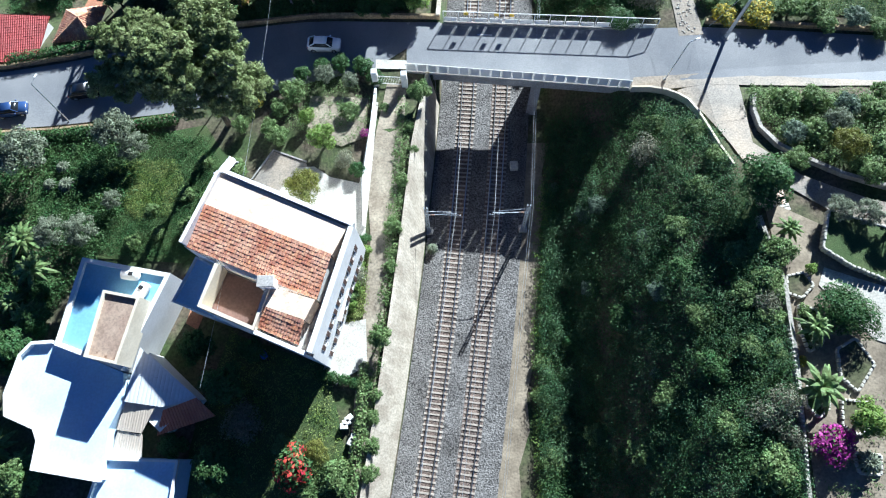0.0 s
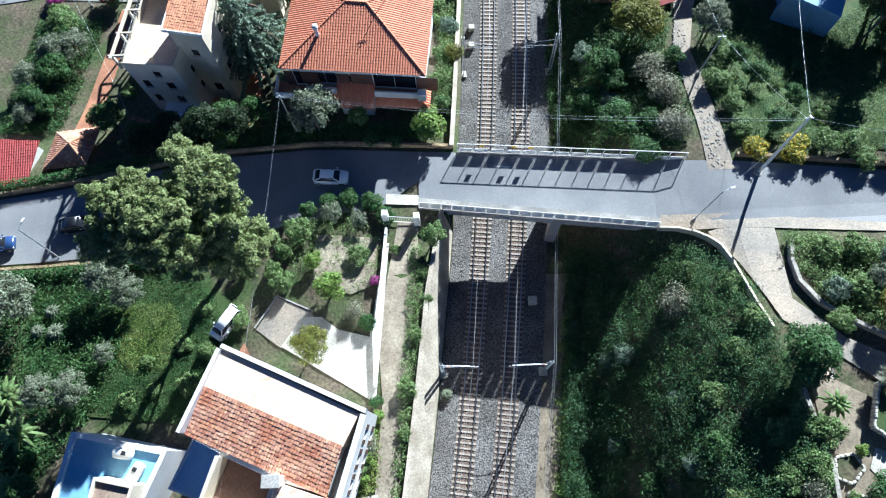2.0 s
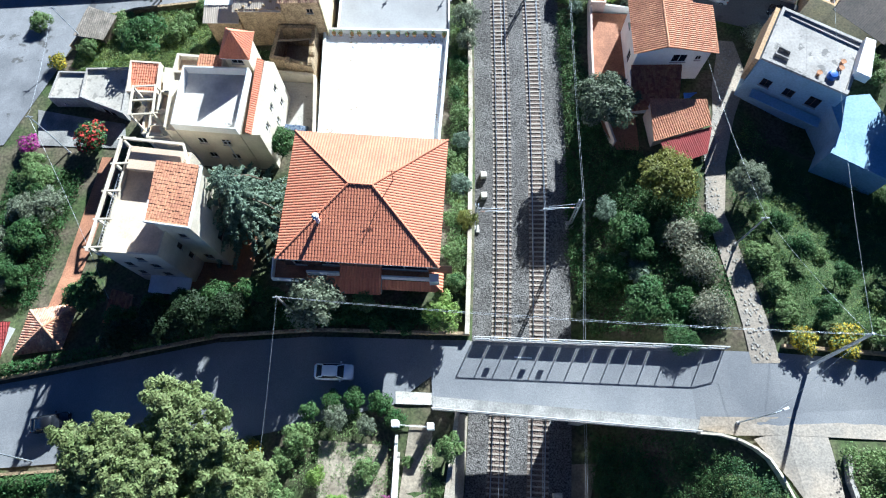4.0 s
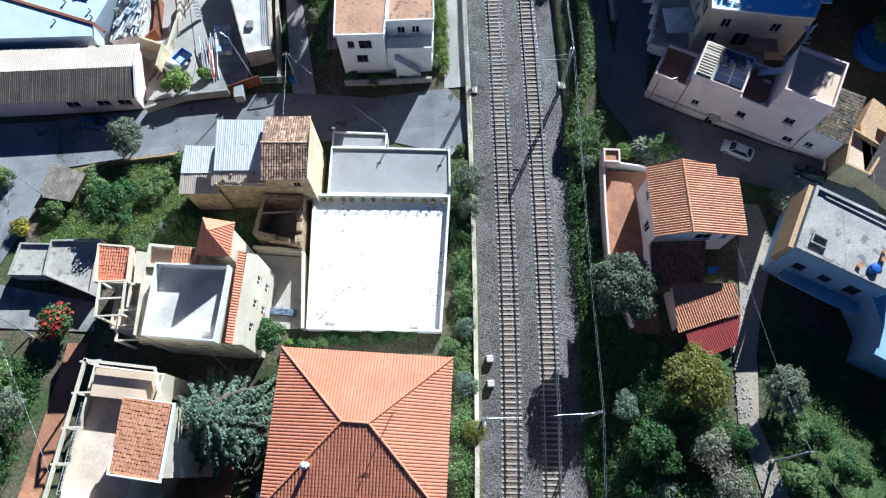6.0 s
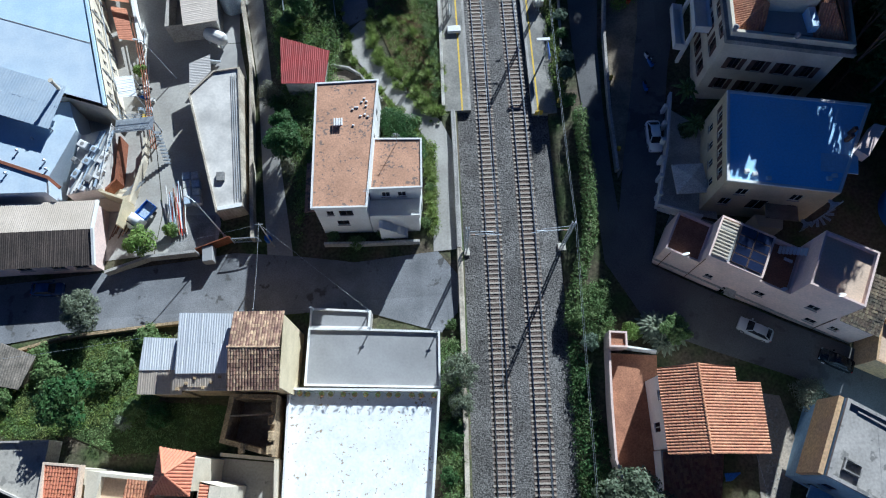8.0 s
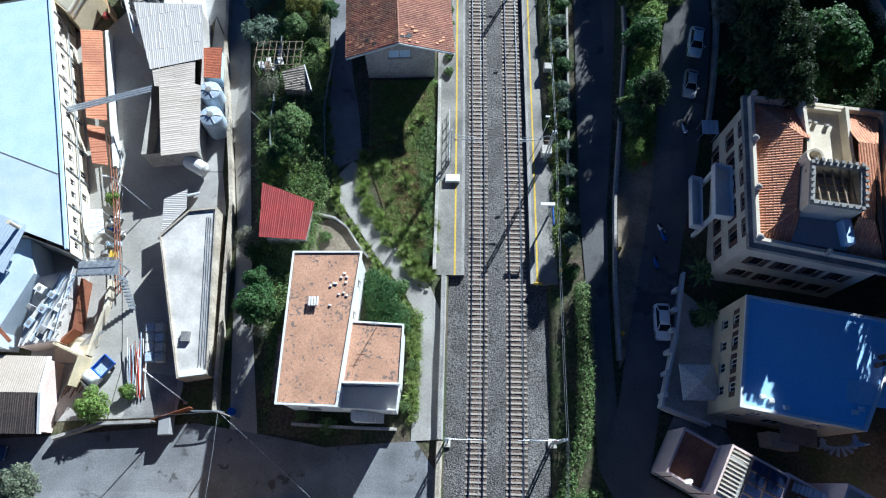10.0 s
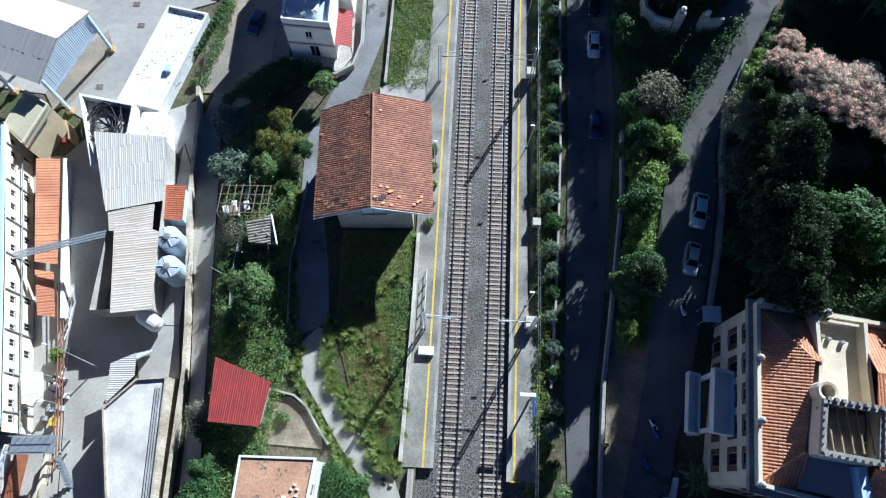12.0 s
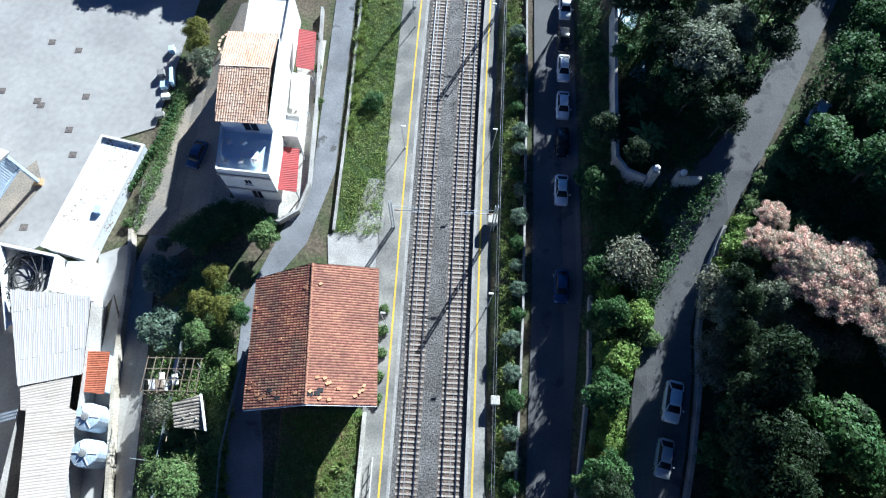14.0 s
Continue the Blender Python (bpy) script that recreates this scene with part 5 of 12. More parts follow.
def tower_house():
    b = thing("house", "tall cream house with roof terrace, white pergola and tiled stair tower", "house")
    W = ccw([(-38.7, 60.6), (-32.6, 59.9), (-30.0, 71.4), (-36.9, 72.6)])
    f = {0: [(0.8, 1.7, 3.4, 4.9, "window"), (0.8, 1.7, 6.5, 8.0, "window"), (3.6, 4.6, 3.4, 4.8, "window"), (3.6, 4.6, 6.4, 7.8, "window"), (3.0, 3.9, 8.9, 10.0, "window")],
         1: windows(11.8, 3.6, 3) + windows(11.8, 6.8, 3), 3: windows(12, 3.6, 4) + windows(12, 6.8, 4)}
    flat_block(b, W, -0.2, 11.4, CREAM, CREAMTERR, 0.9, 0.18, f, frame_mat=SHUTTER, roof_label="pale roof terrace")
    T = ccw([(-32.4, 62.6), (-28.6, 61.9), (-27.9, 67.9), (-32.0, 68.6)])
    walls(b, T, 0, 14.3, CREAM, {1: [(1.5, 2.5, 5, 6.4, "window"), (3.5, 4.4, 9.5, 10.8, "window")], 0: [(1.4, 2.3, 9.8, 11, "window"), (1.5, 2.6, 2.5, 4.2, "window")]}, SHUTTER)
    part("tower_roof", tiled([(-32.8, 62.6, 14.4), (-28.4, 61.6, 14.4), (-27.6, 68.1, 14.9), (-32.0, 68.9, 14.9)], (0, 1), TILE_PALE, course=0.36, rise=0.03, step=0.02), TILE_PALE, b, "pale brick-coloured tile roof")
    part("roof_edge", ring_wall([(-32.9, 62.4), (-28.2, 61.5), (-27.5, 68.2), (-32.0, 69.0)], 0.14, 14.2, 14.62), WHITE, b)
    # pergola along the terrace
    bm_posts = [(-39.0, 60.6), (-38.5, 63.6), (-38.0, 66.7), (-37.5, 69.8), (-37.1, 72.7)]
    per = part("pergola", strip_wall([(-39.1, 60.2), (-37.0, 73.0)], 0.28, 12.6, 12.9), CREAM, b, "cream painted pergola frame")
    part("beam", strip_wall([(-37.1, 72.8), (-30.4, 71.7), (-29.6, 69.0)], 0.28, 12.6, 12.9), CREAM, per)
    for x, y in bm_posts:
        part("post", boxes((x - 0.13, y - 0.13, 10.4, x + 0.13, y + 0.13, 12.6)), CREAM, per)
        part("beam", boxes((x - 0.4, y - 0.09, 12.65, x + 1.5, y + 0.09, 12.85)), CREAM, per)
    part("upper_roof", prism([(-36.6, 69.6), (-31.0, 68.7), (-30.2, 71.2), (-36.3, 72.2)], 11.4, 12.0), TERRACE, b)
    rail_ = part("balustrade", strip_wall([(-38.5, 61.0), (-37.3, 69)], 0.05, 11.95, 12.02), GALV, b)
    for i in range(24):
        x, y = -38.5 + 1.2 * i / 24, 61.0 + 8 * i / 24
        part("baluster", boxes((x - 0.02, y - 0.02, 11.4, x + 0.02, y + 0.02, 11.95)), GALV, rail_)
    part("porch_roof", prism([(-37.2, 58.4), (-32.5, 57.8), (-32.3, 59.8), (-37.0, 60.5)], 2.9, 3.1), WHITE, b)
    for x, y in ((-37.0, 58.6), (-32.8, 58.0)):
        part("porch_post", boxes((x - 0.12, y - 0.12, 0, x + 0.12, y + 0.12, 2.9)), WHITE, b)


def yellow_house():
    b = thing("house", "yellow plaster house with roof terrace and red tiled turret", "house")
    W = ccw([(-33.0, 75.4), (-25.7, 74.4), (-24.7, 82.2), (-32.3, 82.9)])
    f = {0: windows(7.4, 3.0, 2) + windows(7.4, 6.6, 2)}
    flat_block(b, W, 0, 10.8, CREAM, WHITECEM, 1.3, 0.16, f, cap=WHITE, roof_label="pale stained cement terrace, partly shaded")
    S = ccw([(-25.6, 74.4), (-23.4, 74.2), (-22.2, 83.6), (-24.3, 84.2)])
    walls(b, S, 0, 9.6, CREAM, {1: windows(9.4, 4.0, 3, 0.9, 1.2) + windows(9.4, 7.0, 3, 0.9, 1.2)})
    part("side_roof", tiled([(-24.9, 74.3, 10.1), (-24.3, 74.2, 9.7), (-23.4, 83.8, 9.7), (-24.1, 84.0, 10.1)], (1, 2), TILE_RED), TILE_RED, b)
    part("side_ledge", prism([(-24.3, 74.2), (-23.3, 74.15), (-22.2, 83.6), (-23.3, 83.8)], 9.58, 9.68), CREAM, b)
    T = [(-28.0, 83.4), (-24.6, 83.0), (-24.3, 86.6), (-27.5, 87.3)]
    walls(b, inset(T, 0.35), 0, 11.2, CREAM, {0: [(0.6, 2.0, 9.7, 10.8, "window")]})
    apex = (-26.0, 84.9, 13.8)
    E = [(x, y, 11.2) for x, y in T]
    for i in range(4):
        q, r = E[i], E[(i + 1) % 4]
        part("turret_slope", tiled([q, r, apex], (0, 1), TILE_RED), TILE_RED, b)
        cap_row(q, apex, TILE_RED, b)
    part("turret_eave", prism(T, 11.0, 11.18), WHITE, b)
    # the back roof terrace
    flat_block(b, [(-34.1, 82.9), (-28.3, 82.4), (-27.9, 84.6), (-33.7, 85.5)], 0, 9.6, CREAM, TERRACE, 0.8, 0.3)
    part("step_roof", tiled([(-31.1, 82.9, 9.9), (-28.2, 82.6, 9.9), (-28.1, 84.4, 10.2), (-30.7, 84.8, 10.2)], (0, 1), TILE_PALE), TILE_PALE, b)
    part("side_roof", prism([(-34.3, 75.6), (-33.1, 75.4), (-32.4, 82.8), (-33.9, 83.0)], 0, 9.2), CREAM, b, "narrow cream upper ledge")
    part("ledge_wall", strip_wall([(-34.2, 75.7), (-33.9, 83.0)], 0.2, 9.2, 9.7), CREAM, b)
    # stepped balconies with open cream frames on the west side
    part("lower_block", prism([(-36.4, 77.4), (-34.2, 77.2), (-34.0, 85.4), (-36.6, 85.9)], 0, 6.4), CREAM, b)
    flat_block(b, [(-39.2, 77.6), (-36.5, 77.3), (-36.4, 82.1), (-38.9, 82.4)], 0, 5.2, CREAM, TERRACE, 0.5, 0.22)
    flat_block(b, [(-36.4, 79.2), (-34.2, 78.9), (-34.1, 81.6), (-36.3, 81.9)], 6.2, 7.6, CREAM, TERRACE, 0.7, 0.25)
    for k, (x0, y0, x1, y1, zb, zt) in enumerate(((-39.0, 78.0, -36.1, 81.9, 4.7, 8.6), (-37.2, 75.6, -34.4, 79.0, 3.0, 7.4))):
        per = part("pergola", boxes((x0, y0, zt, x0 + 0.22, y1, zt + 0.24)), CREAM, b, "open cream frame over the balcony")
        part("beam", boxes((x1 - 0.22, y0, zt, x1, y1, zt + 0.24)), CREAM, per)
        for y in (y0, (y0 + y1) / 2 - 0.1, y1 - 0.2):
            part("beam", boxes((x0 + 0.22, y, zt + 0.02, x1 - 0.22, y + 0.18, zt + 0.2)), CREAM, per)
        for x in (x0, x1 - 0.2):
            for y in (y0 + 0.02, y1 - 0.24):
                part("post", boxes((x, y, zb, x + 0.2, y + 0.22, zt)), CREAM, per)
    part("stair", boxes(*[(-36.2 + 0.05 * i, 76.0 + 0.32 * i, 3.0, -34.6, 76.32 + 0.32 * i, 4.4 + 0.22 * i) for i in range(9)]), CREAM, b)
    part("red_roof", tiled([(-40.7, 82.6, 6.0), (-37.1, 82.2, 6.0), (-37.1, 86.3, 6.6), (-40.7, 86.8, 6.6)], (0, 1), TILE_RED), TILE_RED, b)
    part("store", prism([(-40.4, 82.8), (-37.3, 82.4), (-37.3, 86.1), (-40.4, 86.5)], -0.5, 6.0), CREAM, b)
    part("roof_edge", ring_wall([(-40.8, 82.5), (-37.0, 82.1), (-37.0, 86.4), (-40.8, 86.9)], 0.22, 5.9, 6.75), PINKTERR, b)
    j = lathe([(0.18, 0), (0.34, 0.25), (0.4, 0.55), (0.3, 0.85), (0.18, 0.95), (0.22, 1.05)])
    tagged(part("jar", j, CLOTH, None), "pale clay jar standing on the terrace", "jar").matrix_basis = pose(-26.9, 75.6, 9.5)


def garages():
    b = thing("garage", "pair of low grey flat-roofed garages with parapets", "garage")
    flat_block(b, [(-49.6, 85.3), (-43.7, 82.6), (-43.4, 89.4), (-49.3, 89.6)], -1.8, 1.8, GREYPL, TANROOF, 0.35, 0.2, {0: [(2.4, 4.6, -1.4, 0.6, "door"), (0.8, 1.4, -0.6, 0, "window")]})
    flat_block(b, [(-54.0, 85.6), (-49.7, 85.3), (-49.4, 89.3), (-53.2, 89.6)], -1.8, 1.4, GREYPL, TANROOF, 0.3, 0.2, {0: [(1.2, 1.8, -0.6, 0, "window")]})


def terrace_building():
    b = thing("building", "low building with a big white coated roof terrace and planters", "building")
    P = [(-18.4, 76.9), (-3.4, 75.8), (-1.5, 92.2), (-17.9, 93.3)]
    flat_block(b, P, -0.4, 3.0, WHITE, WHITEROOF, 0.75, 0.25, roof_label="white coated roof with stains")
    G = [(-16.3, 93.5), (-1.45, 92.4), (-1.2, 98.7), (-9.1, 99.4), (-15.9, 99.9)]
    flat_block(b, G, -0.8, 2.3, GREYPL, GREYROOF, 0.25, 0.22, cap=WHITE, roof_label="smooth grey roof membrane")
    flat_block(b, [(-15.9, 100.0), (-9.1, 99.5), (-8.9, 101.6), (-15.8, 102.3)], -1.2, 1.9, GREYPL, GREYROOF, 0.25, 0.22, cap=WHITE)
    for x, y in ((-15.5, 102.0), (-9.2, 101.3), (-9.0, 99.3), (-1.6, 98.5)):
        bm = bmesh.new()
        beam(bm, (x, y, 1.6), (x, y, 3.4), 0.1), box(bm, x - 0.25, y - 0.05, 3.0, x + 0.25, y + 0.05, 3.1)
        part("corner_post", bm, GALV, b)
    rnd = random.Random(2)
    pot = lathe([(0.16, 0), (0.26, 0.42), (0.29, 0.44), (0.29, 0.48), (0.22, 0.46)], 10)
    pm = bpy.data.meshes.new("pot")
    pot.to_mesh(pm), pot.free()
    pm.materials.append(TILE_OLD)
    for i in range(13):
        t = i / 12
        x, y = -16.8 + 14.4 * t + rnd.uniform(-0.2, 0.2), 92.6 - 1.0 * t
        p = tagged(new("plant_pot"), "clay pot with a small green plant beside the parapet", "plant pot", "pots along the parapet")
        p.matrix_basis = pose(x, y, 2.25)
        part("pot", pm, None, p)
        q = leaf_cloud(rnd.randint(0, 9999), [(0, 0, 0.7, 0.3, 0.3, 0.3)], 40, 0.1)
        part("plant", quads_data("plant", q, LEAF_MID), None, p)


def stone_house():
    b = thing("house", "old rubble-stone house with sheet and worn tile roofs", "house")
    T = ccw([(-22.3, 92.9), (-17.5, 92.6), (-17.2, 99.7), (-22.1, 100.0)])
    walls(b, T, -1.5, 8.9, STONE, {0: [(3.0, 3.8, 6.6, 7.4, "window")]}, WOOD)
    part("east_render", strip_wall([(-17.33, 92.5), (-17.03, 99.8)], 0.1, -1.2, 9.0), YELLOW, b, "pale plastered side wall")
    part("tile_slope", tiled([(-22.5, 92.5, 8.9), (-17.3, 92.3, 8.9), (-17.2, 96.3, 9.9), (-22.3, 96.6, 9.9)], (0, 1), TILE_WORN), TILE_WORN, b)
    part("tile_slope", tiled([(-17.0, 100.2, 8.9), (-22.2, 100.4, 8.9), (-22.3, 96.6, 9.9), (-17.2, 96.3, 9.9)], (0, 1), TILE_WORN), TILE_WORN, b)
    cap_row((-22.4, 96.6, 9.9), (-17.1, 96.3, 9.9), TILE_WORN, b)
    M = [(-28.2, 93.4), (-22.4, 93.0), (-22.2, 100.2), (-27.9, 100.6)]
    walls(b, M, -1.5, 7.2, STONE)
    part("sheet_roof", corrugated([(-28.3, 94.7, 7.5), (-22.45, 94.4, 7.5), (-22.3, 100.4, 8.3), (-28.0, 100.8, 8.3)], (0, 1), CORR_WHITE), CORR_WHITE, b)
    part("fibre_roof", corrugated([(-28.7, 93.1, 7.0), (-22.5, 92.7, 7.0), (-22.45, 94.6, 7.42), (-28.4, 94.9, 7.42)], (0, 1), CORR_BEIGE), CORR_BEIGE, b)
    for i in range(7):
        part("roof_stone", soft_box(-28.2 + i * 0.85, 93.0 + 0.5 * (i % 3), 7.1 + 0.1 * (i % 3), -27.85 + i * 0.85, 93.3 + 0.5 * (i % 3), 7.42, 0.05, 1), STONE, b)
    L = [(-32.7, 93.5), (-28.3, 93.2), (-28.1, 98.4), (-32.4, 98.9)]
    walls(b, L, -1.5, 4.9, STONE)
    part("sheet_roof", corrugated([(-32.9, 95.6, 5.5), (-28.4, 95.4, 5.5), (-28.2, 98.6, 5.9), (-32.5, 99.0, 5.9)], (0, 1), CORR_WHITE), CORR_WHITE, b)
    part("fibre_roof", corrugated([(-33.1, 93.2, 5.0), (-28.4, 92.9, 5.0), (-28.3, 95.5, 5.45), (-32.9, 95.8, 5.45)], (0, 1), CORR_BEIGE), CORR_BEIGE, b)
    R = [(-24.4, 87.9), (-18.9, 86.2), (-18.6, 92.4), (-23.5, 92.8)]
    part("ruin_wall", ring_wall(R, 0.5, -0.5, 4.6), STONE, b, "roofless stone walls with crumbling top")
    part("ruin_floor", prism(inset(R, 0.45), -0.4, 0.9), DIRT, b)
    for x, y, h in ((-19.1, 86.9, 0.6), (-18.9, 88.2, 0.9), (-19.0, 89.8, 0.4), (-22.0, 87.2, 0.35)):
        part("ruin_block", soft_box(x - 0.35, y - 0.5, 4.5, x + 0.3, y + 0.5, 4.6 + h, 0.1, 1), STONE, b)
    part("timber", boxes((-23.4, 90.4, 4.3, -19.0, 90.6, 4.5)), WOOD, b)


def courtyard():
    draped("courtyard", [(-25.0, 86.5), (-19.2, 85.7), (-19.0, 77.2), (-25.0, 77.4)], TANROOF, "tan tiled courtyard behind a cream wall", "courtyard", 0.0, zf=lambda x, y: 1.75)
    solo("wall_courtyard", strip_wall([(-24.6, 86.8), (-19.0, 86.0)], 0.35, 0.0, 3.4), CREAM, "cream courtyard wall", "wall", kind="structure")
    solo("wall_courtyard", strip_wall([(-18.9, 86.0), (-18.8, 77.0)], 0.3, 0.0, 3.2), CREAM, "cream courtyard wall", "wall", kind="structure")


villa_tiled(), villa_white(), hip_house(), tower_house(), yellow_house(), garages(), terrace_building(), stone_house(), courtyard()


def red_tile_house():
    b = thing("house", "white house with pale orange tile roof and red-paved yard", "house", "houses east of the railway")
    W = ccw([(21.0, 84.7), (29.7, 84.2), (30.1, 90.0), (27.2, 90.3), (27.4, 91.6), (21.2, 92.0)])
    walls(b, W, 0.0, 7.3, WHITE, {0: [(4.4, 6.2, 4.9, 6.4, "window"), (7.2, 7.9, 5.3, 6.2, "window")], 5: [(1.5, 2.5, 4.8, 6.2, "window"), (4.5, 5.6, 2.0, 4.0, "door")]})
    part("roof_slope", tiled([(20.3, 84.1, 7.3), (24.0, 83.9, 8.7), (24.3, 92.6, 8.7), (20.6, 92.5, 7.3)], (0, 3), TILE_PALE), TILE_PALE, b)
    part("roof_slope", tiled([(30.3, 83.6, 7.4), (30.7, 90.5, 7.4), (24.2, 90.9, 8.7), (24.0, 83.9, 8.7)], (0, 1), TILE_PALE), TILE_PALE, b)
    part("roof_slope", tiled([(28.1, 90.6, 7.9), (28.2, 92.1, 7.9), (24.3, 92.6, 8.7), (24.2, 90.9, 8.7)], (0, 1), TILE_PALE), TILE_PALE, b)
    cap_row((24.0, 83.9, 8.72), (24.3, 92.6, 8.72), TILE_PALE, b)
    part("gable", prism([(21.0, 84.72), (29.7, 84.22), (29.7, 84.5), (21.0, 84.95)], 7.25, 7.6), WHITE, b)
    part("lower_roof", tiled([(20.3, 78.7, 3.3), (26.2, 79.3, 3.3), (27.0, 84.3, 4.5), (20.7, 84.5, 4.5)], (0, 1), TILE_OLD), TILE_OLD, b)
    part("lower_wall", prism([(20.6, 79.9), (26.2, 79.4), (26.6, 84.2), (20.9, 84.6)], 0, 3.3), WHITE, b)
    part("annex_roof", tiled([(22.1, 74.0, 4.2), (29.3, 75.9, 4.2), (29.1, 79.1, 4.9), (22.1, 79.4, 4.9)], (0, 1), TILE_PALE), TILE_PALE, b)
    part("annex_wall", prism([(22.6, 74.8), (28.9, 76.3), (28.8, 79.0), (22.4, 79.2)], 0, 4.25), PINK, b)
    part("sheet_roof", corrugated([(23.6, 70.9, 3.5), (28.5, 72.5, 3.5), (29.4, 75.8, 4.05), (23.0, 74.0, 4.05)], (0, 1), CORR_RED), CORR_RED, b)
    for x, y in ((24.0, 71.4), (28.2, 72.8)):
        part("roof_post", boxes((x - 0.06, y - 0.06, 0.3, x + 0.06, y + 0.06, 3.5)), WOOD, b)
    # paved yard with its wall
    draped("yard", [(17.4, 95.4), (23.0, 94.8), (21.6, 84.5), (21.4, 74.6), (18.6, 74.8), (17.2, 78.0), (16.7, 84.0), (17.1, 90)], TERRA, "red-brown paved house yard", "yard", 0.0, zf=lambda x, y: 0.95)
    solo("wall_yard", strip_wall([(18.3, 75.5), (16.6, 84.0), (17.0, 90), (17.6, 96.1), (19.2, 96.0)], 0.25, -0.8, 1.9), PINK, "faded pink yard wall with plants", "wall", kind="structure")
    solo("wall_yard", strip_wall([(19.3, 95.9), (23.0, 95.1)], 0.2, 0.0, 1.9), WHITE, "white yard wall", "wall", kind="structure")
    h = thing("gatehouse", "small red-brick gate hut with parapet", "hut")
    flat_block(h, [(17.4, 95.8), (19.4, 95.6), (19.6, 97.4), (17.6, 97.6)], 0, 2.6, PINK, TERRA, 0.3, 0.2)
    k = thing("storage_bin", "blue plastic storage bin on the yard", "bin", at=(28.6, 81.6, 0.9))
    part("bin_body", soft_box(-0.8, -0.35, 0, 0.8, 0.35, 0.7, 0.08), PLASTIC_BLUE, k)
    part("bin_lid", soft_box(-0.85, -0.4, 0.7, 0.85, 0.4, 0.8, 0.04), PLASTIC_BLUE, k)


def cement_roof_house():
    b = thing("house", "pale blue house with patchy cement roof terrace and stair hatch", "house", "houses east of the railway")
    P = ccw([(34.0, 81.4), (42.6, 76.1), (46.4, 82.8), (37.9, 88.3)])
    f = {0: [(1.6, 2.8, 5.2, 6.6, "window"), (4.4, 5.6, 5.2, 6.6, "window"), (7.2, 8.6, 5.2, 7.0, "window"), (1.6, 2.6, 2.6, 3.8, "window")], 3: windows(7.9, 5.4, 3)}
    flat_block(b, P, 0.5, 9.5, BLUEPL, CEMENT, 0.3, 0.35, f, cap=CEMENT, frame_mat=SHUTTER)
    part("lower_block", prism([(42.5, 72.9), (40.8, 70.3), (46.5, 66.5), (49, 72), (47.0, 77.6), (44.5, 77.5), (42.2, 76.5)], 0.5, 6.9), BLUEPL, b)
    part("balcony", prism([(35.0, 80.5), (42.3, 75.9), (41.6, 74.8), (34.3, 79.4)], 4.3, 4.5), BLUEPL, b)
    part("hatch_wall", ring_wall([(35.6, 81.9), (37.0, 81.0), (37.6, 82.0), (36.2, 82.9)], 0.15, 9.2, 9.6), CEMENT, b)
    part("upper_slab", prism([(43.6, 78.5), (45.0, 77.6), (46.8, 82.4), (45.8, 82.9)], 9.2, 10.4), WHITE, b)
    part("ledge", strip_wall([(38.6, 87.0), (45.6, 82.2)], 0.18, 9.2, 9.35), CEMENT, b)
    part("downpipe", strip_wall([(33.7, 81.6), (37.6, 88.5)], 0.5, 5.0, 9.0), OCHRE, b, "orange-brown side strip of wall")
    t = thing("water_tank", "small blue plastic water tank on the roof", "water tank", "roof tanks", at=(41.4, 78.6, 9.2))
    part("tank_body", lathe([(0.5, 0), (0.55, 0.1), (0.55, 0.6), (0.45, 0.75), (0.15, 0.8)]), PLASTIC_BLUE, t)
    for x, y in ((40.0, 79.0), (42.6, 79.5), (43.0, 80.3)):
        p = tagged(new("plant_pot"), "clay pot with a dry plant on the roof", "plant pot", "pots on the roof")
        p.matrix_basis = pose(x, y, 9.2)
        part("pot", lathe([(0.2, 0), (0.3, 0.5), (0.33, 0.55), (0.25, 0.53)], 9), TILE_OLD, p)
    # neighbours seen at the edge
    c = thing("house", "ochre house with small terrace and brown sheet roofs", "house", "houses east of the railway")
    flat_block(c, [(43.9, 92.2), (46.4, 90.6), (49.2, 94.0), (45.9, 96.9)], 0.3, 6.2, OCHRE, TERRACE, 0.7, 0.25)
    part("sheet_roof", corrugated([(46.0, 91.0, 5.6), (51.4, 85.0, 5.6), (54.5, 88.5, 6.6), (49.0, 95.2, 6.6)], (0, 1), CORR_DARK), TILE_OLD, c)
    part("block", prism([(46.3, 91.2), (51.4, 85.6), (58, 92), (50, 101), (47.5, 97.5)], 0.3, 5.5), OCHRE, c)
    part("far_roof", corrugated([(49.2, 96.2, 7.0), (54, 91.5, 7.0), (58, 96, 7.6), (51.5, 101, 7.6)], (0, 1), CORR_BEIGE), CORR_BEIGE, c)


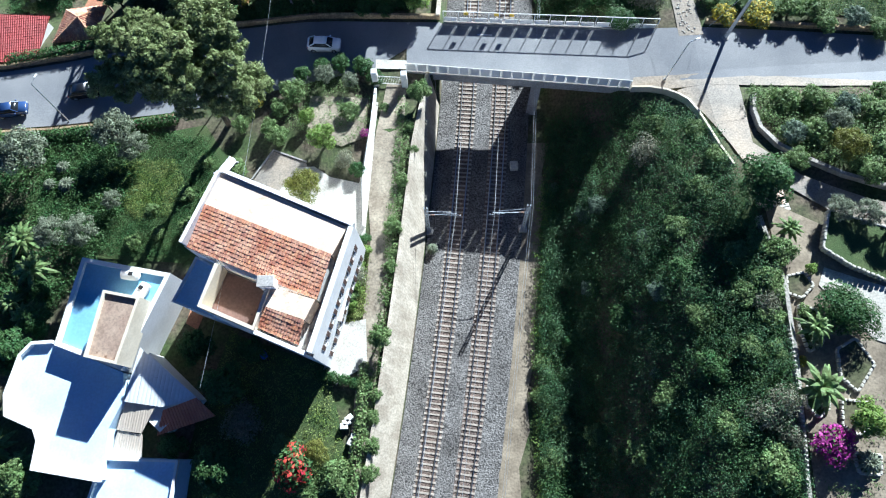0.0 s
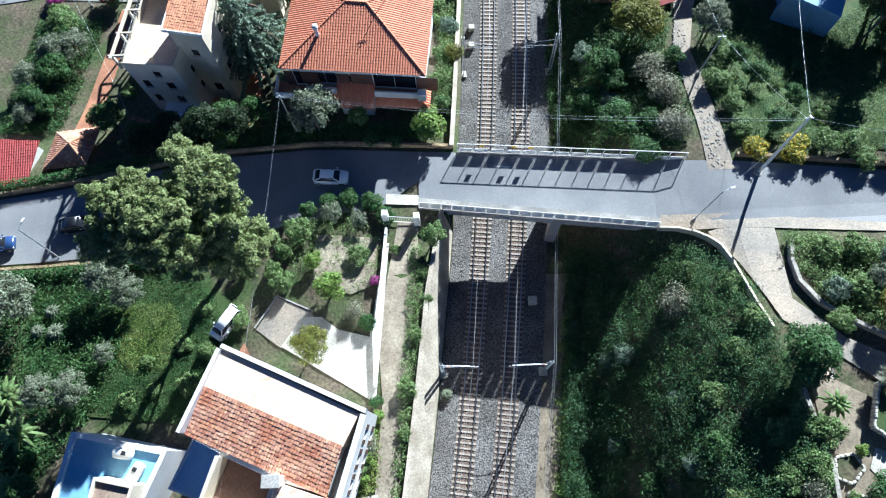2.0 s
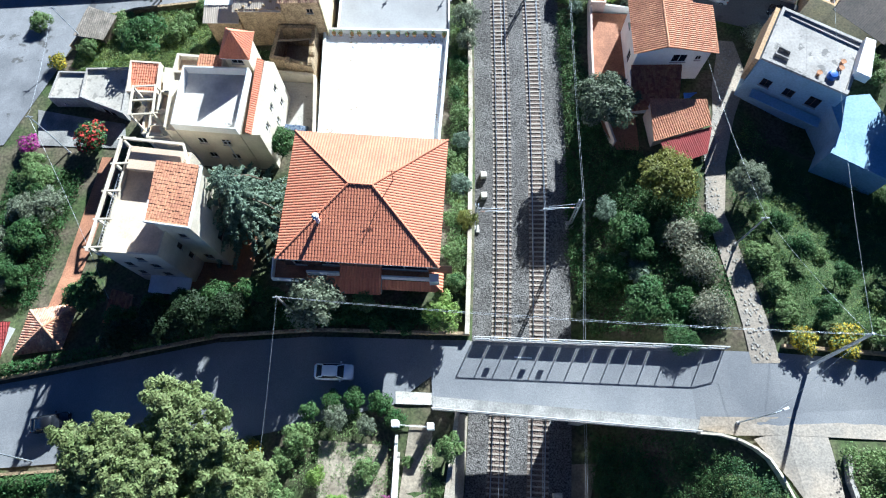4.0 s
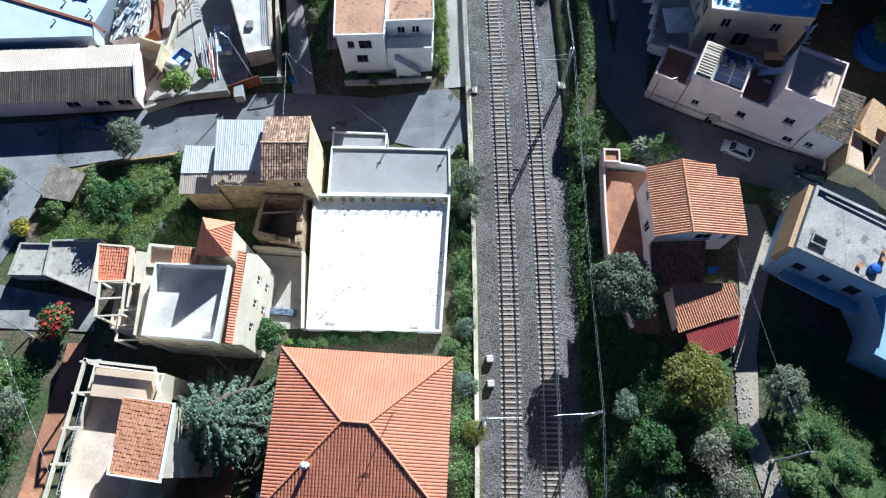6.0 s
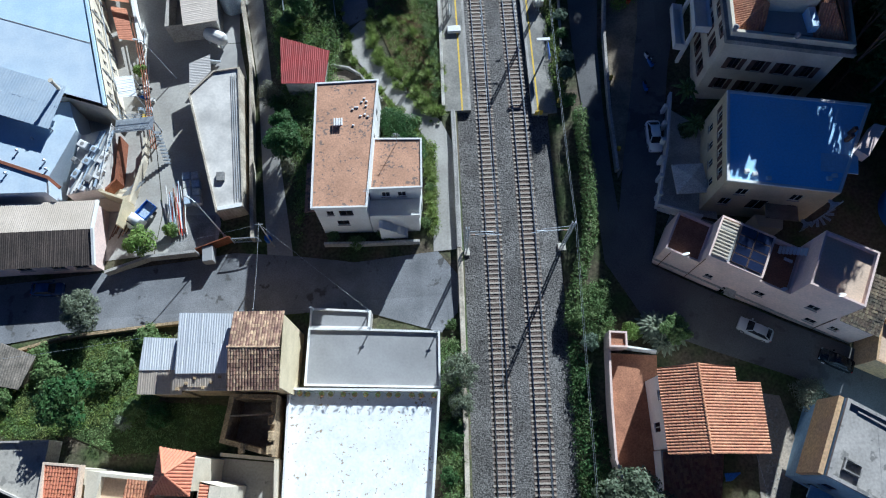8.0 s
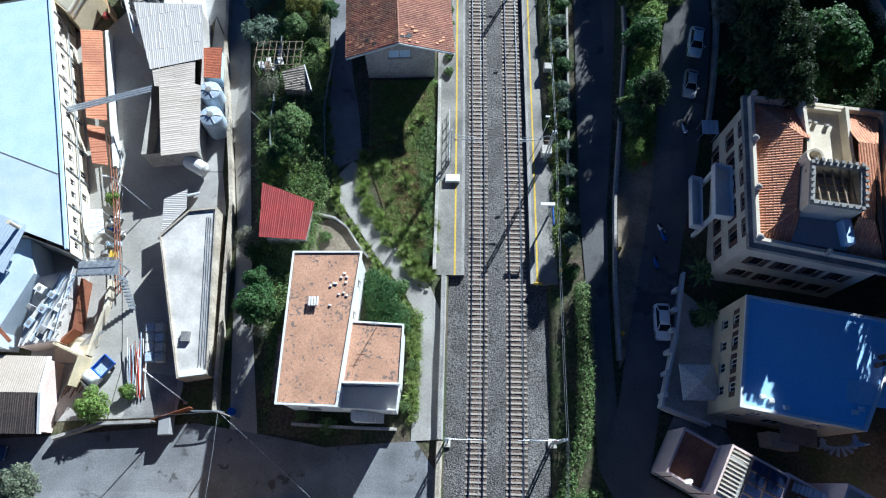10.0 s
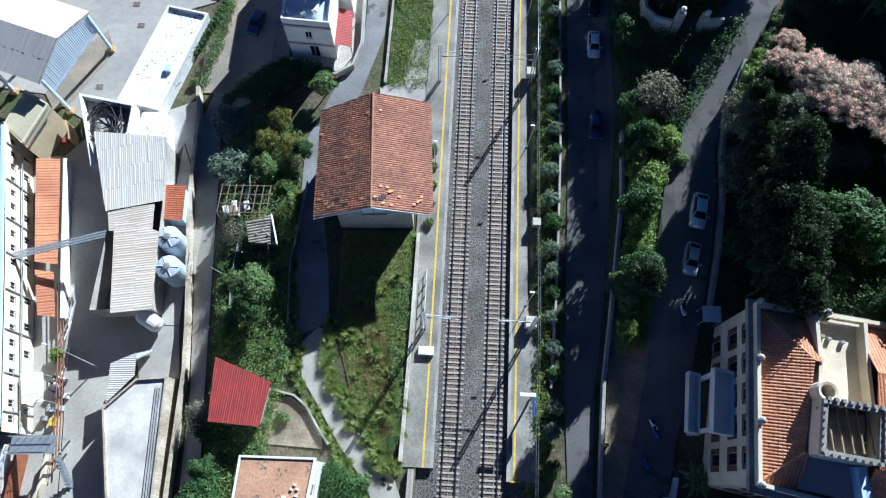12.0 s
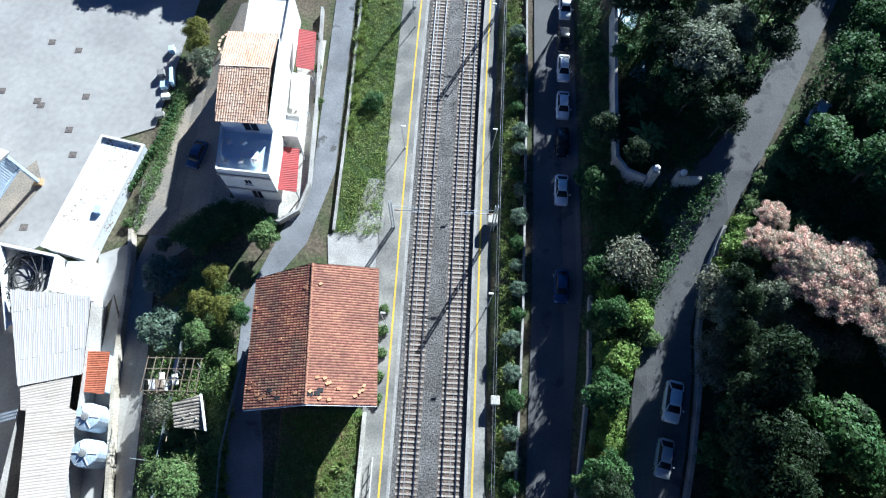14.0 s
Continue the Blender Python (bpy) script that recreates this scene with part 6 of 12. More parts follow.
def apartment_row():
    b = thing("apartment_building", "long faded pink building with stepped roof terraces and solar panels", "building")
    u, v = Vector((20.3, -11.3)).normalized(), Vector((11.3, 20.3)).normalized()
    o = Vector((24.3, 106.1))

    def q(s, t):
        p = o + u * s + v * t
        return (p.x, p.y)

    def seg(s0, s1, t1, z, roof, para, holes, t0=0.0, wall=PINK):
        flat_block(b, [q(s0, t0), q(s1, t0), q(s1, t1), q(s0, t1)], -0.2, z, wall, roof, para, 0.22, {0: holes}, frame_mat=GREYPL)
    win = lambda s, z, w_=0.9, h_=0.9: (s - w_ / 2, s + w_ / 2, z, z + h_, "window")
    seg(0.2, 4.2, 5.0, 5.4, TERRA, 0.5, [])
    seg(4.2, 10.2, 5.2, 7.9, GREYROOF, 0.35, [win(2.0, 2.6), (4.2, 5.2, -0.1, 2.0, "door")])
    seg(10.2, 13.6, 5.6, 7.0, TERRA, 0.8, [win(1.4, 3.6, 1.1, 1.0)])
    seg(13.6, 19.2, 6.4, 11.0, TERRACE, 0.6, [win(0.5, 2.2, 1.1, 1.0), win(3.0, 5.6, 1.2, 1.1), win(4.4, 2.4, 1.2, 1.0)])
    seg(19.2, 23.2, 6.0, 6.6, TERRA, 0.2, [win(1.2, 3.0)])
    part("end_roof", tiled([(*q(19.3, -0.3), 6.5), (*q(23.4, -0.3), 6.5), (*q(23.4, 6.0), 7.4), (*q(19.3, 6.0), 7.4)], (0, 1), TILE_MOSS), TILE_MOSS, b, "mossy dark tile roof")
    part("string_course", strip_wall([q(0.0, -0.06), q(23.2, -0.06)], 0.1, 1.4, 1.7), GREYPL, b)
    for s, z0, z1 in ((1.0, 0, 4.9), (4.3, 0, 7.0), (19.1, 0, 6.2)):
        bm = bmesh.new()
        beam(bm, (*q(s, -0.07), z0), (*q(s, -0.07), z1), 0.1, n=6)
        part("drainpipe", bm, RUST, b)
    part("door_canopy", prism([q(8.6, -0.9), q(9.8, -0.9), q(9.8, 0.0), q(8.6, 0.0)], 2.1, 2.3), GREYPL, b)
    # pergola slats and solar panels
    for i in range(11):
        y = 0.35 + i * 0.42
        part("pergola_slat", prism([q(4.4, y), q(6.2, y), q(6.2, y + 0.16), q(4.4, y + 0.16)], 7.95, 8.06), CREAM, b)
    arr = thing("solar_array", "dark solar panels with thin frames on the roof", "solar panels")
    for i in range(4):
        for j in range(2):
            s0, t0 = 6.5 + j * 1.75, 0.35 + i * 1.15
            pn = part("solar_panel", prism([q(s0, t0), q(s0 + 1.68, t0), q(s0 + 1.68, t0 + 1.08), q(s0, t0 + 1.08)], 7.96, 8.02), SHUTTER, arr)
            part("cell_sheet", prism([q(s0 + 0.05, t0 + 0.05), q(s0 + 1.63, t0 + 0.05), q(s0 + 1.63, t0 + 1.03), q(s0 + 0.05, t0 + 1.03)], 8.022, 8.032), PANEL, pn)
    st = part("stair", boxes((0, 0, 0, 0.9, 0.3, 0.2)), WHITE, b)
    st.matrix_basis = pose(*q(12.2, 3.9), 6.2, 0, 0, -29)
    for i in range(8):
        s_ = part("stair_step", boxes((0.28 * i, 0, 0.25 * i, 0.28 * i + 0.3, 0.9, 0.25 * i + 0.12)), WHITE, b)
        s_.matrix_basis = pose(*q(11.3, 4.3), 6.4, 0, 0, -29)
    for s, t, z in ((2.6, 0.2, 4.95), (16.8, 0.1, 10.45), (13.0, 0.25, 6.3)):
        d = thing("satellite_dish", "white satellite dish on a parapet", "satellite dish", "dishes", at=(*q(s, t), z))
        part("dish_bowl", lathe([(0.04, 0.0), (0.25, 0.05), (0.4, 0.14), (0.42, 0.16)], 12), WHITE, d).matrix_basis = pose(0, 0, 0.5, -55, 0, 20)
        part("dish_arm", boxes((-0.03, -0.03, 0, 0.03, 0.03, 0.5)), GALV, d)
    part("yard_floor", prism([q(0.2, 5.2), q(14.0, 6.6), q(14.0, 9.5), q(0.2, 7.4)], -0.2, 0.4), DARKCONC, b)


def blue_roof_house():
    b = thing("house", "cream house with a glossy blue coated flat roof", "house", "houses east of the railway")
    P = ccw([(31.0, 112.0), (43.0, 109.8), (49.4, 120.6), (33.4, 123.4)])
    f = {0: [(1.2, 2.4, 3.5, 5.2, "window"), (4.4, 6.4, 3.2, 5.6, "door"), (8.6, 9.8, 3.5, 5.2, "window"), (2, 3.2, 6.4, 7.9, "window"), (8, 9.2, 6.4, 7.9, "window")], 3: windows(11.5, 4.0, 4) + windows(11.5, 6.8, 4, kind="shutter")}
    blue = material("strong blue roof coating", (0.4, 0.66, 0.94), (0.46, 0.7, 0.95), 0.35, 4.0, 0.3, 0.02, grain=0.08)
    flat_block(b, P, 0.3, 9.5, YELLOW, blue, 0.25, 0.3, f, cap=WHITE)
    part("hatch", prism([(41.6, 112.6), (45.6, 112.0), (46.2, 114.2), (42.2, 114.8)], 9.2, 9.35), BLUEROOF, b)
    part("corner_wall", prism([(45.6, 114.5), (48.4, 117.6), (49.6, 117.2), (46.6, 113.6)], 9.0, 10.3), PINK, b)
    for x, y in ((45.4, 116.2), (46.0, 117.0)):
        part("chimney_pot", boxes((x - 0.2, y - 0.2, 9.2, x + 0.2, y + 0.2, 10.6)), SHUTTER, b)
    rk = random.Random(5)
    st_ = part("spiral_stair", lathe([(0.08, 0.4), (0.08, 10.0)], 8), GALV, b, "grey spiral stair")
    st_.matrix_basis = pose(42.6, 108.6, 0)
    for i in range(18):
        w_ = part("tread", boxes((0.08, -0.16, 0, 1.0, 0.16, 0.04)), GALV, st_)
        w_.matrix_basis = pose(0, 0, 1.0 + i * 0.5, 0, 0, i * 32)
    part("balcony_awning", prism([(37.0, 110.9), (40.6, 110.2), (40.3, 108.4), (36.7, 109.1)], 5.0, 5.15), WOOD, b)
    for x, y in ((33.4, 113.0), (34.2, 112.6), (35.6, 112.0), (42.2, 111.6), (42.9, 111.9)):
        part("roof_bag", soft_box(x - 0.3, y - 0.25, 9.26, x + 0.3, y + 0.25, 9.6, 0.1, 2), WHITE, b, "white bag lying on the roof")
    part("bay", prism([(36.5, 110.2), (39.7, 109.6), (39.3, 108.2), (36.6, 108.7)], 0.3, 3.4), CREAM, b)
    draped("terrace", [(26.0, 112.6), (33.0, 110.6), (33.6, 123.0), (29.4, 126.6), (28.0, 119)], PALEPAVE, "paved front terrace behind a white wall", "terrace", 0.0, zf=lambda x, y: 1.3)
    solo("wall_terrace", strip_wall([(30.2, 128.2), (28.3, 120.0), (26.0, 112.8), (31.0, 110.9)], 0.3, -0.2, 2.1), WHITE, "white rendered garden wall with piers", "wall", kind="structure")
    for i in range(6):
        x, y = 26.3 + i * 0.55, 114.0 + i * 2.4
        solo("wall_pier", soft_box(x - 0.25, y - 0.25, 0, x + 0.25, y + 0.25, 2.6, 0.04, 1), WHITE, "square white wall pier", "pier", "wall piers")
    c = thing("parasol", "square cream canvas parasol on a pole", "parasol", at=(29.7, 115.2, 1.3))
    bm = bmesh.new()
    p4 = [bm.verts.new((x, y, 2.3)) for x, y in ((-1.9, -1.9), (1.9, -1.9), (1.9, 1.9), (-1.9, 1.9))]
    ap = bm.verts.new((0, 0, 3.0))
    lo = [bm.verts.new((v.co.x, v.co.y, 2.1)) for v in p4]
    for i in range(4):
        bm.faces.new((p4[i], p4[(i + 1) % 4], ap)), bm.faces.new((lo[i], lo[(i + 1) % 4], p4[(i + 1) % 4], p4[i]))
    part("canopy", bm, CLOTH, c)
    part("pole", lathe([(0.05, 0), (0.05, 2.9)], 8), GALV, c)
    part("base", soft_box(-0.4, -0.4, 0, 0.4, 0.4, 0.12, 0.03), CONCRETE, c)


def belvedere_villa():
    b = thing("villa", "grand pale villa with tiled hip roof, shutters and crenellated tower", "villa")
    P = ccw([(32.8, 127.6), (45.6, 125.0), (48.6, 142.2), (34.7, 144.0)])
    L = dist(P[3], P[0])
    f = {3: windows(L, 4.2, 5, 1.1, 2.0, "shutter") + windows(L, 8.2, 5, 1.1, 2.0, "shutter") + windows(L, 11.4, 5, 1.0, 1.4, "shutter"), 0: windows(13, 4.2, 4, 1.1, 2.0, "shutter") + windows(13, 8.2, 4, 1.1, 2.0, "shutter")}
    walls(b, P, 1.5, 13.6, CREAM, f, SHUTTER)
    part("cornice", ring_wall([(32.2, 127.0), (46.0, 124.2), (49.2, 142.6), (34.2, 144.6)], 1.2, 13.3, 13.9), DARKCONC, b)
    part("parapet", ring_wall([(32.7, 127.5), (45.7, 124.9), (48.7, 142.3), (34.6, 144.1)], 0.35, 13.9, 14.7), CREAM, b)
    for x, y in ((32.8, 127.6), (33.5, 133), (34.1, 138.6), (34.8, 144), (41, 143.2), (39.3, 126.2)):
        part("finial", lathe([(0.3, 14.7), (0.34, 14.9), (0.2, 15.0), (0.34, 15.3), (0.1, 15.6)], 8), CONCRETE, b).matrix_basis = pose(x, y, 0)
    for c in ([(33.2, 127.9, 13.95), (35.3, 143.3, 13.95), (38.7, 138.4, 15.7), (36.6, 130.4, 15.7)], [(35.3, 143.3, 13.95), (39.7, 142.7, 13.95), (39.4, 138.3, 15.7), (38.7, 138.4, 15.7)], [(33.2, 127.9, 13.95), (36.2, 127.3, 13.95), (37.0, 130.4, 15.7), (36.6, 130.4, 15.7)],
              [(43.9, 142.2, 13.95), (48.1, 141.6, 13.95), (45.4, 137.2, 16.5), (43.6, 137.4, 16.5)], [(48.1, 141.6, 13.95), (45.3, 125.6, 13.95), (43.4, 129.0, 16.5), (45.4, 137.2, 16.5)], [(45.3, 125.6, 13.95), (41.4, 126.4, 13.95), (41.9, 129.3, 16.5), (43.4, 129.0, 16.5)],
              [(43.6, 137.4, 16.5), (45.4, 137.2, 16.5), (43.4, 129.0, 16.5), (42.2, 129.2, 16.5)]):
        part("roof_slope", tiled(c, (0, 1), TILE_PALE, pitch=0.3, rise=0.07), TILE_PALE, b)
    cap_row((35.3, 143.3, 14.0), (38.7, 138.4, 15.75), TILE_PALE, b)
    cap_row((33.2, 127.9, 14.0), (36.6, 130.4, 15.75), TILE_PALE, b)
    cap_row((48.1, 141.6, 14.0), (45.4, 137.2, 16.55), TILE_PALE, b)
    part("roof_court", prism([(39.6, 142.8), (44.0, 142.2), (43.4, 134.2), (38.6, 134.6)], 13.6, 14.3), CREAM, b, "cream roof court beside the tower")
    for q in ([(39.6, 142.8), (39.3, 138.3), (38.6, 134.8)], [(44.0, 142.2), (43.5, 137.4), (43.3, 134.2)]):
        part("court_wall", strip_wall(q, 0.35, 13.9, 15.6), CREAM, b)
    part("court_wall", strip_wall([(39.6, 142.6), (43.9, 142.05)], 0.25, 14.3, 15.0), CREAM, b)
    for x, y in ((40.4, 141.0), (41.0, 140.8), (42.2, 140.5)):
        part("roof_vent", soft_box(x - 0.2, y - 0.15, 14.3, x + 0.2, y + 0.15, 14.7, 0.04, 1), CONCRETE, b)
    part("south_roof", prism([(36.2, 127.4), (41.4, 126.5), (42.0, 129.6), (37.0, 130.5)], 13.6, 14.5), GREYROOF, b, "grey flat roof below the tower")
    T = ccw([(36.8, 130.2), (41.9, 129.5), (42.9, 134.1), (37.8, 134.8)])
    walls(b, T, 13.6, 17.3, CREAM)
    part("tower_floor", prism(inset(T, 0.35), 15.2, 15.5), DARKCONC, b)
    for i in range(5):
        part("lattice_bar", boxes((37.9, 130.6 + i * 0.75, 15.9, 42.0, 130.72 + i * 0.75, 16.0)), WOOD, b)
    para = part("tower_parapet", ring_wall(T, 0.4, 17.3, 17.7), DARKCONC, b, "grey stone parapet")
    for i in range(4):
        a, c = Vector(T[i]), Vector(T[(i + 1) % 4])
        n = int((c - a).length / 0.6)
        for k in range(n):
            p = a.lerp(c, (k + 0.5) / n)
            part("merlon", boxes((p.x - 0.16, p.y - 0.16, 17.7, p.x + 0.16, p.y + 0.16, 18.0)), DARKCONC, para)
    for i in range(6):
        x = 37.6 + i * 0.85
        part("tower_joist", boxes((x, 130.4, 16.6, x + 0.12, 134.2, 16.75)), WOOD, b)
    arch = part("stair_turret", lathe([(0.95, 14.3), (0.95, 17.0), (0.85, 17.15), (0.62, 17.1), (0.6, 15.2)], 16), CREAM, b)
    arch.matrix_basis = pose(38.6, 135.5, 0)
    part("stair_head", boxes((40.9, 126.9, 14.4, 41.7, 129.4, 15.7)), BLUEROOF, b)
    bal = part("balcony", prism([(31.3, 132.3), (33.3, 132.0), (34.1, 138.2), (32.1, 138.6)], 8.6, 8.9), WHITE, b)
    part("balustrade", ring_wall([(31.3, 132.3), (33.3, 132.0), (34.1, 138.2), (32.1, 138.6)], 0.2, 8.9, 9.7), WHITE, bal)
    part("porch_column", boxes((31.5, 132.5, 1.5, 31.9, 132.9, 8.6)), WHITE, bal)
    part("porch_column", boxes((32.2, 137.9, 1.5, 32.6, 138.3, 8.6)), WHITE, bal)
    bal = part("balcony", prism([(30.2, 132.6), (31.4, 132.3), (32.1, 138.5), (30.9, 138.8)], 5.0, 5.3), WHITE, b)
    part("balustrade", ring_wall([(30.2, 132.6), (31.4, 132.3), (32.1, 138.5), (30.9, 138.8)], 0.18, 5.3, 6.1), WHITE, bal)
    aw = thing("canopy", "small pale blue striped sheet canopy beside the villa", "canopy", at=(33.6, 144.8, 0))
    part("sheet", corrugated([(-1.0, -0.8, 6.6), (1.0, -0.8, 6.6), (1.0, 0.9, 6.9), (-1.0, 0.9, 6.9)], (0, 1), CORR_BLUE, pitch=0.3), CORR_BLUE, aw)
    for x, y in ((-0.9, -0.7), (0.9, -0.7), (-0.9, 0.8), (0.9, 0.8)):
        part("post", boxes((x - 0.04, y - 0.04, 4.0, x + 0.04, y + 0.04, 6.65)), GALV, aw)


def terracotta_roof_house():
    b = thing("house", "white house with mossy terracotta flat roofs and a lower annex", "house")
    M = ccw([(-14.5, 112.2), (-8.7, 112.0), (-7.1, 128.0), (-14.1, 127.9)])
    f = {0: [(1.2, 2.0, 5.2, 6.4, "window"), (2.6, 4.2, 4.9, 6.5, "door"), (2.0, 3.4, 2.2, 3.6, "window")], 1: windows(16, 4.6, 4), 3: windows(16, 4.6, 4, kind="shutter")}
    walls(b, M, -0.3, 7.7, WHITE, f, SHUTTER)
    part("roof", prism(M, 7.7, 7.85), ROOFBROWN, b, "mossy terracotta roof paving")
    part("roof_edge", ring_wall([(-14.75, 111.95), (-8.5, 111.75), (-6.85, 128.25), (-14.35, 128.15)], 0.2, 7.55, 7.98), WHITE, b)
    A = ccw([(-8.4, 114.4), (-2.5, 114.3), (-2.3, 120.2), (-7.8, 120.5)])
    walls(b, A, -0.2, 7.1, WHITE, {0: windows(5.5, 4.6, 2)})
    part("annex_roof", prism(A, 7.1, 7.22), ROOFBROWN, b, "pinkish terracotta roof paving")
    part("roof_edge", ring_wall([(-8.3, 114.2), (-2.3, 114.1), (-2.1, 120.4), (-7.7, 120.7)], 0.2, 6.95, 7.35), WHITE, b)
    part("lower_terrace", prism([(-8.6, 112.0), (-2.9, 111.8), (-2.6, 114.25), (-8.5, 114.3)], -0.4, 4.0), WHITE, b)
    part("terrace_wall", strip_wall([(-8.5, 112.05), (-2.8, 111.85), (-2.55, 114.2)], 0.18, 4.0, 4.9), WHITE, b)
    for i in range(8):
        part("stair_step", boxes((-7.6 + i * 0.4, 110.8, 0.2, -7.2 + i * 0.4, 111.8, 3.9 - i * 0.42)), WHITE, b)
    part("chimney", soft_box(-12.0, 122.2, 7.8, -11.3, 122.8, 8.2, 0.06), WHITE, b)
    for k in range(4):
        part("chimney_cap", soft_box(-12.15 + 0.28 * k, 122.0, 8.2, -11.95 + 0.28 * k, 123.0, 8.32, 0.03, 1), WHITE, b)
    rk = random.Random(12)
    for i in range(11):
        x, y = -8.2 - rk.uniform(0, 2.6), 121.5 + rk.uniform(0, 4.6)
        part("roof_stone", soft_box(x - 0.14, y - 0.1, 7.855, x + 0.14, y + 0.1, 8.0, 0.04, 1), WHITE, b)
    for x, y, z in ((-5.0, 120.0, 7.2), (-8.3, 113.0, 7.8)):
        bm = bmesh.new()
        beam(bm, (x, y, z), (x, y, z + 2.2), 0.05)
        for k in range(3):
            beam(bm, (x - 0.5 + 0.1 * k, y, z + 1.5 + 0.3 * k), (x + 0.5 - 0.1 * k, y, z + 1.5 + 0.3 * k), 0.03)
        part("aerial", bm, GALV, b)
    part("side_roof", corrugated([(-16.4, 113.6, 3.0), (-14.6, 113.5, 3.4), (-14.4, 120.0, 3.4), (-16.2, 120.1, 3.0)], (0, 3), BROWNROOF), BROWNROOF, b)
    s = thing("shed", "garden shed with red corrugated roof", "shed")
    walls(s, [(-19.2, 131.9), (-14.4, 131.6), (-13.9, 135.5), (-19.4, 137.6)], 0, 3.2, CONCRETE)
    part("roof", corrugated([(-19.6, 131.5, 3.3), (-14.1, 131.2, 3.3), (-13.4, 135.9, 3.5), (-19.8, 138.3, 3.8)], (0, 1), CORR_RED), CORR_RED, s)


def station():
    b = thing("station_building", "old goods shed with weathered red clay tile roof and missing tiles", "building")
    P = ccw([(-8.2, 155.4), (0.6, 155.9), (0.1, 169.2), (-9.0, 168.4)])
    walls(b, P, -0.3, 6.6, GREYPL, {0: [(2.9, 5.8, 4.6, 6.2, "window")]}, WOOD, BLUEROOF)
    W0, W1, E0, E1, R0, R1 = (-10.4, 154.0, 6.6), (-11.1, 168.0, 6.6), (3.1, 155.1, 6.5), (2.1, 169.9, 6.5), (-3.7, 154.6, 9.0), (-4.7, 169.3, 9.0)
    # the west slope takes the darker, more uneven of the two tile colours
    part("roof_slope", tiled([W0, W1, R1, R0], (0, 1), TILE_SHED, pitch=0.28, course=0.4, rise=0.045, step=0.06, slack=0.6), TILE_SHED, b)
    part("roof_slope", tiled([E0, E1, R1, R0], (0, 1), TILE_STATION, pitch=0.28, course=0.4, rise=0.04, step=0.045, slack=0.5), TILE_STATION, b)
    cap_row(R0, R1, TILE_STATION, b)
    v = [(-8.2, 155.4, 6.6), (0.6, 155.9, 6.6), (-3.8, 155.6, 8.6)]
    part("gable", mesh_data("gable", v + [(x, y + 0.3, z) for x, y, z in v], [(0, 1, 2), (5, 4, 3), (0, 2, 5, 3), (2, 1, 4, 5)], GREYPL), GREYPL, b)
    for a, c in ((W0, R0), (R0, E0)):
        part("barge_board", strip_wall([(a[0], a[1] - 0.05), (c[0], c[1] - 0.05)], 0.12, [a[2] - 0.22, c[2] - 0.22], [a[2] + 0.05, c[2] + 0.05]), WHITE, b)
    rnd = random.Random(9)
    for i in range(26):
        u_, w_ = rnd.choice((rnd.uniform(0.02, 0.2), rnd.uniform(0.0, 0.95))), rnd.uniform(0.03, 0.95)
        side = (W0, W1) if i % 2 else (E0, E1)
        a = Vector(side[0]).lerp(Vector(side[1]), u_)
        r = Vector(R0).lerp(Vector(R1), u_)
        p = a.lerp(r, w_)
        t_ = part("slipped_tile", boxes((-0.2, -0.14, 0, 0.2, 0.14, 0.05)), TILE_PALE, b)
        t_.matrix_basis = pose(p.x, p.y, p.z + 0.13, 0, -20 if i % 2 else 20, rnd.uniform(0, 90))
    # thin black slabs on the tiles imitate the shade inside holes; nothing is cut
    for f, w_, a_ in ((0.07, 0.94, 0), (0.075, 0.84, 0), (0.095, 0.8, 0), (0.06, 0.55, 1), (0.12, 0.42, 1)):
        side = (W0, W1) if a_ else (E0, E1)
        p = Vector(side[0]).lerp(Vector(side[1]), f).lerp(Vector(R0).lerp(Vector(R1), f), w_)
        g_ = part("roof_gap", soft_box(-0.3, -0.22, 0, 0.3, 0.22, 0.03, 0.012, 1), BLACK, b, "black slab painted as the shade inside a gap of missing tiles")
        g_.matrix_basis = pose(p.x, p.y, p.z + 0.12, 0, -19.5 if a_ else 19.5, 0)


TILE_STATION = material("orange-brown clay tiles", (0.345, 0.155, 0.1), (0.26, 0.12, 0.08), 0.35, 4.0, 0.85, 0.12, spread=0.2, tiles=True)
TILE_SHED = material("dark brown-red clay tiles", (0.27, 0.105, 0.065), (0.15, 0.078, 0.055), 0.4, 4.0, 0.88, 0.15, spread=0.42, tiles=True)


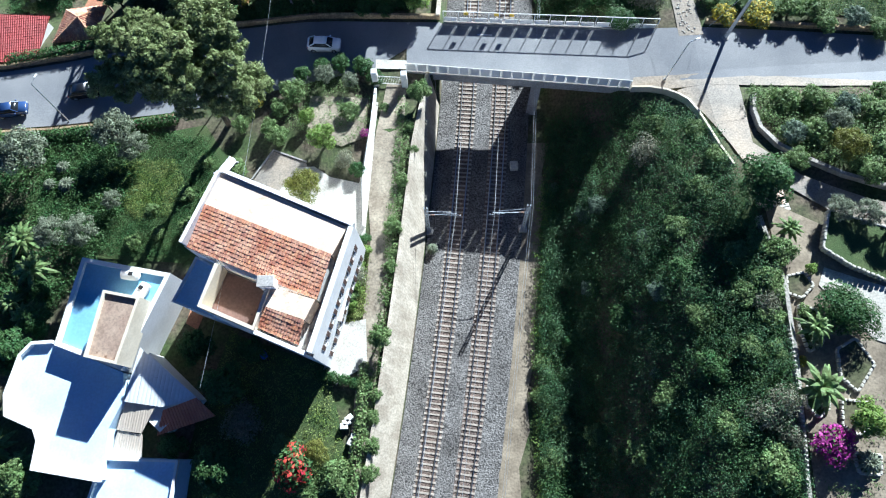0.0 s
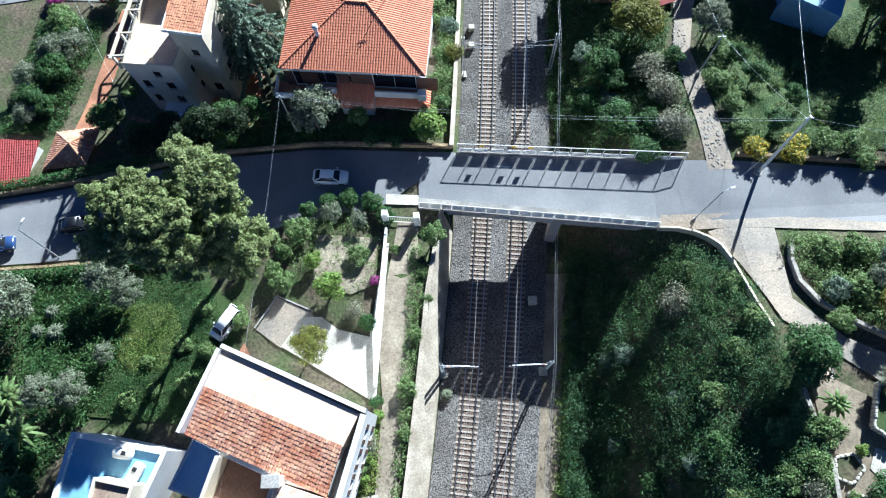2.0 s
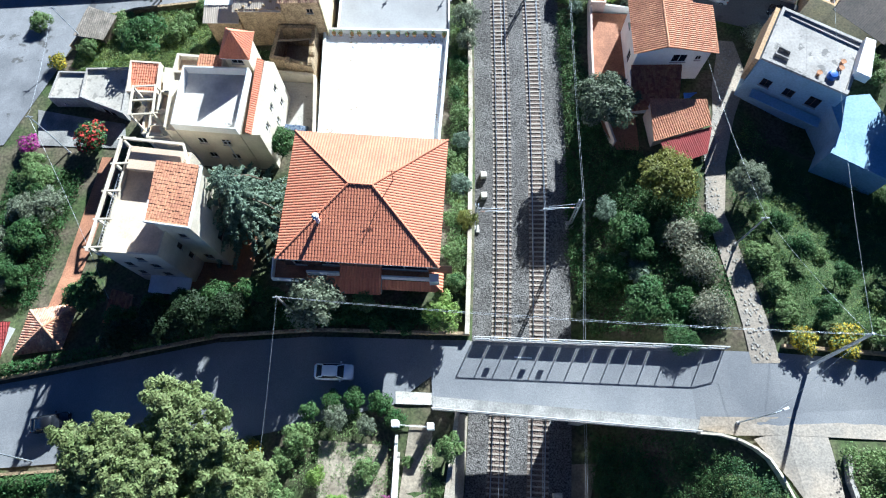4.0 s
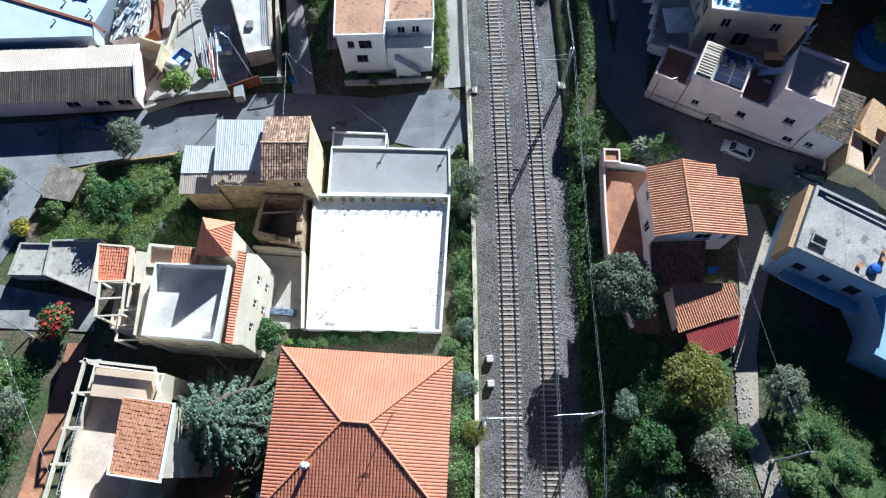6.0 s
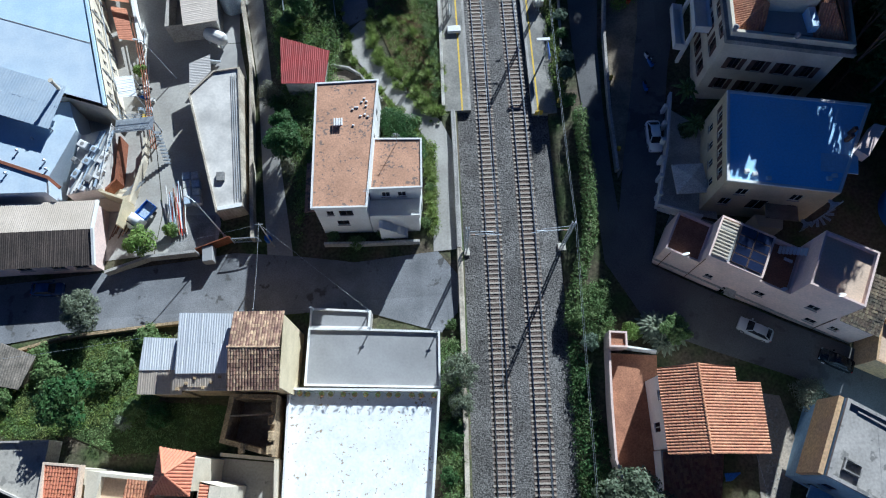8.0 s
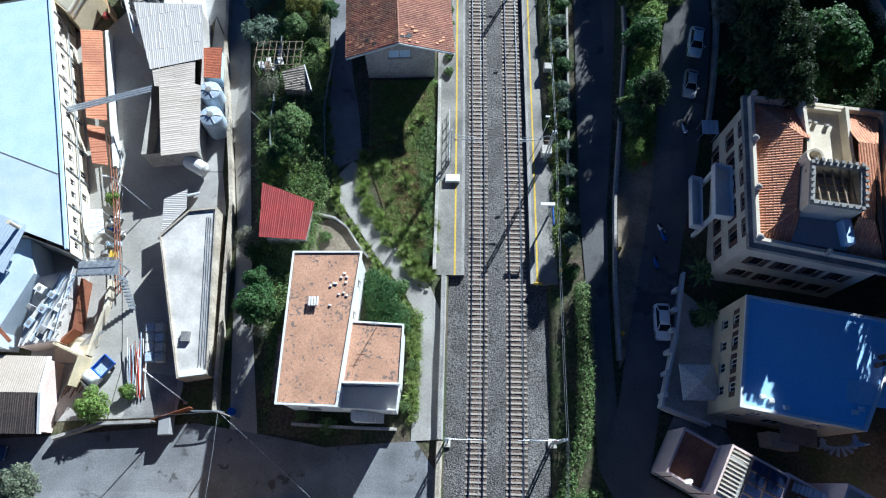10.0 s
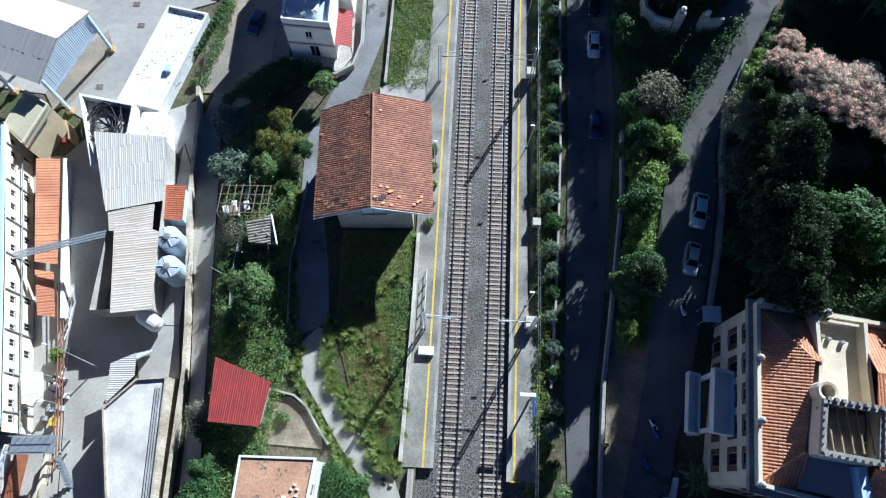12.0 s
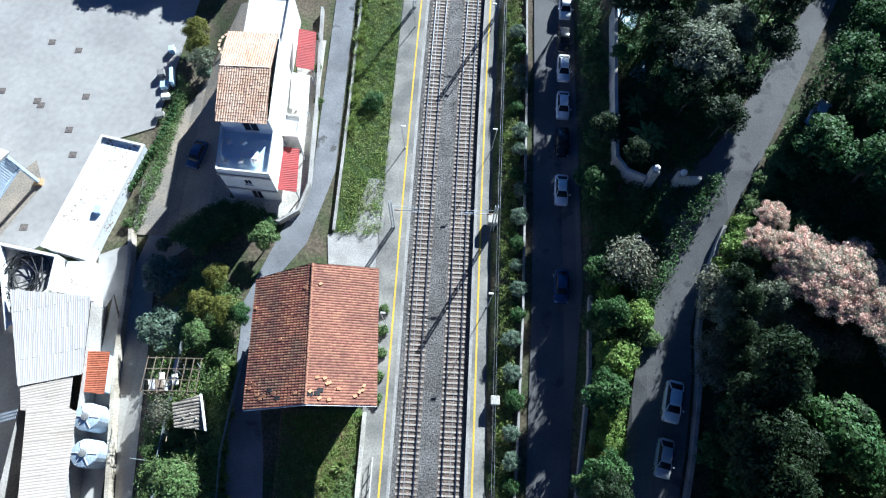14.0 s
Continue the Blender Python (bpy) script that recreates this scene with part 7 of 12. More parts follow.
def yard_buildings():
    b = thing("building", "long low building with patchy white cement roof and pipes", "building", "works buildings")
    P = [(-27.8, 115.4), (-24.4, 115.9), (-26.0, 136.4), (-29.4, 136.0), (-32.5, 132.6)]
    flat_block(b, P, -3.2, 0.6, WALLPALE, WHITECEM, 0.25, 0.22)
    for i in range(3):
        part("roof_pipe", strip_wall([(-25.5 + i * 0.3, 117.0), (-27.0 + i * 0.25, 135.4)], 0.05, 0.5, 0.55), GALV, b)
    part("roof_edge", strip_wall([(-27.6, 115.8), (-24.6, 116.2)], 0.5, 0.36, 0.7), WHITE, b)
    part("roof_hatch", soft_box(-28.0, 119.6, 0.3, -27.0, 120.8, 0.75, 0.05), DARKCONC, b)
    part("end_cover", corrugated([(-32.6, 133.2, -0.2), (-30.0, 136.4, -0.2), (-30.2, 139.0, 0.1), (-32.9, 137.6, 0.1)], (0, 3), CORR_GREY), CORR_GREY, b)
    c = thing("warehouse", "low warehouse with grey and beige corrugated sheet roofs", "warehouse", "works buildings")
    walls(c, [(-36.6, 143.6), (-29.6, 144.2), (-30.8, 157.6), (-31.9, 166.2), (-41.0, 166.6), (-36.9, 155.8)], -3.4, 0.5, GREYPL)
    part("roof", corrugated([(-37.2, 155.9, 1.2), (-30.4, 157.6, 1.3), (-31.7, 166.6, 1.3), (-41.4, 167.0, 0.9)], (0, 1), CORR_GREY, pitch=0.26, rise=0.018), CORR_GREY, c)
    part("roof", corrugated([(-33.9, 143.2, 0.8), (-29.2, 144.0, 0.8), (-30.2, 153.6, 0.9), (-36.0, 155.4, 1.1)], (0, 3), CORR_CREAM, pitch=0.3, rise=0.02), CORR_CREAM, c)
    part("roof", corrugated([(-36.3, 153.4, 1.0), (-31.0, 153.4, 1.05), (-31.4, 157.3, 1.1), (-36.9, 155.8, 1.15)], (0, 3), CORR_CREAM, pitch=0.3, rise=0.02), CORR_CREAM, c)
    d = thing("hut", "small hut with orange-red corrugated roof and blue side", "hut", "works buildings")
    walls(d, [(-31.0, 156.2), (-28.4, 156.0), (-28.8, 160.2), (-31.4, 160.1)], -3.2, -0.5, BLUEROOF)
    part("roof", corrugated([(-31.2, 155.9, -0.4), (-28.3, 155.7, -0.4), (-28.6, 160.5, -0.1), (-31.6, 160.4, -0.1)], (0, 3), material("orange-red sheet", (0.5, 0.16, 0.08), (0.42, 0.13, 0.07), 0.5, 4.0, 0.6, 0.05)), None, d)
    for x, y in ((-29.2, 153.1), (-28.5, 149.3)):
        t = thing("silo_tank", "round grey-blue plastic tank with ribbed lid", "tank", "round tanks", at=(x, y, -3.1))
        part("tank_body", lathe([(1.45, 0), (1.5, 0.1), (1.5, 3.6), (1.4, 3.75), (0.5, 4.0), (0.4, 4.02)], 24), TANKGREY, t)
        part("tank_lid", lathe([(0.42, 4.02), (0.42, 4.14), (0.2, 4.18)], 14), DARKCONC, t)
        for i in range(6):
            bm = bmesh.new()
            a = i * math.pi / 3
            beam(bm, (0.5 * math.cos(a), 0.5 * math.sin(a), 4.02), (1.4 * math.cos(a), 1.4 * math.sin(a), 3.78), 0.09)
            part("rib", bm, WHITE, t)
    t = thing("horizontal_tank", "white rounded horizontal tank on a metal frame", "tank", at=(-30.3, 143.2, -1.6), turn=-30)
    me = lathe([(0.2, -1.7), (0.8, -1.45), (0.95, -1.0), (0.95, 1.0), (0.8, 1.45), (0.2, 1.7)], 16)
    for v in me.verts:
        v.co = Vector((v.co.z, v.co.y, v.co.x))
    part("tank_body", me, WHITE, t)
    for k in (-1, 1):
        part("cradle", boxes((k - 0.15, -0.7, -1.6, k + 0.15, 0.7, -0.6)), GALV, t)
    for i in range(4):
        o = solo("corrugated_pipe", lathe([(0.18, 0), (0.18, 2.6)], 10), GALV, "grey metal duct pipe leaning in the works yard", "pipe", "pipes in the yard")
        o.matrix_basis = pose(-31.0 + i * 0.4, 139.4 + i * 0.1, -2.6, 35, 0, -25)
    # tray with coiled hose
    b = thing("basin", "white triangular basin with low walls in the works yard", "basin")
    T = [(-41.0, 162.3), (-37.2, 167.4), (-37.4, 171.8), (-45.2, 173.1)]
    part("basin_wall", ring_wall(T, 0.35, -3.3, 0.4), WHITE, b)
    part("basin_floor", prism(inset(T, 0.3), -3.3, -0.6), CEMENT, b)
    rnd = random.Random(5)
    for k in range(12):
        h = bpy.data.curves.new("hose", "CURVE")
        h.dimensions, h.bevel_depth = "3D", 0.055
        sp = h.splines.new("POLY")
        sp.points.add(26)
        r0, ox, oy = rnd.uniform(1.5, 2.9), rnd.uniform(-0.5, 0.5), rnd.uniform(-0.6, 0.6)
        for i in range(27):
            a = i / 26 * 2 * math.pi + k
            rr = r0 * (1 + 0.12 * math.sin(3 * a + k))
            sp.points[i].co = (-41.2 + ox + rr * 0.82 * math.cos(a), 169.2 + oy + rr * math.sin(a), -0.45 + 0.06 * k, 1)
        h.materials.append(BLACK)
        tagged(new("hose", h), "black rubber hose coiled in the basin", "hose", "coiled hoses")
    part("strip_roof", prism([(-36.9, 189.2), (-31.0, 188.0), (-34.8, 171.8), (-40.5, 173.3)], -3.3, -1.2), WHITEROOF, b)
    part("strip_edge", ring_wall([(-36.9, 189.3), (-30.9, 188.1), (-34.7, 171.7), (-40.6, 173.2)], 0.3, -1.2, -0.8), WHITE, b)
    part("strip_hatch", boxes((-35.2, 178.0, -1.2, -34.4, 179.0, -0.7)), BLUEROOF, b)
    part("side_terrace", prism([(-36.8, 171.4), (-33.6, 171.6), (-31.8, 164.5), (-32.4, 166.6), (-37.2, 167.6)], -3.3, -0.9), WHITEROOF, b)
    # the large hall
    b = thing("factory_hall", "large factory hall with pale blue sheet roof and white wall", "factory", "works buildings")
    H = [(-47.2, 131.6), (-41.5, 129.5), (-46.3, 147.4), (-51.7, 166.4), (-52.2, 167.0), (-78, 160), (-78, 131)]
    walls(b, H, -3.4, 2.6, CREAM, {1: windows(18.5, 0.6, 10, 0.8, 0.9, "plain", 0.6) + windows(18.5, -2.3, 5, 0.9, 1.1, "plain"), 2: windows(19.8, 0.6, 10, 0.8, 0.9, "plain", 0.6) + windows(19.8, -2.3, 6, 0.9, 1.1, "plain")}, GREYPL)
    fold = [(-45.0, 139.6), (-78, 152)]
    part("roof_slope", prism([(-47.4, 132.1), (-42.2, 130.2), fold[0], fold[1], (-78, 131.5)], 2.605, 2.75), CORR_BLUE, b, "pale blue sheet roof")
    part("roof_slope", prism([fold[0], (-46.9, 147.4), (-52.2, 166.2), (-78, 160.5), fold[1]], 2.605, 2.77), BLUEROOF, b, "pale blue sheet roof")
    part("roof_seam", strip_wall([fold[0], fold[1]], 0.1, 2.77, 2.8), GREYROOF, b)
    part("gutter", strip_wall([(-41.9, 129.9), (-46.6, 147.4), (-51.9, 166.4)], 0.35, 2.6, 2.95), BLUEROOF, b)
    part("downpipe", strip_wall([(-41.2, 129.4), (-45.9, 147.3), (-51.2, 166.2)], 0.12, -0.2, -0.08), GALV, b)
    for f_ in (0.12, 0.35, 0.62, 0.88):
        for (xa, ya), (xb, yb) in (((-41.5, 129.5), (-46.3, 147.4)), ((-46.3, 147.4), (-51.7, 166.4))):
            x, y = xa + (xb - xa) * f_, ya + (yb - ya) * f_
            part("downpipe", boxes((x + 0.05, y - 0.06, -3.3, x + 0.17, y + 0.06, 2.5)), GALV, b)
    part("yellow_annex", prism([(-51.2, 172.1), (-47.6, 170.1), (-49.3, 164.2), (-52.6, 166.9)], -3.4, 2.0), YELLOW, b)
    part("annex_roof", prism(inset([(-51.2, 172.1), (-47.6, 170.1), (-49.3, 164.2), (-52.6, 166.9)], 0.25), 2.0, 2.06), KHAKI, b, "khaki flat roof")
    part("annex_trim", strip_wall([(-51.0, 171.9), (-47.55, 170.05), (-49.2, 164.3)], 0.3, 2.0, 2.3), CREAM, b)
    part("annex_pipe", strip_wall([(-47.3, 169.9), (-48.9, 164.4)], 0.12, 1.4, 1.52), GALV, b)
    part("annex_ledge", strip_wall([(-47.2, 169.8), (-46.2, 168.4), (-45.8, 167.0)], 0.35, -3.4, -1.2), OCHRE, b)
    part("red_box", soft_box(-46.9, 166.6, -2.2, -46.2, 167.5, -1.5, 0.05, 1), CORR_RED, b)
    part("rust_canopy", corrugated([(-49.0, 163.6, -0.7), (-46.4, 164.1, -1.5), (-43.0, 149.6, -1.5), (-45.4, 149.6, -0.7)], (1, 2), ORANGESHEET, pitch=0.4), ORANGESHEET, b, "rusty orange sheet canopy along the wall")
    part("rust_canopy", corrugated([(-45.2, 148.6, -0.9), (-43.2, 148.6, -1.5), (-41.6, 143.0, -1.5), (-43.4, 143.0, -0.9)], (1, 2), ORANGESHEET, pitch=0.4), ORANGESHEET, b, "rusty orange sheet canopy along the wall")
    for k in range(3):
        bm = bmesh.new()
        beam(bm, (-42.6 + 0.25 * k, 147.5, -1.7 - 0.2 * k), (-40.0 + 0.25 * k, 137.6, -1.7 - 0.2 * k), 0.14, n=6), beam(bm, (-40.0 + 0.25 * k, 137.6, -1.7 - 0.2 * k), (-37.6 + 0.2 * k, 126.0, -1.7 - 0.2 * k), 0.14, n=6)
        part("rusty_pipe", bm, BROWNFENCE, b)
    part("awning", corrugated([(-42.6, 135.8, 0.3), (-40.4, 136.3, -0.1), (-39.5, 133.0, -0.1), (-41.6, 132.6, 0.3)], (1, 2), CORR_WHITE), CORR_WHITE, b, "small white sheet awning")
    for x, y in ((-40.5, 136.1), (-39.7, 133.2)):
        part("awning_post", boxes((x - 0.05, y - 0.05, -3.3, x + 0.05, y + 0.05, -0.12)), GALV, b)
    rk = random.Random(41)
    for k in range(14):
        f_ = k / 14
        o = solo("leaning_board", boxes((-0.06, -0.03, 0, 0.06, 0.03, rk.uniform(2.0, 3.4))), (CLOTH, GALV, WOOD)[k % 3], "pale length of board stacked beside the hall", "board", "boards beside the hall")
        o.matrix_basis = pose(-41.2 + 1.6 * f_ + rk.uniform(-0.2, 0.2), 147 - 9.5 * f_, zl(-41, 143) + 0.1, 78, 0, rk.uniform(0, 14))
    for x, y, w_, d, h, m in ((-39.9, 132.4, 0.7, 0.5, 1.0, TANKGREY), (-39.2, 131.0, 0.5, 0.9, 1.2, YELLOWPAINT), (-40.4, 131.4, 0.8, 0.6, 0.8, GREYROOF), (-38.9, 132.6, 0.6, 0.6, 0.6, TANKGREY), (-38.6, 134.0, 0.6, 0.6, 0.6, CLOTH)):
        solo("machine_case", soft_box(x - w_ / 2, y - d / 2, -3.1, x + w_ / 2, y + d / 2, -3.1 + h, 0.05, 1), m, "small machine case beside the hall", "machine", "machines beside the hall")
    solo("wall_yard_edge", strip_wall([(-46.0, 164.4), (-42.6, 149.8), (-40.9, 143.0)], 0.4, -3.3, -1.7), WHITE, "low white wall along the works yard", "wall", kind="structure")
    tr_ = thing("pipe_bridge", "grey cable trays crossing between hall and warehouse", "pipe bridge")
    for k in (-0.36, 0.0, 0.36):
        part("tray", strip_wall([(-47.0, 149.6 + k), (-36.6, 153.0 + k)], 0.24, 1.0, 1.12), GALV, tr_)
    for k in range(9):
        f_ = (k + 0.5) / 9
        x, y = -47.0 + 10.4 * f_, 149.6 + 3.4 * f_
        part("cross_bar", boxes((x - 0.05, y - 0.55, 0.92, x + 0.05, y + 0.55, 0.998)), GALV, tr_)
    b = thing("warehouse", "pale blue roofed works buildings with lean-to sheets", "warehouse", "works buildings")
    part("lean_to", corrugated([(-55.5, 135.9, 3.6), (-46.6, 132.5, 3.5), (-48.4, 126.8, 2.9), (-58.0, 130.4, 3.0)], (2, 3), CORR_BLUE, pitch=0.4), CORR_BLUE, b, "pale blue corrugated sheets")
    for x, y in ((-48.7, 127.4), (-57.4, 130.6), (-53.0, 129.0)):
        part("lean_to_post", boxes((x - 0.08, y - 0.08, 1.6, x + 0.08, y + 0.08, 2.95)), GALV, b)
    part("block", prism([(-78, 131), (-47.2, 131.5), (-45.8, 127.3), (-47.2, 123.6), (-48.4, 120.5), (-48.4, 118.8), (-78, 119.5)], -3.4, 1.6), CORR_BLUE, b, "pale blue flat roof")
    part("roof_kerb", strip_wall([(-66, 127.8), (-58.5, 124.8), (-48.3, 120.7), (-46.6, 119.2)], 0.4, 1.6, 1.8), BROWNFENCE, b, "rust-brown roof gutter")
    for x, y in ((-51, 126.2), (-49.0, 123.0), (-53.5, 121.5), (-52.6, 124.6), (-48.6, 121.8)):
        part("roof_vent", lathe([(0.12, 1.6), (0.12, 2.0), (0.2, 2.05), (0.05, 2.2)], 8), GALV, b).matrix_basis = pose(x, y, 0)
    part("flue", lathe([(0.22, 2.0), (0.22, 5.2), (0.3, 5.22), (0.3, 5.4)], 10), CREAM, b).matrix_basis = pose(-47.6, 132.2, 0)
    part("service_deck", prism([(-46.0, 127.2), (-41.8, 128.4), (-42.4, 119.6), (-46.6, 118.9)], -3.4, 0.2), WHITECEM, b, "pale service deck with ducts")
    rk = random.Random(19)
    for x, y, w_, d, h, m in ((-45.1, 125.6, 1.3, 0.9, 0.9, WHITE), (-43.7, 124.9, 0.9, 0.8, 0.7, TANKGREY), (-42.6, 123.7, 0.8, 1.6, 0.5, WHITE), (-44.3, 123.2, 1.0, 1.0, 0.8, TANKGREY), (-42.7, 121.4, 0.7, 1.4, 0.5, WHITE), (-43.9, 120.8, 0.9, 0.9, 0.7, GREYROOF), (-44.7, 119.7, 1.1, 0.7, 0.4, WHITE), (-45.8, 123.4, 0.6, 0.6, 1.0, GREYROOF), (-45.6, 121.6, 0.8, 1.2, 0.6, TANKGREY)):
        u_ = part("air_unit", soft_box(-w_ / 2, -d / 2, 0, w_ / 2, d / 2, h, 0.05, 1), m, b)
        u_.matrix_basis = pose(x, y, 0.2, 0, 0, -28)
        part("fan_grille", lathe([(0.26, h + 0.002), (0.26, h + 0.03), (0.2, h + 0.035)], 12), DARKCONC, u_)
    for i in range(6):
        part("duct", strip_wall([(-46.2 + i * 0.62, 119.2 + 0.1 * i), (-43.4 + i * 0.36, 127.6)], 0.16 + 0.08 * (i % 2), 0.22 + 0.12 * (i % 3), 0.42 + 0.12 * (i % 3)), (GALV, WHITE, TANKGREY)[i % 3], b)
    part("deck_rail", strip_wall([(-42.2, 119.6), (-41.7, 128.3)], 0.06, 1.1, 1.16), WHITE, b)
    for i in range(9):
        part("rail_post", boxes((-42.22 + 0.06 * i, 119.7 + i * 1.05, 0.2, -42.16 + 0.06 * i, 119.76 + i * 1.05, 1.1)), WHITE, b)
    cat = part("catwalk", strip_wall([(-41.5, 128.2), (-36.7, 128.5)], 1.9, 0.4, 0.5), GALV, b, "grey grating footbridge")
    for k in (-0.92, 0.92):
        for z in (0.95, 1.4):
            part("handrail", strip_wall([(-41.5, 128.2 + k), (-36.7, 128.5 + k)], 0.05, z, z + 0.06), GALV, cat)
        for i in range(7):
            f_ = i / 6
            x, y = -41.5 + 4.8 * f_, 128.2 + k + 0.3 * f_
            part("post", boxes((x - 0.025, y - 0.025, 0.5, x + 0.025, y + 0.025, 1.4)), GALV, cat)
    for x, y in ((-37.0, 127.8), (-37.0, 129.2)):
        part("catwalk_leg", boxes((x - 0.08, y - 0.08, -3.3, x + 0.08, y + 0.08, 0.4)), GALV, cat)
    for i in range(10):
        part("stair_tread", boxes((-36.6 + 0.05 * i, 127.0 - i * 0.32, 0.2 - i * 0.33, -35.7 + 0.05 * i, 127.3 - i * 0.32, 0.25 - i * 0.33)), GALV, cat)
    part("pit_floor", prism([(-43.2, 121.4), (-41.4, 127.2), (-38.8, 126.6), (-39.4, 120.8)], -3.2, -2.95), BROWNFENCE, b, "rust-stained pit floor")
    part("paved_floor", prism([(-44.2, 121.2), (-40.0, 120.4), (-40.2, 117.6), (-43.6, 117.6)], -3.2, -2.4), CREAM, b, "cream paved floor above the pit")
    part("ochre_wall", strip_wall([(-42.7, 119.4), (-39.4, 118.0), (-39.9, 114.6)], 0.3, -3.3, 0.2), YELLOW, b)
    part("pit_wall", strip_wall([(-41.4, 127.4), (-41.2, 121.2), (-42.6, 119.6)], 0.25, -3.3, -0.6), BROWNFENCE, b)
    part("pit_wall", strip_wall([(-38.6, 127.6), (-38.5, 124.4), (-39.6, 118.4)], 0.35, -3.3, -1.6), CREAM, b)
    for i in range(6):
        part("leaning_pipe", strip_wall([(-41.0 + i * 0.3, 119.6), (-39.6 + i * 0.3, 121.4)], 0.08, -2.4 + 0.1 * i, -2.3 + 0.1 * i), GALV, b)
    for i in range(7):
        a_ = i / 6 * math.pi
        part("bent_bar", strip_wall([(-41.6 + 0.4 * i, 113.4 + 0.3 * (i % 3)), (-40.6 + 0.4 * i, 116.6 - 0.4 * (i % 2))], 0.1, -1.8 + 0.3 * math.sin(a_), -1.68 + 0.3 * math.sin(a_)), RUST, b)
    b = thing("warehouse", "long building with beige and dark corrugated roof slopes", "warehouse", "works buildings")
    walls(b, [(-74, 109.7), (-42.1, 109.6), (-42.5, 117.4), (-74, 117.8)], -2.9, 0.7, PINK, {0: [(32.0 - 5.6 - 0, 28.2, -1.2, 0.0, "window"), (22.4, 24.2, -1.2, 0.0, "window"), (29.2, 31.0, -1.2, 0.0, "window")]}, GREYPL)
    part("roof_slope", corrugated([(-74, 109.4, 0.7), (-41.8, 109.3, 0.7), (-42.1, 113.6, 1.6), (-74, 113.8, 1.6)], (0, 1), CORR_DARK), CORR_DARK, b)
    part("roof_slope", corrugated([(-42.3, 117.7, 0.8), (-74, 118.1, 0.8), (-74, 113.8, 1.6), (-42.1, 113.6, 1.6)], (0, 1), CORR_BEIGE), CORR_BEIGE, b)
    part("gable_trim", strip_wall([(-41.75, 109.3), (-42.0, 113.6), (-42.3, 117.7)], 0.3, [0.5, 1.5, 0.6], [0.9, 1.85, 1.0]), WHITE, b)
    # the far yard
    b = thing("shelter", "white-roofed open shelter with steel frame in the yard", "shelter", "works buildings")
    A, B, ridge, run = Vector((-44.7, 182.9)), Vector((-48.0, 172.5)), Vector((-46.35, 177.7)), Vector((-0.953, 0.302)) * 29
    n_eave, s_eave = A + Vector((0.25, 0.6)), B - Vector((0.15, 0.6))
    part("roof_slope", corrugated([(*n_eave, 3.95), (*ridge, 5.6), (*(ridge + run), 5.6), (*(n_eave + run), 3.95)], (0, 3), WHITE, pitch=0.4, rise=0.012), WHITE, b, "smooth white sheet roof")
    part("roof_slope", corrugated([(*s_eave, 3.95), (*(s_eave + run), 3.95), (*(ridge + run), 5.6), (*ridge, 5.6)], (0, 1), CORR_GREY, pitch=0.4, rise=0.012), CORR_GREY, b)
    part("gable_sheet", corrugated([(*A, 1.4), (*A, 3.9), (*ridge, 5.5), (*B, 3.9), (*B, 1.4)], (0, 4), CORR_BLUE, pitch=0.3, rise=0.035), CORR_BLUE, b, "blue-grey ribbed gable cladding")
    part("verge_trim", strip_wall([tuple(n_eave), tuple(ridge), tuple(s_eave)], 0.14, [3.85, 5.5, 3.85], [4.05, 5.7, 4.05]), GREYPL, b)
    for k in range(4):
        for P_ in (A, B):
            x, y = P_ + run * (k / 3.2)
            part("post", boxes((x - 0.2, y - 0.2, -3.4, x + 0.2, y + 0.2, 3.9)), TANKGREY, b)
            part("post_foot", soft_box(x - 0.5, y - 0.5, -3.4, x + 0.5, y + 0.5, -2.7, 0.06, 1), OCHRE, b)
    part("gantry_beam", strip_wall([tuple(A), tuple(B)], 0.25, 1.0, 1.4), TANKGREY, b)


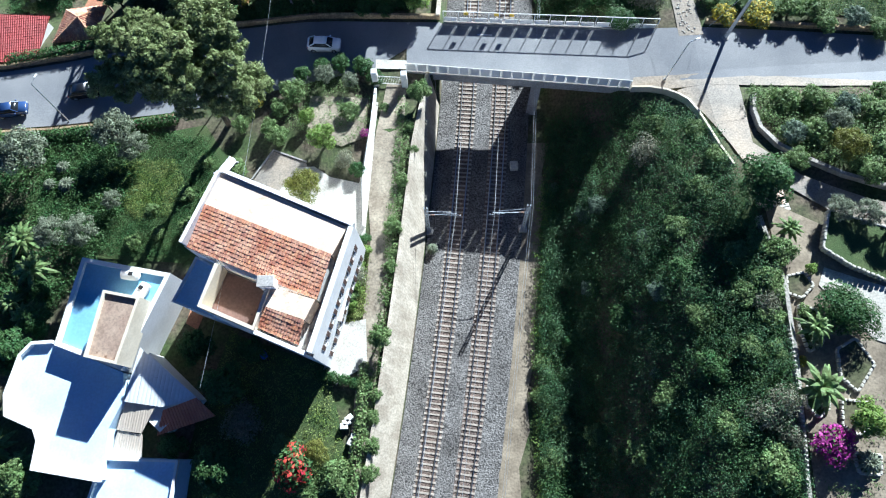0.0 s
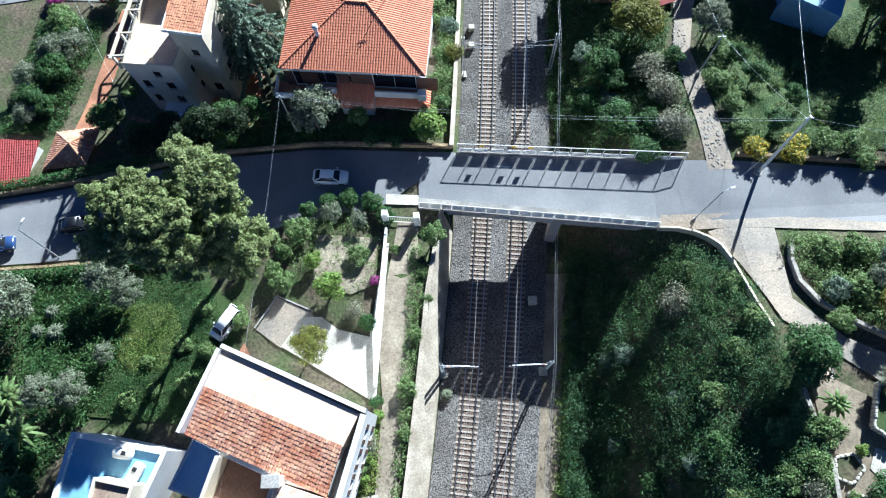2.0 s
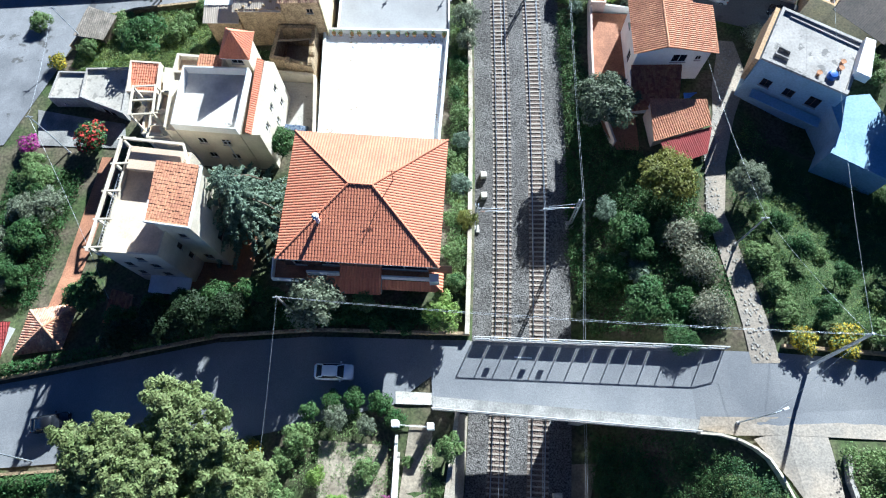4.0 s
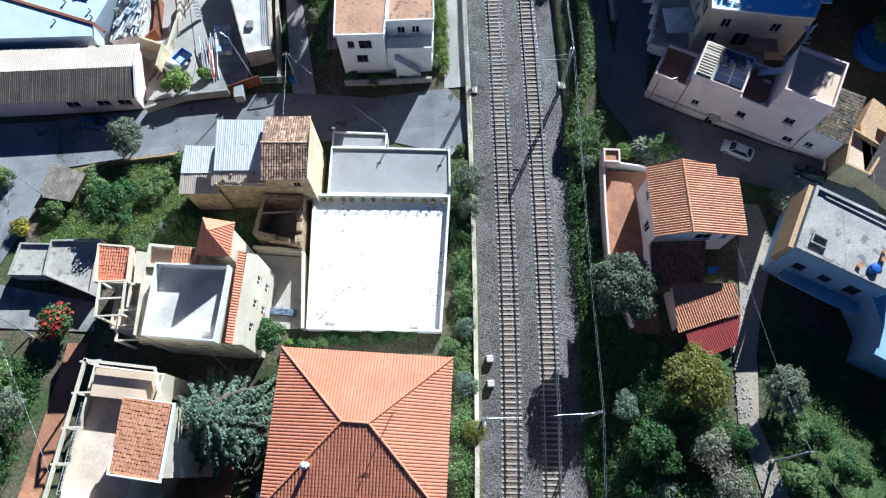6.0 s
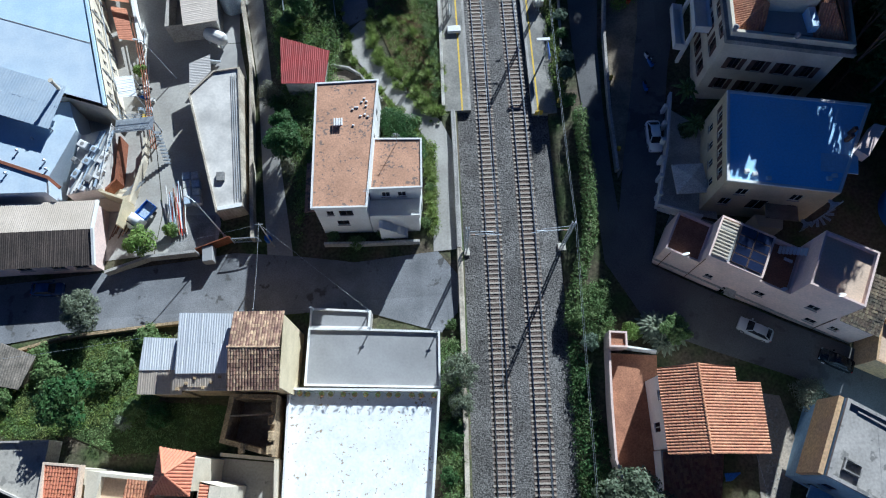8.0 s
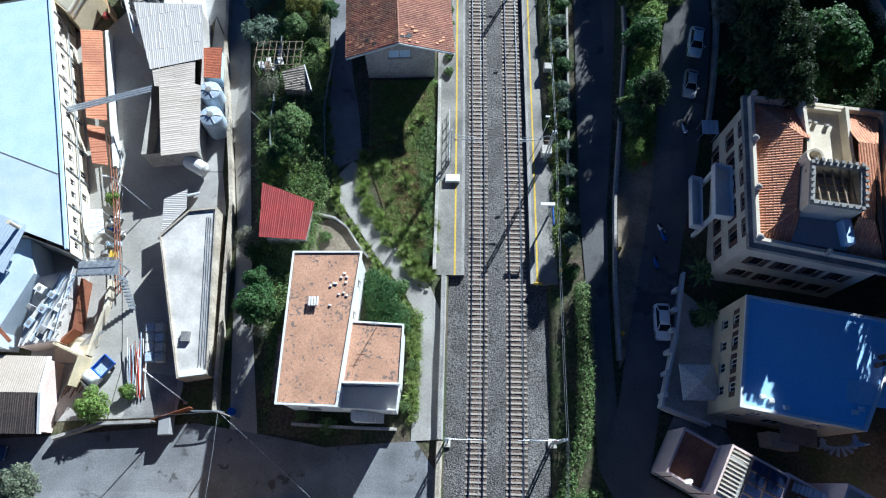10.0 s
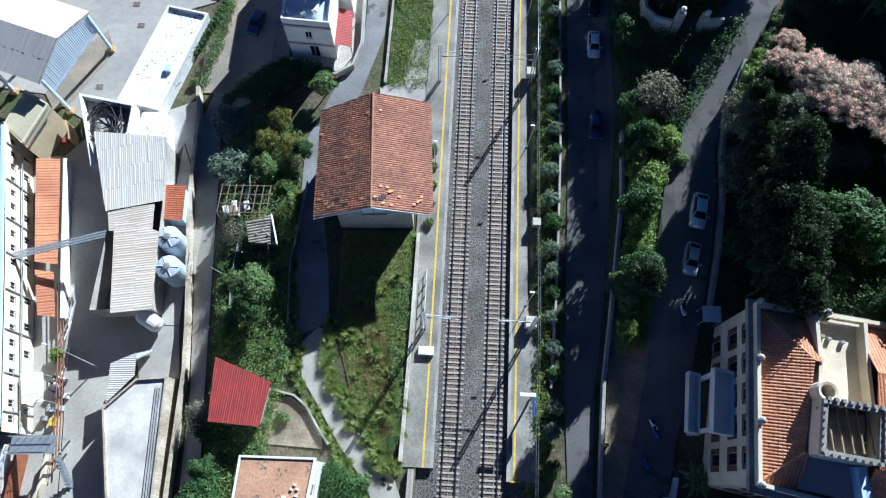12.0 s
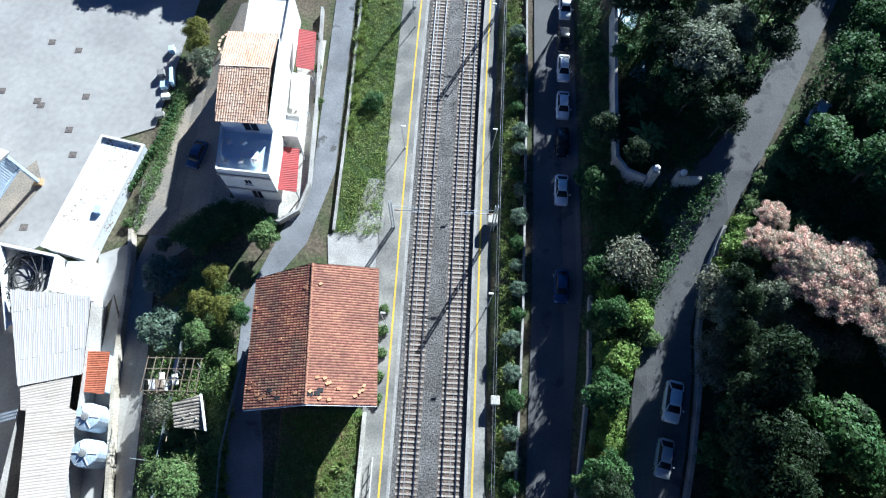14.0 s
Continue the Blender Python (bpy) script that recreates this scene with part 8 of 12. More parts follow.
def white_house_north():
    b = thing("house", "white three-storey house with roof terrace and bleached tile roof", "house")
    F = ccw([(-17.5, 180.6), (-11.3, 180.2), (-11.4, 187.0), (-17.9, 187.2)])
    f = {0: [(2.6, 3.5, 4.4, 5.6, "window"), (2.7, 4.0, 0.6, 2.8, "door")]}
    flat_block(b, F, -1.0, 7.8, WHITE, BLUEROOF, 0.8, 0.22, f, roof_label="shaded pale terrace floor")
    part("band", strip_wall([(-17.6, 180.5), (-11.2, 180.1)], 0.12, 3.1, 3.4), GREYPL, b)
    part("band", strip_wall([(-17.6, 180.5), (-11.2, 180.1)], 0.12, 6.5, 6.8), GREYPL, b)
    U = ccw([(-17.4, 186.0), (-11.6, 185.9), (-11.9, 197.3), (-18.0, 197.2)])
    walls(b, U, -1.0, 10.1, WHITE, {0: [(2.4, 4.2, 7.4, 9.4, "door")]})
    part("roof_slope", tiled([(-17.7, 185.5, 10.0), (-11.7, 185.4, 10.0), (-11.9, 192.2, 11.2), (-17.9, 192.2, 11.2)], (0, 1), TILE_CREAM), TILE_CREAM, b)
    part("roof_slope", tiled([(-12.0, 197.9, 10.2), (-18.2, 197.9, 10.2), (-17.9, 192.2, 11.2), (-11.9, 192.2, 11.2)], (0, 1), TILE_CREAM), TILE_CREAM, b)
    cap_row((-17.9, 192.2, 11.2), (-11.9, 192.2, 11.2), TILE_CREAM, b)
    part("porch", prism([(-11.6, 187.6), (-9.7, 187.5), (-9.6, 190.4), (-11.6, 190.5)], -1.0, 3.9), WHITE, b, "white flat-roofed side porch")
    part("porch_parapet", ring_wall([(-11.62, 187.5), (-9.65, 187.4), (-9.55, 190.5), (-11.62, 190.6)], 0.15, 3.9, 4.2), WHITE, b)
    part("north_block", prism([(-17.8, 198.2), (-12.6, 198.2), (-12.5, 208), (-18, 208)], -1.0, 5.9), WHITE, b)
    part("north_parapet", ring_wall([(-17.8, 198.2), (-12.6, 198.2), (-12.5, 208), (-18, 208)], 0.25, 5.9, 6.4), WHITE, b)
    for y0, y1, m in ((180.4, 186.4, CORR_RED), (198.2, 204.4, CORR_RED), (191.9, 197.4, CLOTH)):
        part("awning", corrugated([(-11.4, y0, 3.4), (-11.8, y1, 3.4), (-9.5, y1, 2.9), (-9.1, y0, 2.9)], (3, 2), m), m, b)
        for y in (y0 + 0.2, y1 - 0.2):
            part("awning_post", boxes((-9.3, y - 0.06, 0, -9.18, y + 0.06, 2.9)), GALV, b)
    rnd = random.Random(3)
    for i in range(5):
        t = thing("terrace_chair", "white plastic chair standing on the terrace", "chair", "terrace chairs", at=(-16.6 + (i % 3) * 1.7, 181.9 + (i // 3) * 2.4, 7.0), turn=rnd.uniform(0, 360))
        part("seat", boxes((-0.3, -0.3, 0.4, 0.3, 0.3, 0.46)), WHITE, t)
        part("backrest", boxes((-0.3, 0.26, 0.46, 0.3, 0.32, 0.95)), WHITE, t)
        for x in (-0.26, 0.26):
            for y in (-0.26, 0.26):
                part("leg", boxes((x - 0.03, y - 0.03, 0, x + 0.03, y + 0.03, 0.4)), WHITE, t)
    tb = thing("terrace_table", "white terrace table with a slatted top", "table", at=(-13.9, 182.6, 7.0))
    part("tabletop", boxes((-1.0, -0.5, 0.7, 1.0, 0.5, 0.75)), WHITE, tb)
    for x in (-0.9, 0.9):
        for y in (-0.4, 0.4):
            part("leg", boxes((x - 0.04, y - 0.04, 0, x + 0.04, y + 0.04, 0.7)), WHITE, tb)
    solo("wall_lane", strip_wall([(-9.6, 210), (-8.6, 195), (-8.1, 182.4), (-9.0, 178.8), (-11.2, 177.2), (-13.0, 177.4)], 0.35, -0.6, 1.5), CONCRETE, "curved concrete garden wall beside the lane", "wall", kind="structure")


def gazebo():
    b = thing("gazebo", "tiled hip-roof gazebo on posts beside the road", "gazebo")
    E = [(-51.8, 51.9), (-46.5, 52.4), (-45.3, 57.6), (-50.8, 57.0)]
    ap = (-48.1, 54.7, 3.9)
    for i in range(4):
        q, r = (*E[i], 2.4), (*E[(i + 1) % 4], 2.4)
        part("roof_slope", tiled([q, r, ap], (0, 1), TILE_TAN), TILE_TAN, b)
        cap_row(q, ap, TILE_TAN, b)
        part("post", boxes((E[i][0] * 0.98 + ap[0] * 0.02 - 0.1, E[i][1] - 0.0 - 0.1, -0.2, E[i][0] * 0.98 + ap[0] * 0.02 + 0.1, E[i][1] + 0.1, 2.4)), WOOD, b)
    c = thing("house", "low house with dark red tiled roof beside the road", "house")
    part("wall", prism([(-62, 49.5), (-54.2, 50.2), (-53.0, 55.2), (-62, 56.0)], -0.4, 2.3), WHITE, c)
    part("roof_slope", tiled([(-64, 49.0, 2.3), (-53.6, 49.6, 2.3), (-52.4, 55.6, 3.2), (-64, 56.4, 3.2)], (0, 1), CORR_RED), CORR_RED, c)
    d = thing("shelter", "small dark red tiled lean-to in the garden", "shelter")
    part("roof", tiled([(-42.8, 55.4, 1.6), (-39.8, 54.6, 1.6), (-39.2, 58.4, 2.2), (-41.8, 59.2, 2.2)], (0, 1), TILE_OLD), TILE_OLD, d)
    for x, y in ((-42.5, 55.6), (-39.9, 54.8), (-39.4, 58.2), (-41.7, 58.9)):
        part("post", boxes((x - 0.07, y - 0.07, -0.3, x + 0.07, y + 0.07, 1.7)), WOOD, d)


red_tile_house(), cement_roof_house(), apartment_row(), blue_roof_house(), belvedere_villa(), terracotta_roof_house(), station(), yard_buildings(), white_house_north(), gazebo()


# ---- surfaces of roads, lanes, yards and gardens ----
draped("road", [(-56, 108.4), (-42, 109.3), (-31, 110.2), (-26, 110.8), (-18, 109.6), (-11, 108.3), (-0.9, 109.0), (1.6, 105.6), (1.0, 101.3), (-1.0, 99.0), (-9, 101.8), (-16.5, 102.5), (-31.6, 102.3), (-46, 101.9), (-52.4, 101.0), (-55, 92), (-60, 80), (-75, 78), (-75, 108.6)], OLDROAD, "patched grey village road with long shadows", "road", 0.06)
draped("lane", [(-9.6, 142.8), (-8.0, 142.4), (-8.0, 137.6), (-5.5, 133.9), (-2.6, 130.3), (0.5, 126.5), (1.9, 123.0), (1.9, 109.2), (-1.4, 109.0), (-1.0, 122.9), (-2.9, 126.3), (-5.8, 129.8), (-8.5, 133.8), (-10.8, 137.0), (-11.2, 141.0)], LANECONC, "grey concrete lane curving past the house", "lane", 0.05)
draped("lane", [(-11.9, 141.5), (-8.4, 143.5), (-9.2, 150), (-10.4, 156), (-11.3, 169), (-7.6, 174.8), (-5.2, 184.6), (-5.2, 232), (-8.0, 232), (-8.0, 185.4), (-10.8, 176.4), (-14.0, 167), (-13.2, 150)], OLDROAD, "worn grey access lane beside the goods shed", "lane", 0.05)
draped("lane", [(-29.6, 171.8), (-27.4, 182), (-24, 196), (-18.6, 210), (-21, 175), (-27.0, 171.9), (-22.0, 135), (-18.4, 108.5), (-21.6, 108.3), (-24.0, 135), (-28.6, 160)], LANECONC, "narrow tan concrete lane between garden and works", "lane", 0.05)
draped("works_yard", [(-47, 165.5), (-38.3, 131.2), (-35.6, 117), (-36, 111.2), (-28.3, 111.4), (-28, 115), (-33.2, 133), (-31, 139), (-29.2, 143), (-37.6, 156), (-41.4, 164), (-43, 171)], LANECONC, "grey concrete works yard", "yard", 0.05)
draped("works_yard", [(-46, 110.6), (-36.1, 111.2), (-35.7, 117), (-38.4, 131.2), (-47.1, 165.4), (-54, 165), (-48, 131)], LANECONC, "stained concrete works yard beside the halls", "yard", 0.045)
draped("works_yard", [(-78, 236), (-27, 236), (-31.2, 192), (-36, 190), (-41, 175), (-46, 171.2), (-52, 175), (-78, 178)], YARDCONC, "wide pale concrete yard with stains", "yard", 0.05)
draped("works_yard", [(-29.4, 143), (-27.2, 143), (-28.6, 162), (-31.4, 168), (-31.2, 160.4), (-30.4, 150)], YARDCONC, "pale concrete strip behind the warehouse", "yard", 0.07)
draped("road", [(20, 232), (25.6, 232), (25.1, 201.5), (25.3, 170.2), (23.3, 147), (22.0, 137), (21.5, 126.5), (21.4, 117.5), (21.6, 107), (19.0, 106.2), (18.9, 126.4), (18.7, 137), (19.6, 167), (20.0, 201.2)], DARKASPHALT, "dark asphalt road parallel to the railway", "road", 0.06)
draped("road", [(58, 215), (55, 209.6), (51.5, 204), (46.3, 196.5), (42.3, 189.3), (38.4, 184.0), (35.6, 182.9), (33.4, 183.4), (32.9, 178.6), (33.6, 174.6), (32.6, 169.6), (31.6, 165), (29.9, 160), (29.0, 154), (28.1, 146), (27.3, 138.6), (26.0, 132.1), (24.6, 125.8), (23.1, 119.7), (21.6, 113), (19, 106.2), (23, 97.9), (37.5, 91.5), (46, 86), (49, 88.5), (44.6, 94.2), (24.4, 105.6), (26.2, 112.6), (28.0, 119), (29.4, 126.1), (30.4, 132.2), (31.9, 138.5), (33.2, 145), (34.5, 152), (35.3, 158.9), (35.5, 164), (36.9, 170.0), (39.6, 175.8), (43.4, 182.4), (46.9, 189), (50.4, 196.2), (54.2, 203.7), (58, 209.6), (61, 214)], DARKASPHALT, "dark asphalt hillside road with parked cars", "road", 0.28)
draped("verge", [(22.0, 117), (22.6, 125.7), (23.4, 138.7), (24.0, 148), (28.2, 147), (27.4, 138.6), (26.1, 132.1), (24.7, 125.8), (23.0, 118.6)], TANEARTH, "bare brown earth bank between the two roads", "verge", 0.2)
draped("works_yard", [(-34.4, 173.2), (-30.2, 175.2), (-28.8, 163), (-31.3, 168.2), (-32.9, 163.7)], YARDCONC, "pale concrete apron beside the works wall", "yard", 0.075)
draped("works_yard", [(-27.2, 142.9), (-25.9, 136.6), (-30.7, 136.4), (-31.4, 138.8), (-29.4, 142.9)], YARDCONC, "pale concrete corner of the works yard", "yard", 0.075)
draped("works_yard", [(-46.0, 186.2), (-44.2, 182.6), (-48.4, 173.6), (-50.5, 172.5), (-52.4, 175.2), (-48.0, 184.0)], DUSTY, "tan earth strip below the shelter gable", "yard", 0.09)
draped("garden_soil", [(-17.4, 129.8), (-18.2, 132.2), (-14.7, 132.4), (-13.5, 134.4), (-11.8, 134.8), (-9.3, 133.4), (-7.8, 130.6), (-7.6, 129.4)], TANEARTH, "dry tan garden soil behind the house", "garden", 0.09)
draped("yard", [(-4.4, 169.8), (1.4, 170.2), (1.6, 184), (-0.8, 184), (-2.4, 177), (-5.2, 176)], CONCRETE, "pale worn concrete behind the platform", "yard", 0.075)
draped("yard", [(-18.6, 180.6), (-18.4, 177.6), (-9.6, 177.6), (-8.6, 179.6), (-8.6, 205), (-12, 205), (-12, 180.6)], PALEPAVE, "pale paved apron round the white house", "yard", 0.09)
draped("yard", [(-31.0, 176.2), (-20.4, 176), (-18.2, 180), (-18.2, 212), (-22, 212), (-25.6, 199), (-28.8, 193), (-31.2, 184)], DUSTY, "concrete yard beside the white house", "yard", 0.07)
draped("path", [(33.8, 90), (31.4, 82.5), (30.6, 78.4), (28.4, 72.6), (26.8, 64.4), (27.6, 54), (27.8, 47.2), (30.6, 47.1), (30.0, 54), (28.7, 64.2), (30.4, 71.2), (33.4, 78.2), (34.6, 80.6), (36.4, 82.6), (35.6, 89.6)], DUSTY, "pale rubble and concrete footpath", "path", 0.08)
draped("path", [(28.4, 40.2), (33.4, 40.0), (32.8, 31.4), (36.8, 27.2), (43, 24), (62, 17), (62, 13.5), (42, 20.4), (35.8, 25.4), (31.2, 29.2), (28.8, 35.8), (26.6, 39.8)], DUSTY, "dusty pale concrete lane climbing beside the cutting", "path", 0.08)
draped("verge", [(22, 42.2), (27, 41.9), (33, 41.6), (40, 40.4), (49, 39), (49, 38.2), (31, 39.9), (25, 40.2), (21.6, 41)], DUSTY, "dusty tan verge beside the road", "verge", 0.1)
draped("verge", [(-5.0, 44.4), (-9.0, 44.7), (-9.0, 46.0), (-5.0, 45.6)], PALEPAVE, "dusty pale verge beside the bridge", "verge", 0.085)
draped("lane", [(-7.6, 42.6), (-5.3, 42.4), (-5.4, 38.5), (-6.6, 24), (-8.2, 10), (-10.2, -10), (-12.0, -10), (-10.4, 8), (-9.2, 22.5), (-9.7, 29), (-8.7, 36)], DIRT, "pale dirt lane between garden and railway wall", "lane", 0.06)
draped("garden_paving", [(-23.3, 30.7), (-21.1, 34.2), (-16.9, 32.2), (-16.2, 30.0), (-18.4, 28.9), (-20.4, 28.6)], DUSTY, "tan tiled garden paving by the villa", "paving", 0.08)
draped("garden_paving", [(-20.3, 28.7), (-18.1, 31.8), (-15.9, 31.7), (-14.0, 30.2), (-10.6, 29.3), (-9.7, 35.4), (-9.0, 40.0), (-8.6, 39.9), (-9.1, 32.4), (-9.9, 22.4)], PALEPAVE, "pale tiled garden paving by the villa", "paving", 0.085)
draped("garden_soil", [(-17.0, 41.4), (-9.8, 40.6), (-10.4, 34.9), (-12.8, 34.0), (-17.0, 36.0)], DIRT, "bare brown garden soil between shrubs", "garden", 0.07)
draped("garden_paving", [(-12.4, 13.2), (-14.0, 8.4), (-12.6, 6.8), (-9.4, 8.8), (-9.6, 13.6)], PALEPAVE, "pale concrete apron beside the villa", "paving", 0.08)
draped("garden_paving", [(-24.6, 29.4), (-27.2, 24), (-29.8, 14), (-28.4, 13.2), (-26.6, 18.6), (-23.6, 27.6)], TERRA, "red tiled strip between the villas", "paving", 0.08)
draped("lawn", [(-24.6, 12.8), (-13.4, 8.6), (-10.6, -4), (-11.6, -12), (-30, -12), (-27.5, 4)], LAWN, "shaded lawn behind the villa", "lawn", 0.06)
draped("lawn", [(-50, 36), (-30, 38.6), (-25, 31), (-27, 24), (-31, 21), (-41, 22), (-52, 28)], LAWN, "rough garden grass under the trees", "lawn", 0.05)
draped("lawn", [(-8.0, 155.0), (1.0, 155.4), (0.8, 131), (-0.4, 127.4), (-3.6, 131), (-7.6, 142.6)], FIELD, "overgrown grass field beside the station lane", "lawn", 0.05)
draped("lawn", [(-4.6, 176), (1.4, 176), (1.6, 232), (-4.4, 232)], LAWN, "bright grass strip beside the lane", "lawn", 0.06)
draped("lawn", [(33.6, 50.5), (62, 46.2), (62, 75), (44, 70), (38, 74), (32, 66), (31, 54)], LAWN, "rough green hillside with weeds", "lawn", 0.04)
draped("garden_soil", [(32.4, 24.6), (41, 19.4), (62, 12), (62, -14), (31.6, -14), (32.8, 8), (32.8, 15)], TANEARTH, "bare brown terraced garden soil", "garden", 0.05)
draped("garden_path", [(36.9, 16.8), (42.7, 14.3), (46, 12), (44, 8.0), (41.5, 8.9), (40.2, 9.4), (38.8, 10.9), (36.0, 15.0)], PALEPAVE, "crazy-paved pale garden path", "path", 0.11)
draped("garden_path", [(-46.6, 77.4), (-44.2, 77.2), (-47.2, 58.9), (-49.9, 56.9)], TERRA, "red brick garden path", "path", 0.07)
draped("garden_paving", [(-33.8, 62.6), (-28.6, 62.4), (-27.6, 73), (-24.6, 73), (-26.6, 57.2), (-34.5, 57.2)], TERRA, "red paved terrace round the tall house", "paving", 0.07)
draped("yard", [(-56.5, 85.2), (-44.3, 82.2), (-43.6, 78.5), (-55.4, 79.7)], DARKCONC, "shaded concrete yard by the garages", "yard", 0.07)
draped("yard", [(-34.4, 111.2), (-33.4, 116.5), (-28.8, 116.2), (-28.4, 111.6)], DARKCONC, "works yard with stored building material", "yard", 0.09)

draped("lawn", [(-33, 93), (-33, 101.0), (-45.6, 100.6), (-52.6, 98), (-53.4, 92), (-49, 90), (-43, 90), (-37, 87.6), (-25, 87.6), (-24.6, 92)], LAWN, "wild green garden grass", "lawn", 0.05)

# ---- free-standing walls ----
def land_wall(name, pts, t, h, mat, label, step=2.0, down=0.6):
    rows = []
    for a, b in zip(pts, pts[1:]):
        n = max(1, int(dist(a, b) / step))
        rows += [(a[0] + (b[0] - a[0]) * i / n, a[1] + (b[1] - a[1]) * i / n) for i in range(n)]
    rows.append(pts[-1])
    zs = [zl(*p) for p in rows]
    return solo(name, strip_wall(rows, t, [z - down for z in zs], [z + h for z in zs]), mat, label, "wall", kind="structure")


land_wall("wall_balustrade", [(21.5, 40.6), (23.4, 40.35), (25.2, 39.7), (26.4, 38.9), (27.3, 37.9), (27.9, 36.2), (28.4, 34.0), (29.0, 31.2), (29.8, 28.4)], 0.22, 1.0, CREAM, "pale concrete balustrade following the lane")
land_wall("wall_garden", [(31.4, 22.4), (32.5, 15), (32.3, 7.7), (31.4, -2.2), (30.6, -12)], 0.4, 0.8, RUBBLE, "low tan stone garden wall")
land_wall("wall_bend", [(34.4, 38.0), (33.8, 35.6), (33.9, 33.2), (35.2, 30.8), (37.4, 29.0), (41, 26.8), (46, 24.6), (60, 19)], 0.4, 0.7, RUBBLE, "rounded stone wall on the bend")
land_wall("wall_between_roads", [(25.9, 168.6), (25.6, 160), (24.2, 147.8), (22.9, 138), (22.2, 127), (22.0, 118)], 0.35, 1.0, GREYPL, "grey retaining wall between the two roads", down=1.5)
land_wall("wall_park", [(39.3, 175.4), (37.0, 169.5), (36.1, 164), (35.9, 158.9), (35.1, 152), (34.0, 146)], 0.4, 1.1, CONCRETE, "weathered park wall beside the road")
land_wall("wall_gate", [(29.4, 206), (28.9, 193), (28.7, 184.4), (29.6, 182.4), (31.4, 181.2)], 0.4, 2.6, PALEPAVE, "pale park wall near the gate")
land_wall("wall_gate", [(35.2, 180.8), (37.0, 180.6)], 0.4, 2.2, PALEPAVE, "pale park wall near the gate")
land_wall("wall_works", [(-30.6, 176.4), (-29.7, 172), (-28.6, 159), (-24.9, 137.5), (-23.7, 116), (-23.4, 112)], 0.45, 1.4, WALLPALE, "pale works wall with cables along its top", down=2.5)
land_wall("wall_street", [(-36.4, 110.6), (-30.4, 110.9)], 0.35, 1.4, CONCRETE, "low street wall of the works yard", down=1.0)
land_wall("wall_street", [(-41.4, 109.0), (-37.6, 110.2), (-36.4, 110.6)], 0.35, 1.2, GREYPL, "grey street wall", down=1.0)
land_wall("fence_works", [(-30.3, 111.0), (-26.2, 112.4)], 0.08, 1.9, BROWNFENCE, "rust-brown sheet gate of the works yard")
land_wall("wall_street", [(-31.8, 102.2), (-45.6, 101.2), (-51.8, 99.6), (-53.6, 95)], 0.35, 0.9, STONE, "old stone street wall of the overgrown garden", down=0.8)
land_wall("wall_front", [(-14.6, 110.7), (-9.6, 110.4), (-3.0, 110.2)], 0.3, 0.9, GREYPL, "low front wall of the house garden")
land_wall("wall_garden_lane", [(-13.6, 135.4), (-11.3, 134.9), (-9.8, 133.8), (-8.4, 131.7), (-7.0, 129.9)], 0.2, 0.6, CONCRETE, "low concrete wall between garden and lane")
land_wall("wall_lawn", [(0.9, 128.5), (1.2, 142), (1.3, 155)], 0.4, 0.7, PALEPAVE, "low pale wall along the platform back")
land_wall("wall_strip", [(-4.5, 176.6), (-4.3, 200), (-4.3, 230)], 0.3, 0.5, CONCRETE, "low kerb wall of the grass strip")
land_wall("wall_road", [(-75, 38.9), (-56, 39.2), (-40, 39.6), (-34, 40.0)], 0.3, 0.6, STONE, "low stone wall beside the road")
land_wall("wall_road", [(-75, 48.2), (-57.6, 48.8), (-40, 51.2), (-28.5, 52.9), (-18, 52.9), (-5.4, 51.9), (-1.0, 51.6)], 0.3, 0.7, STONE, "low stone wall beside the road")
land_wall("wall_road", [(31, 48.8), (49, 46.3), (75, 42.6)], 0.35, 0.6, STONE, "low stone wall beside the road")
land_wall("wall_lane_garden", [(-8.9, 41.6), (-9.3, 35.8), (-10.1, 29.4), (-9.9, 24)], 0.25, 0.8, WHITE, "white garden wall beside the lane")
land_wall("wall_lane_garden", [(-16.9, 32.4), (-21.1, 34.4), (-23.5, 30.9)], 0.16, 0.18, CONCRETE, "low inner garden kerb")
land_wall("wall_parking", [(17.2, 137), (18.0, 150), (18.6, 167), (19.0, 200), (19.0, 230)], 0.25, 0.6, CONCRETE, "low concrete wall between road and platform hedge")
land_wall("fence_garden", [(-20.4, 162), (-20.6, 148), (-19.6, 139)], 0.06, 1.2, GALV, "wire mesh garden fence")
land_wall("fence_garden", [(-12.9, 161), (-13.6, 150), (-13.0, 143)], 0.06, 1.0, GALV, "wire mesh garden fence")
for x, y in ((-8.9, 42.6), (-5.4, 42.2)):
    g = solo("gate_pier", soft_box(x - 0.35, y - 0.35, 5.0, x + 0.35, y + 0.35, 7.9, 0.05, 1), WHITE, "square white gate pier with flat cap", "gate pier", "gate piers")
gt = thing("gate", "white metal gate of the dirt lane", "gate", at=(-8.55, 42.5, 5.3), turn=-6)
part("gate_frame", boxes((0, -0.03, 0.1, 2.8, 0.03, 0.2), (0, -0.03, 1.6, 2.8, 0.03, 1.7), (0, -0.03, 0.2, 0.06, 0.03, 1.6), (2.74, -0.03, 0.2, 2.8, 0.03, 1.6)), WHITE, gt)
for i in range(13):
    part("gate_bar", boxes((0.2 + i * 0.2, -0.015, 0.2, 0.23 + i * 0.2, 0.015, 1.6)), WHITE, gt)
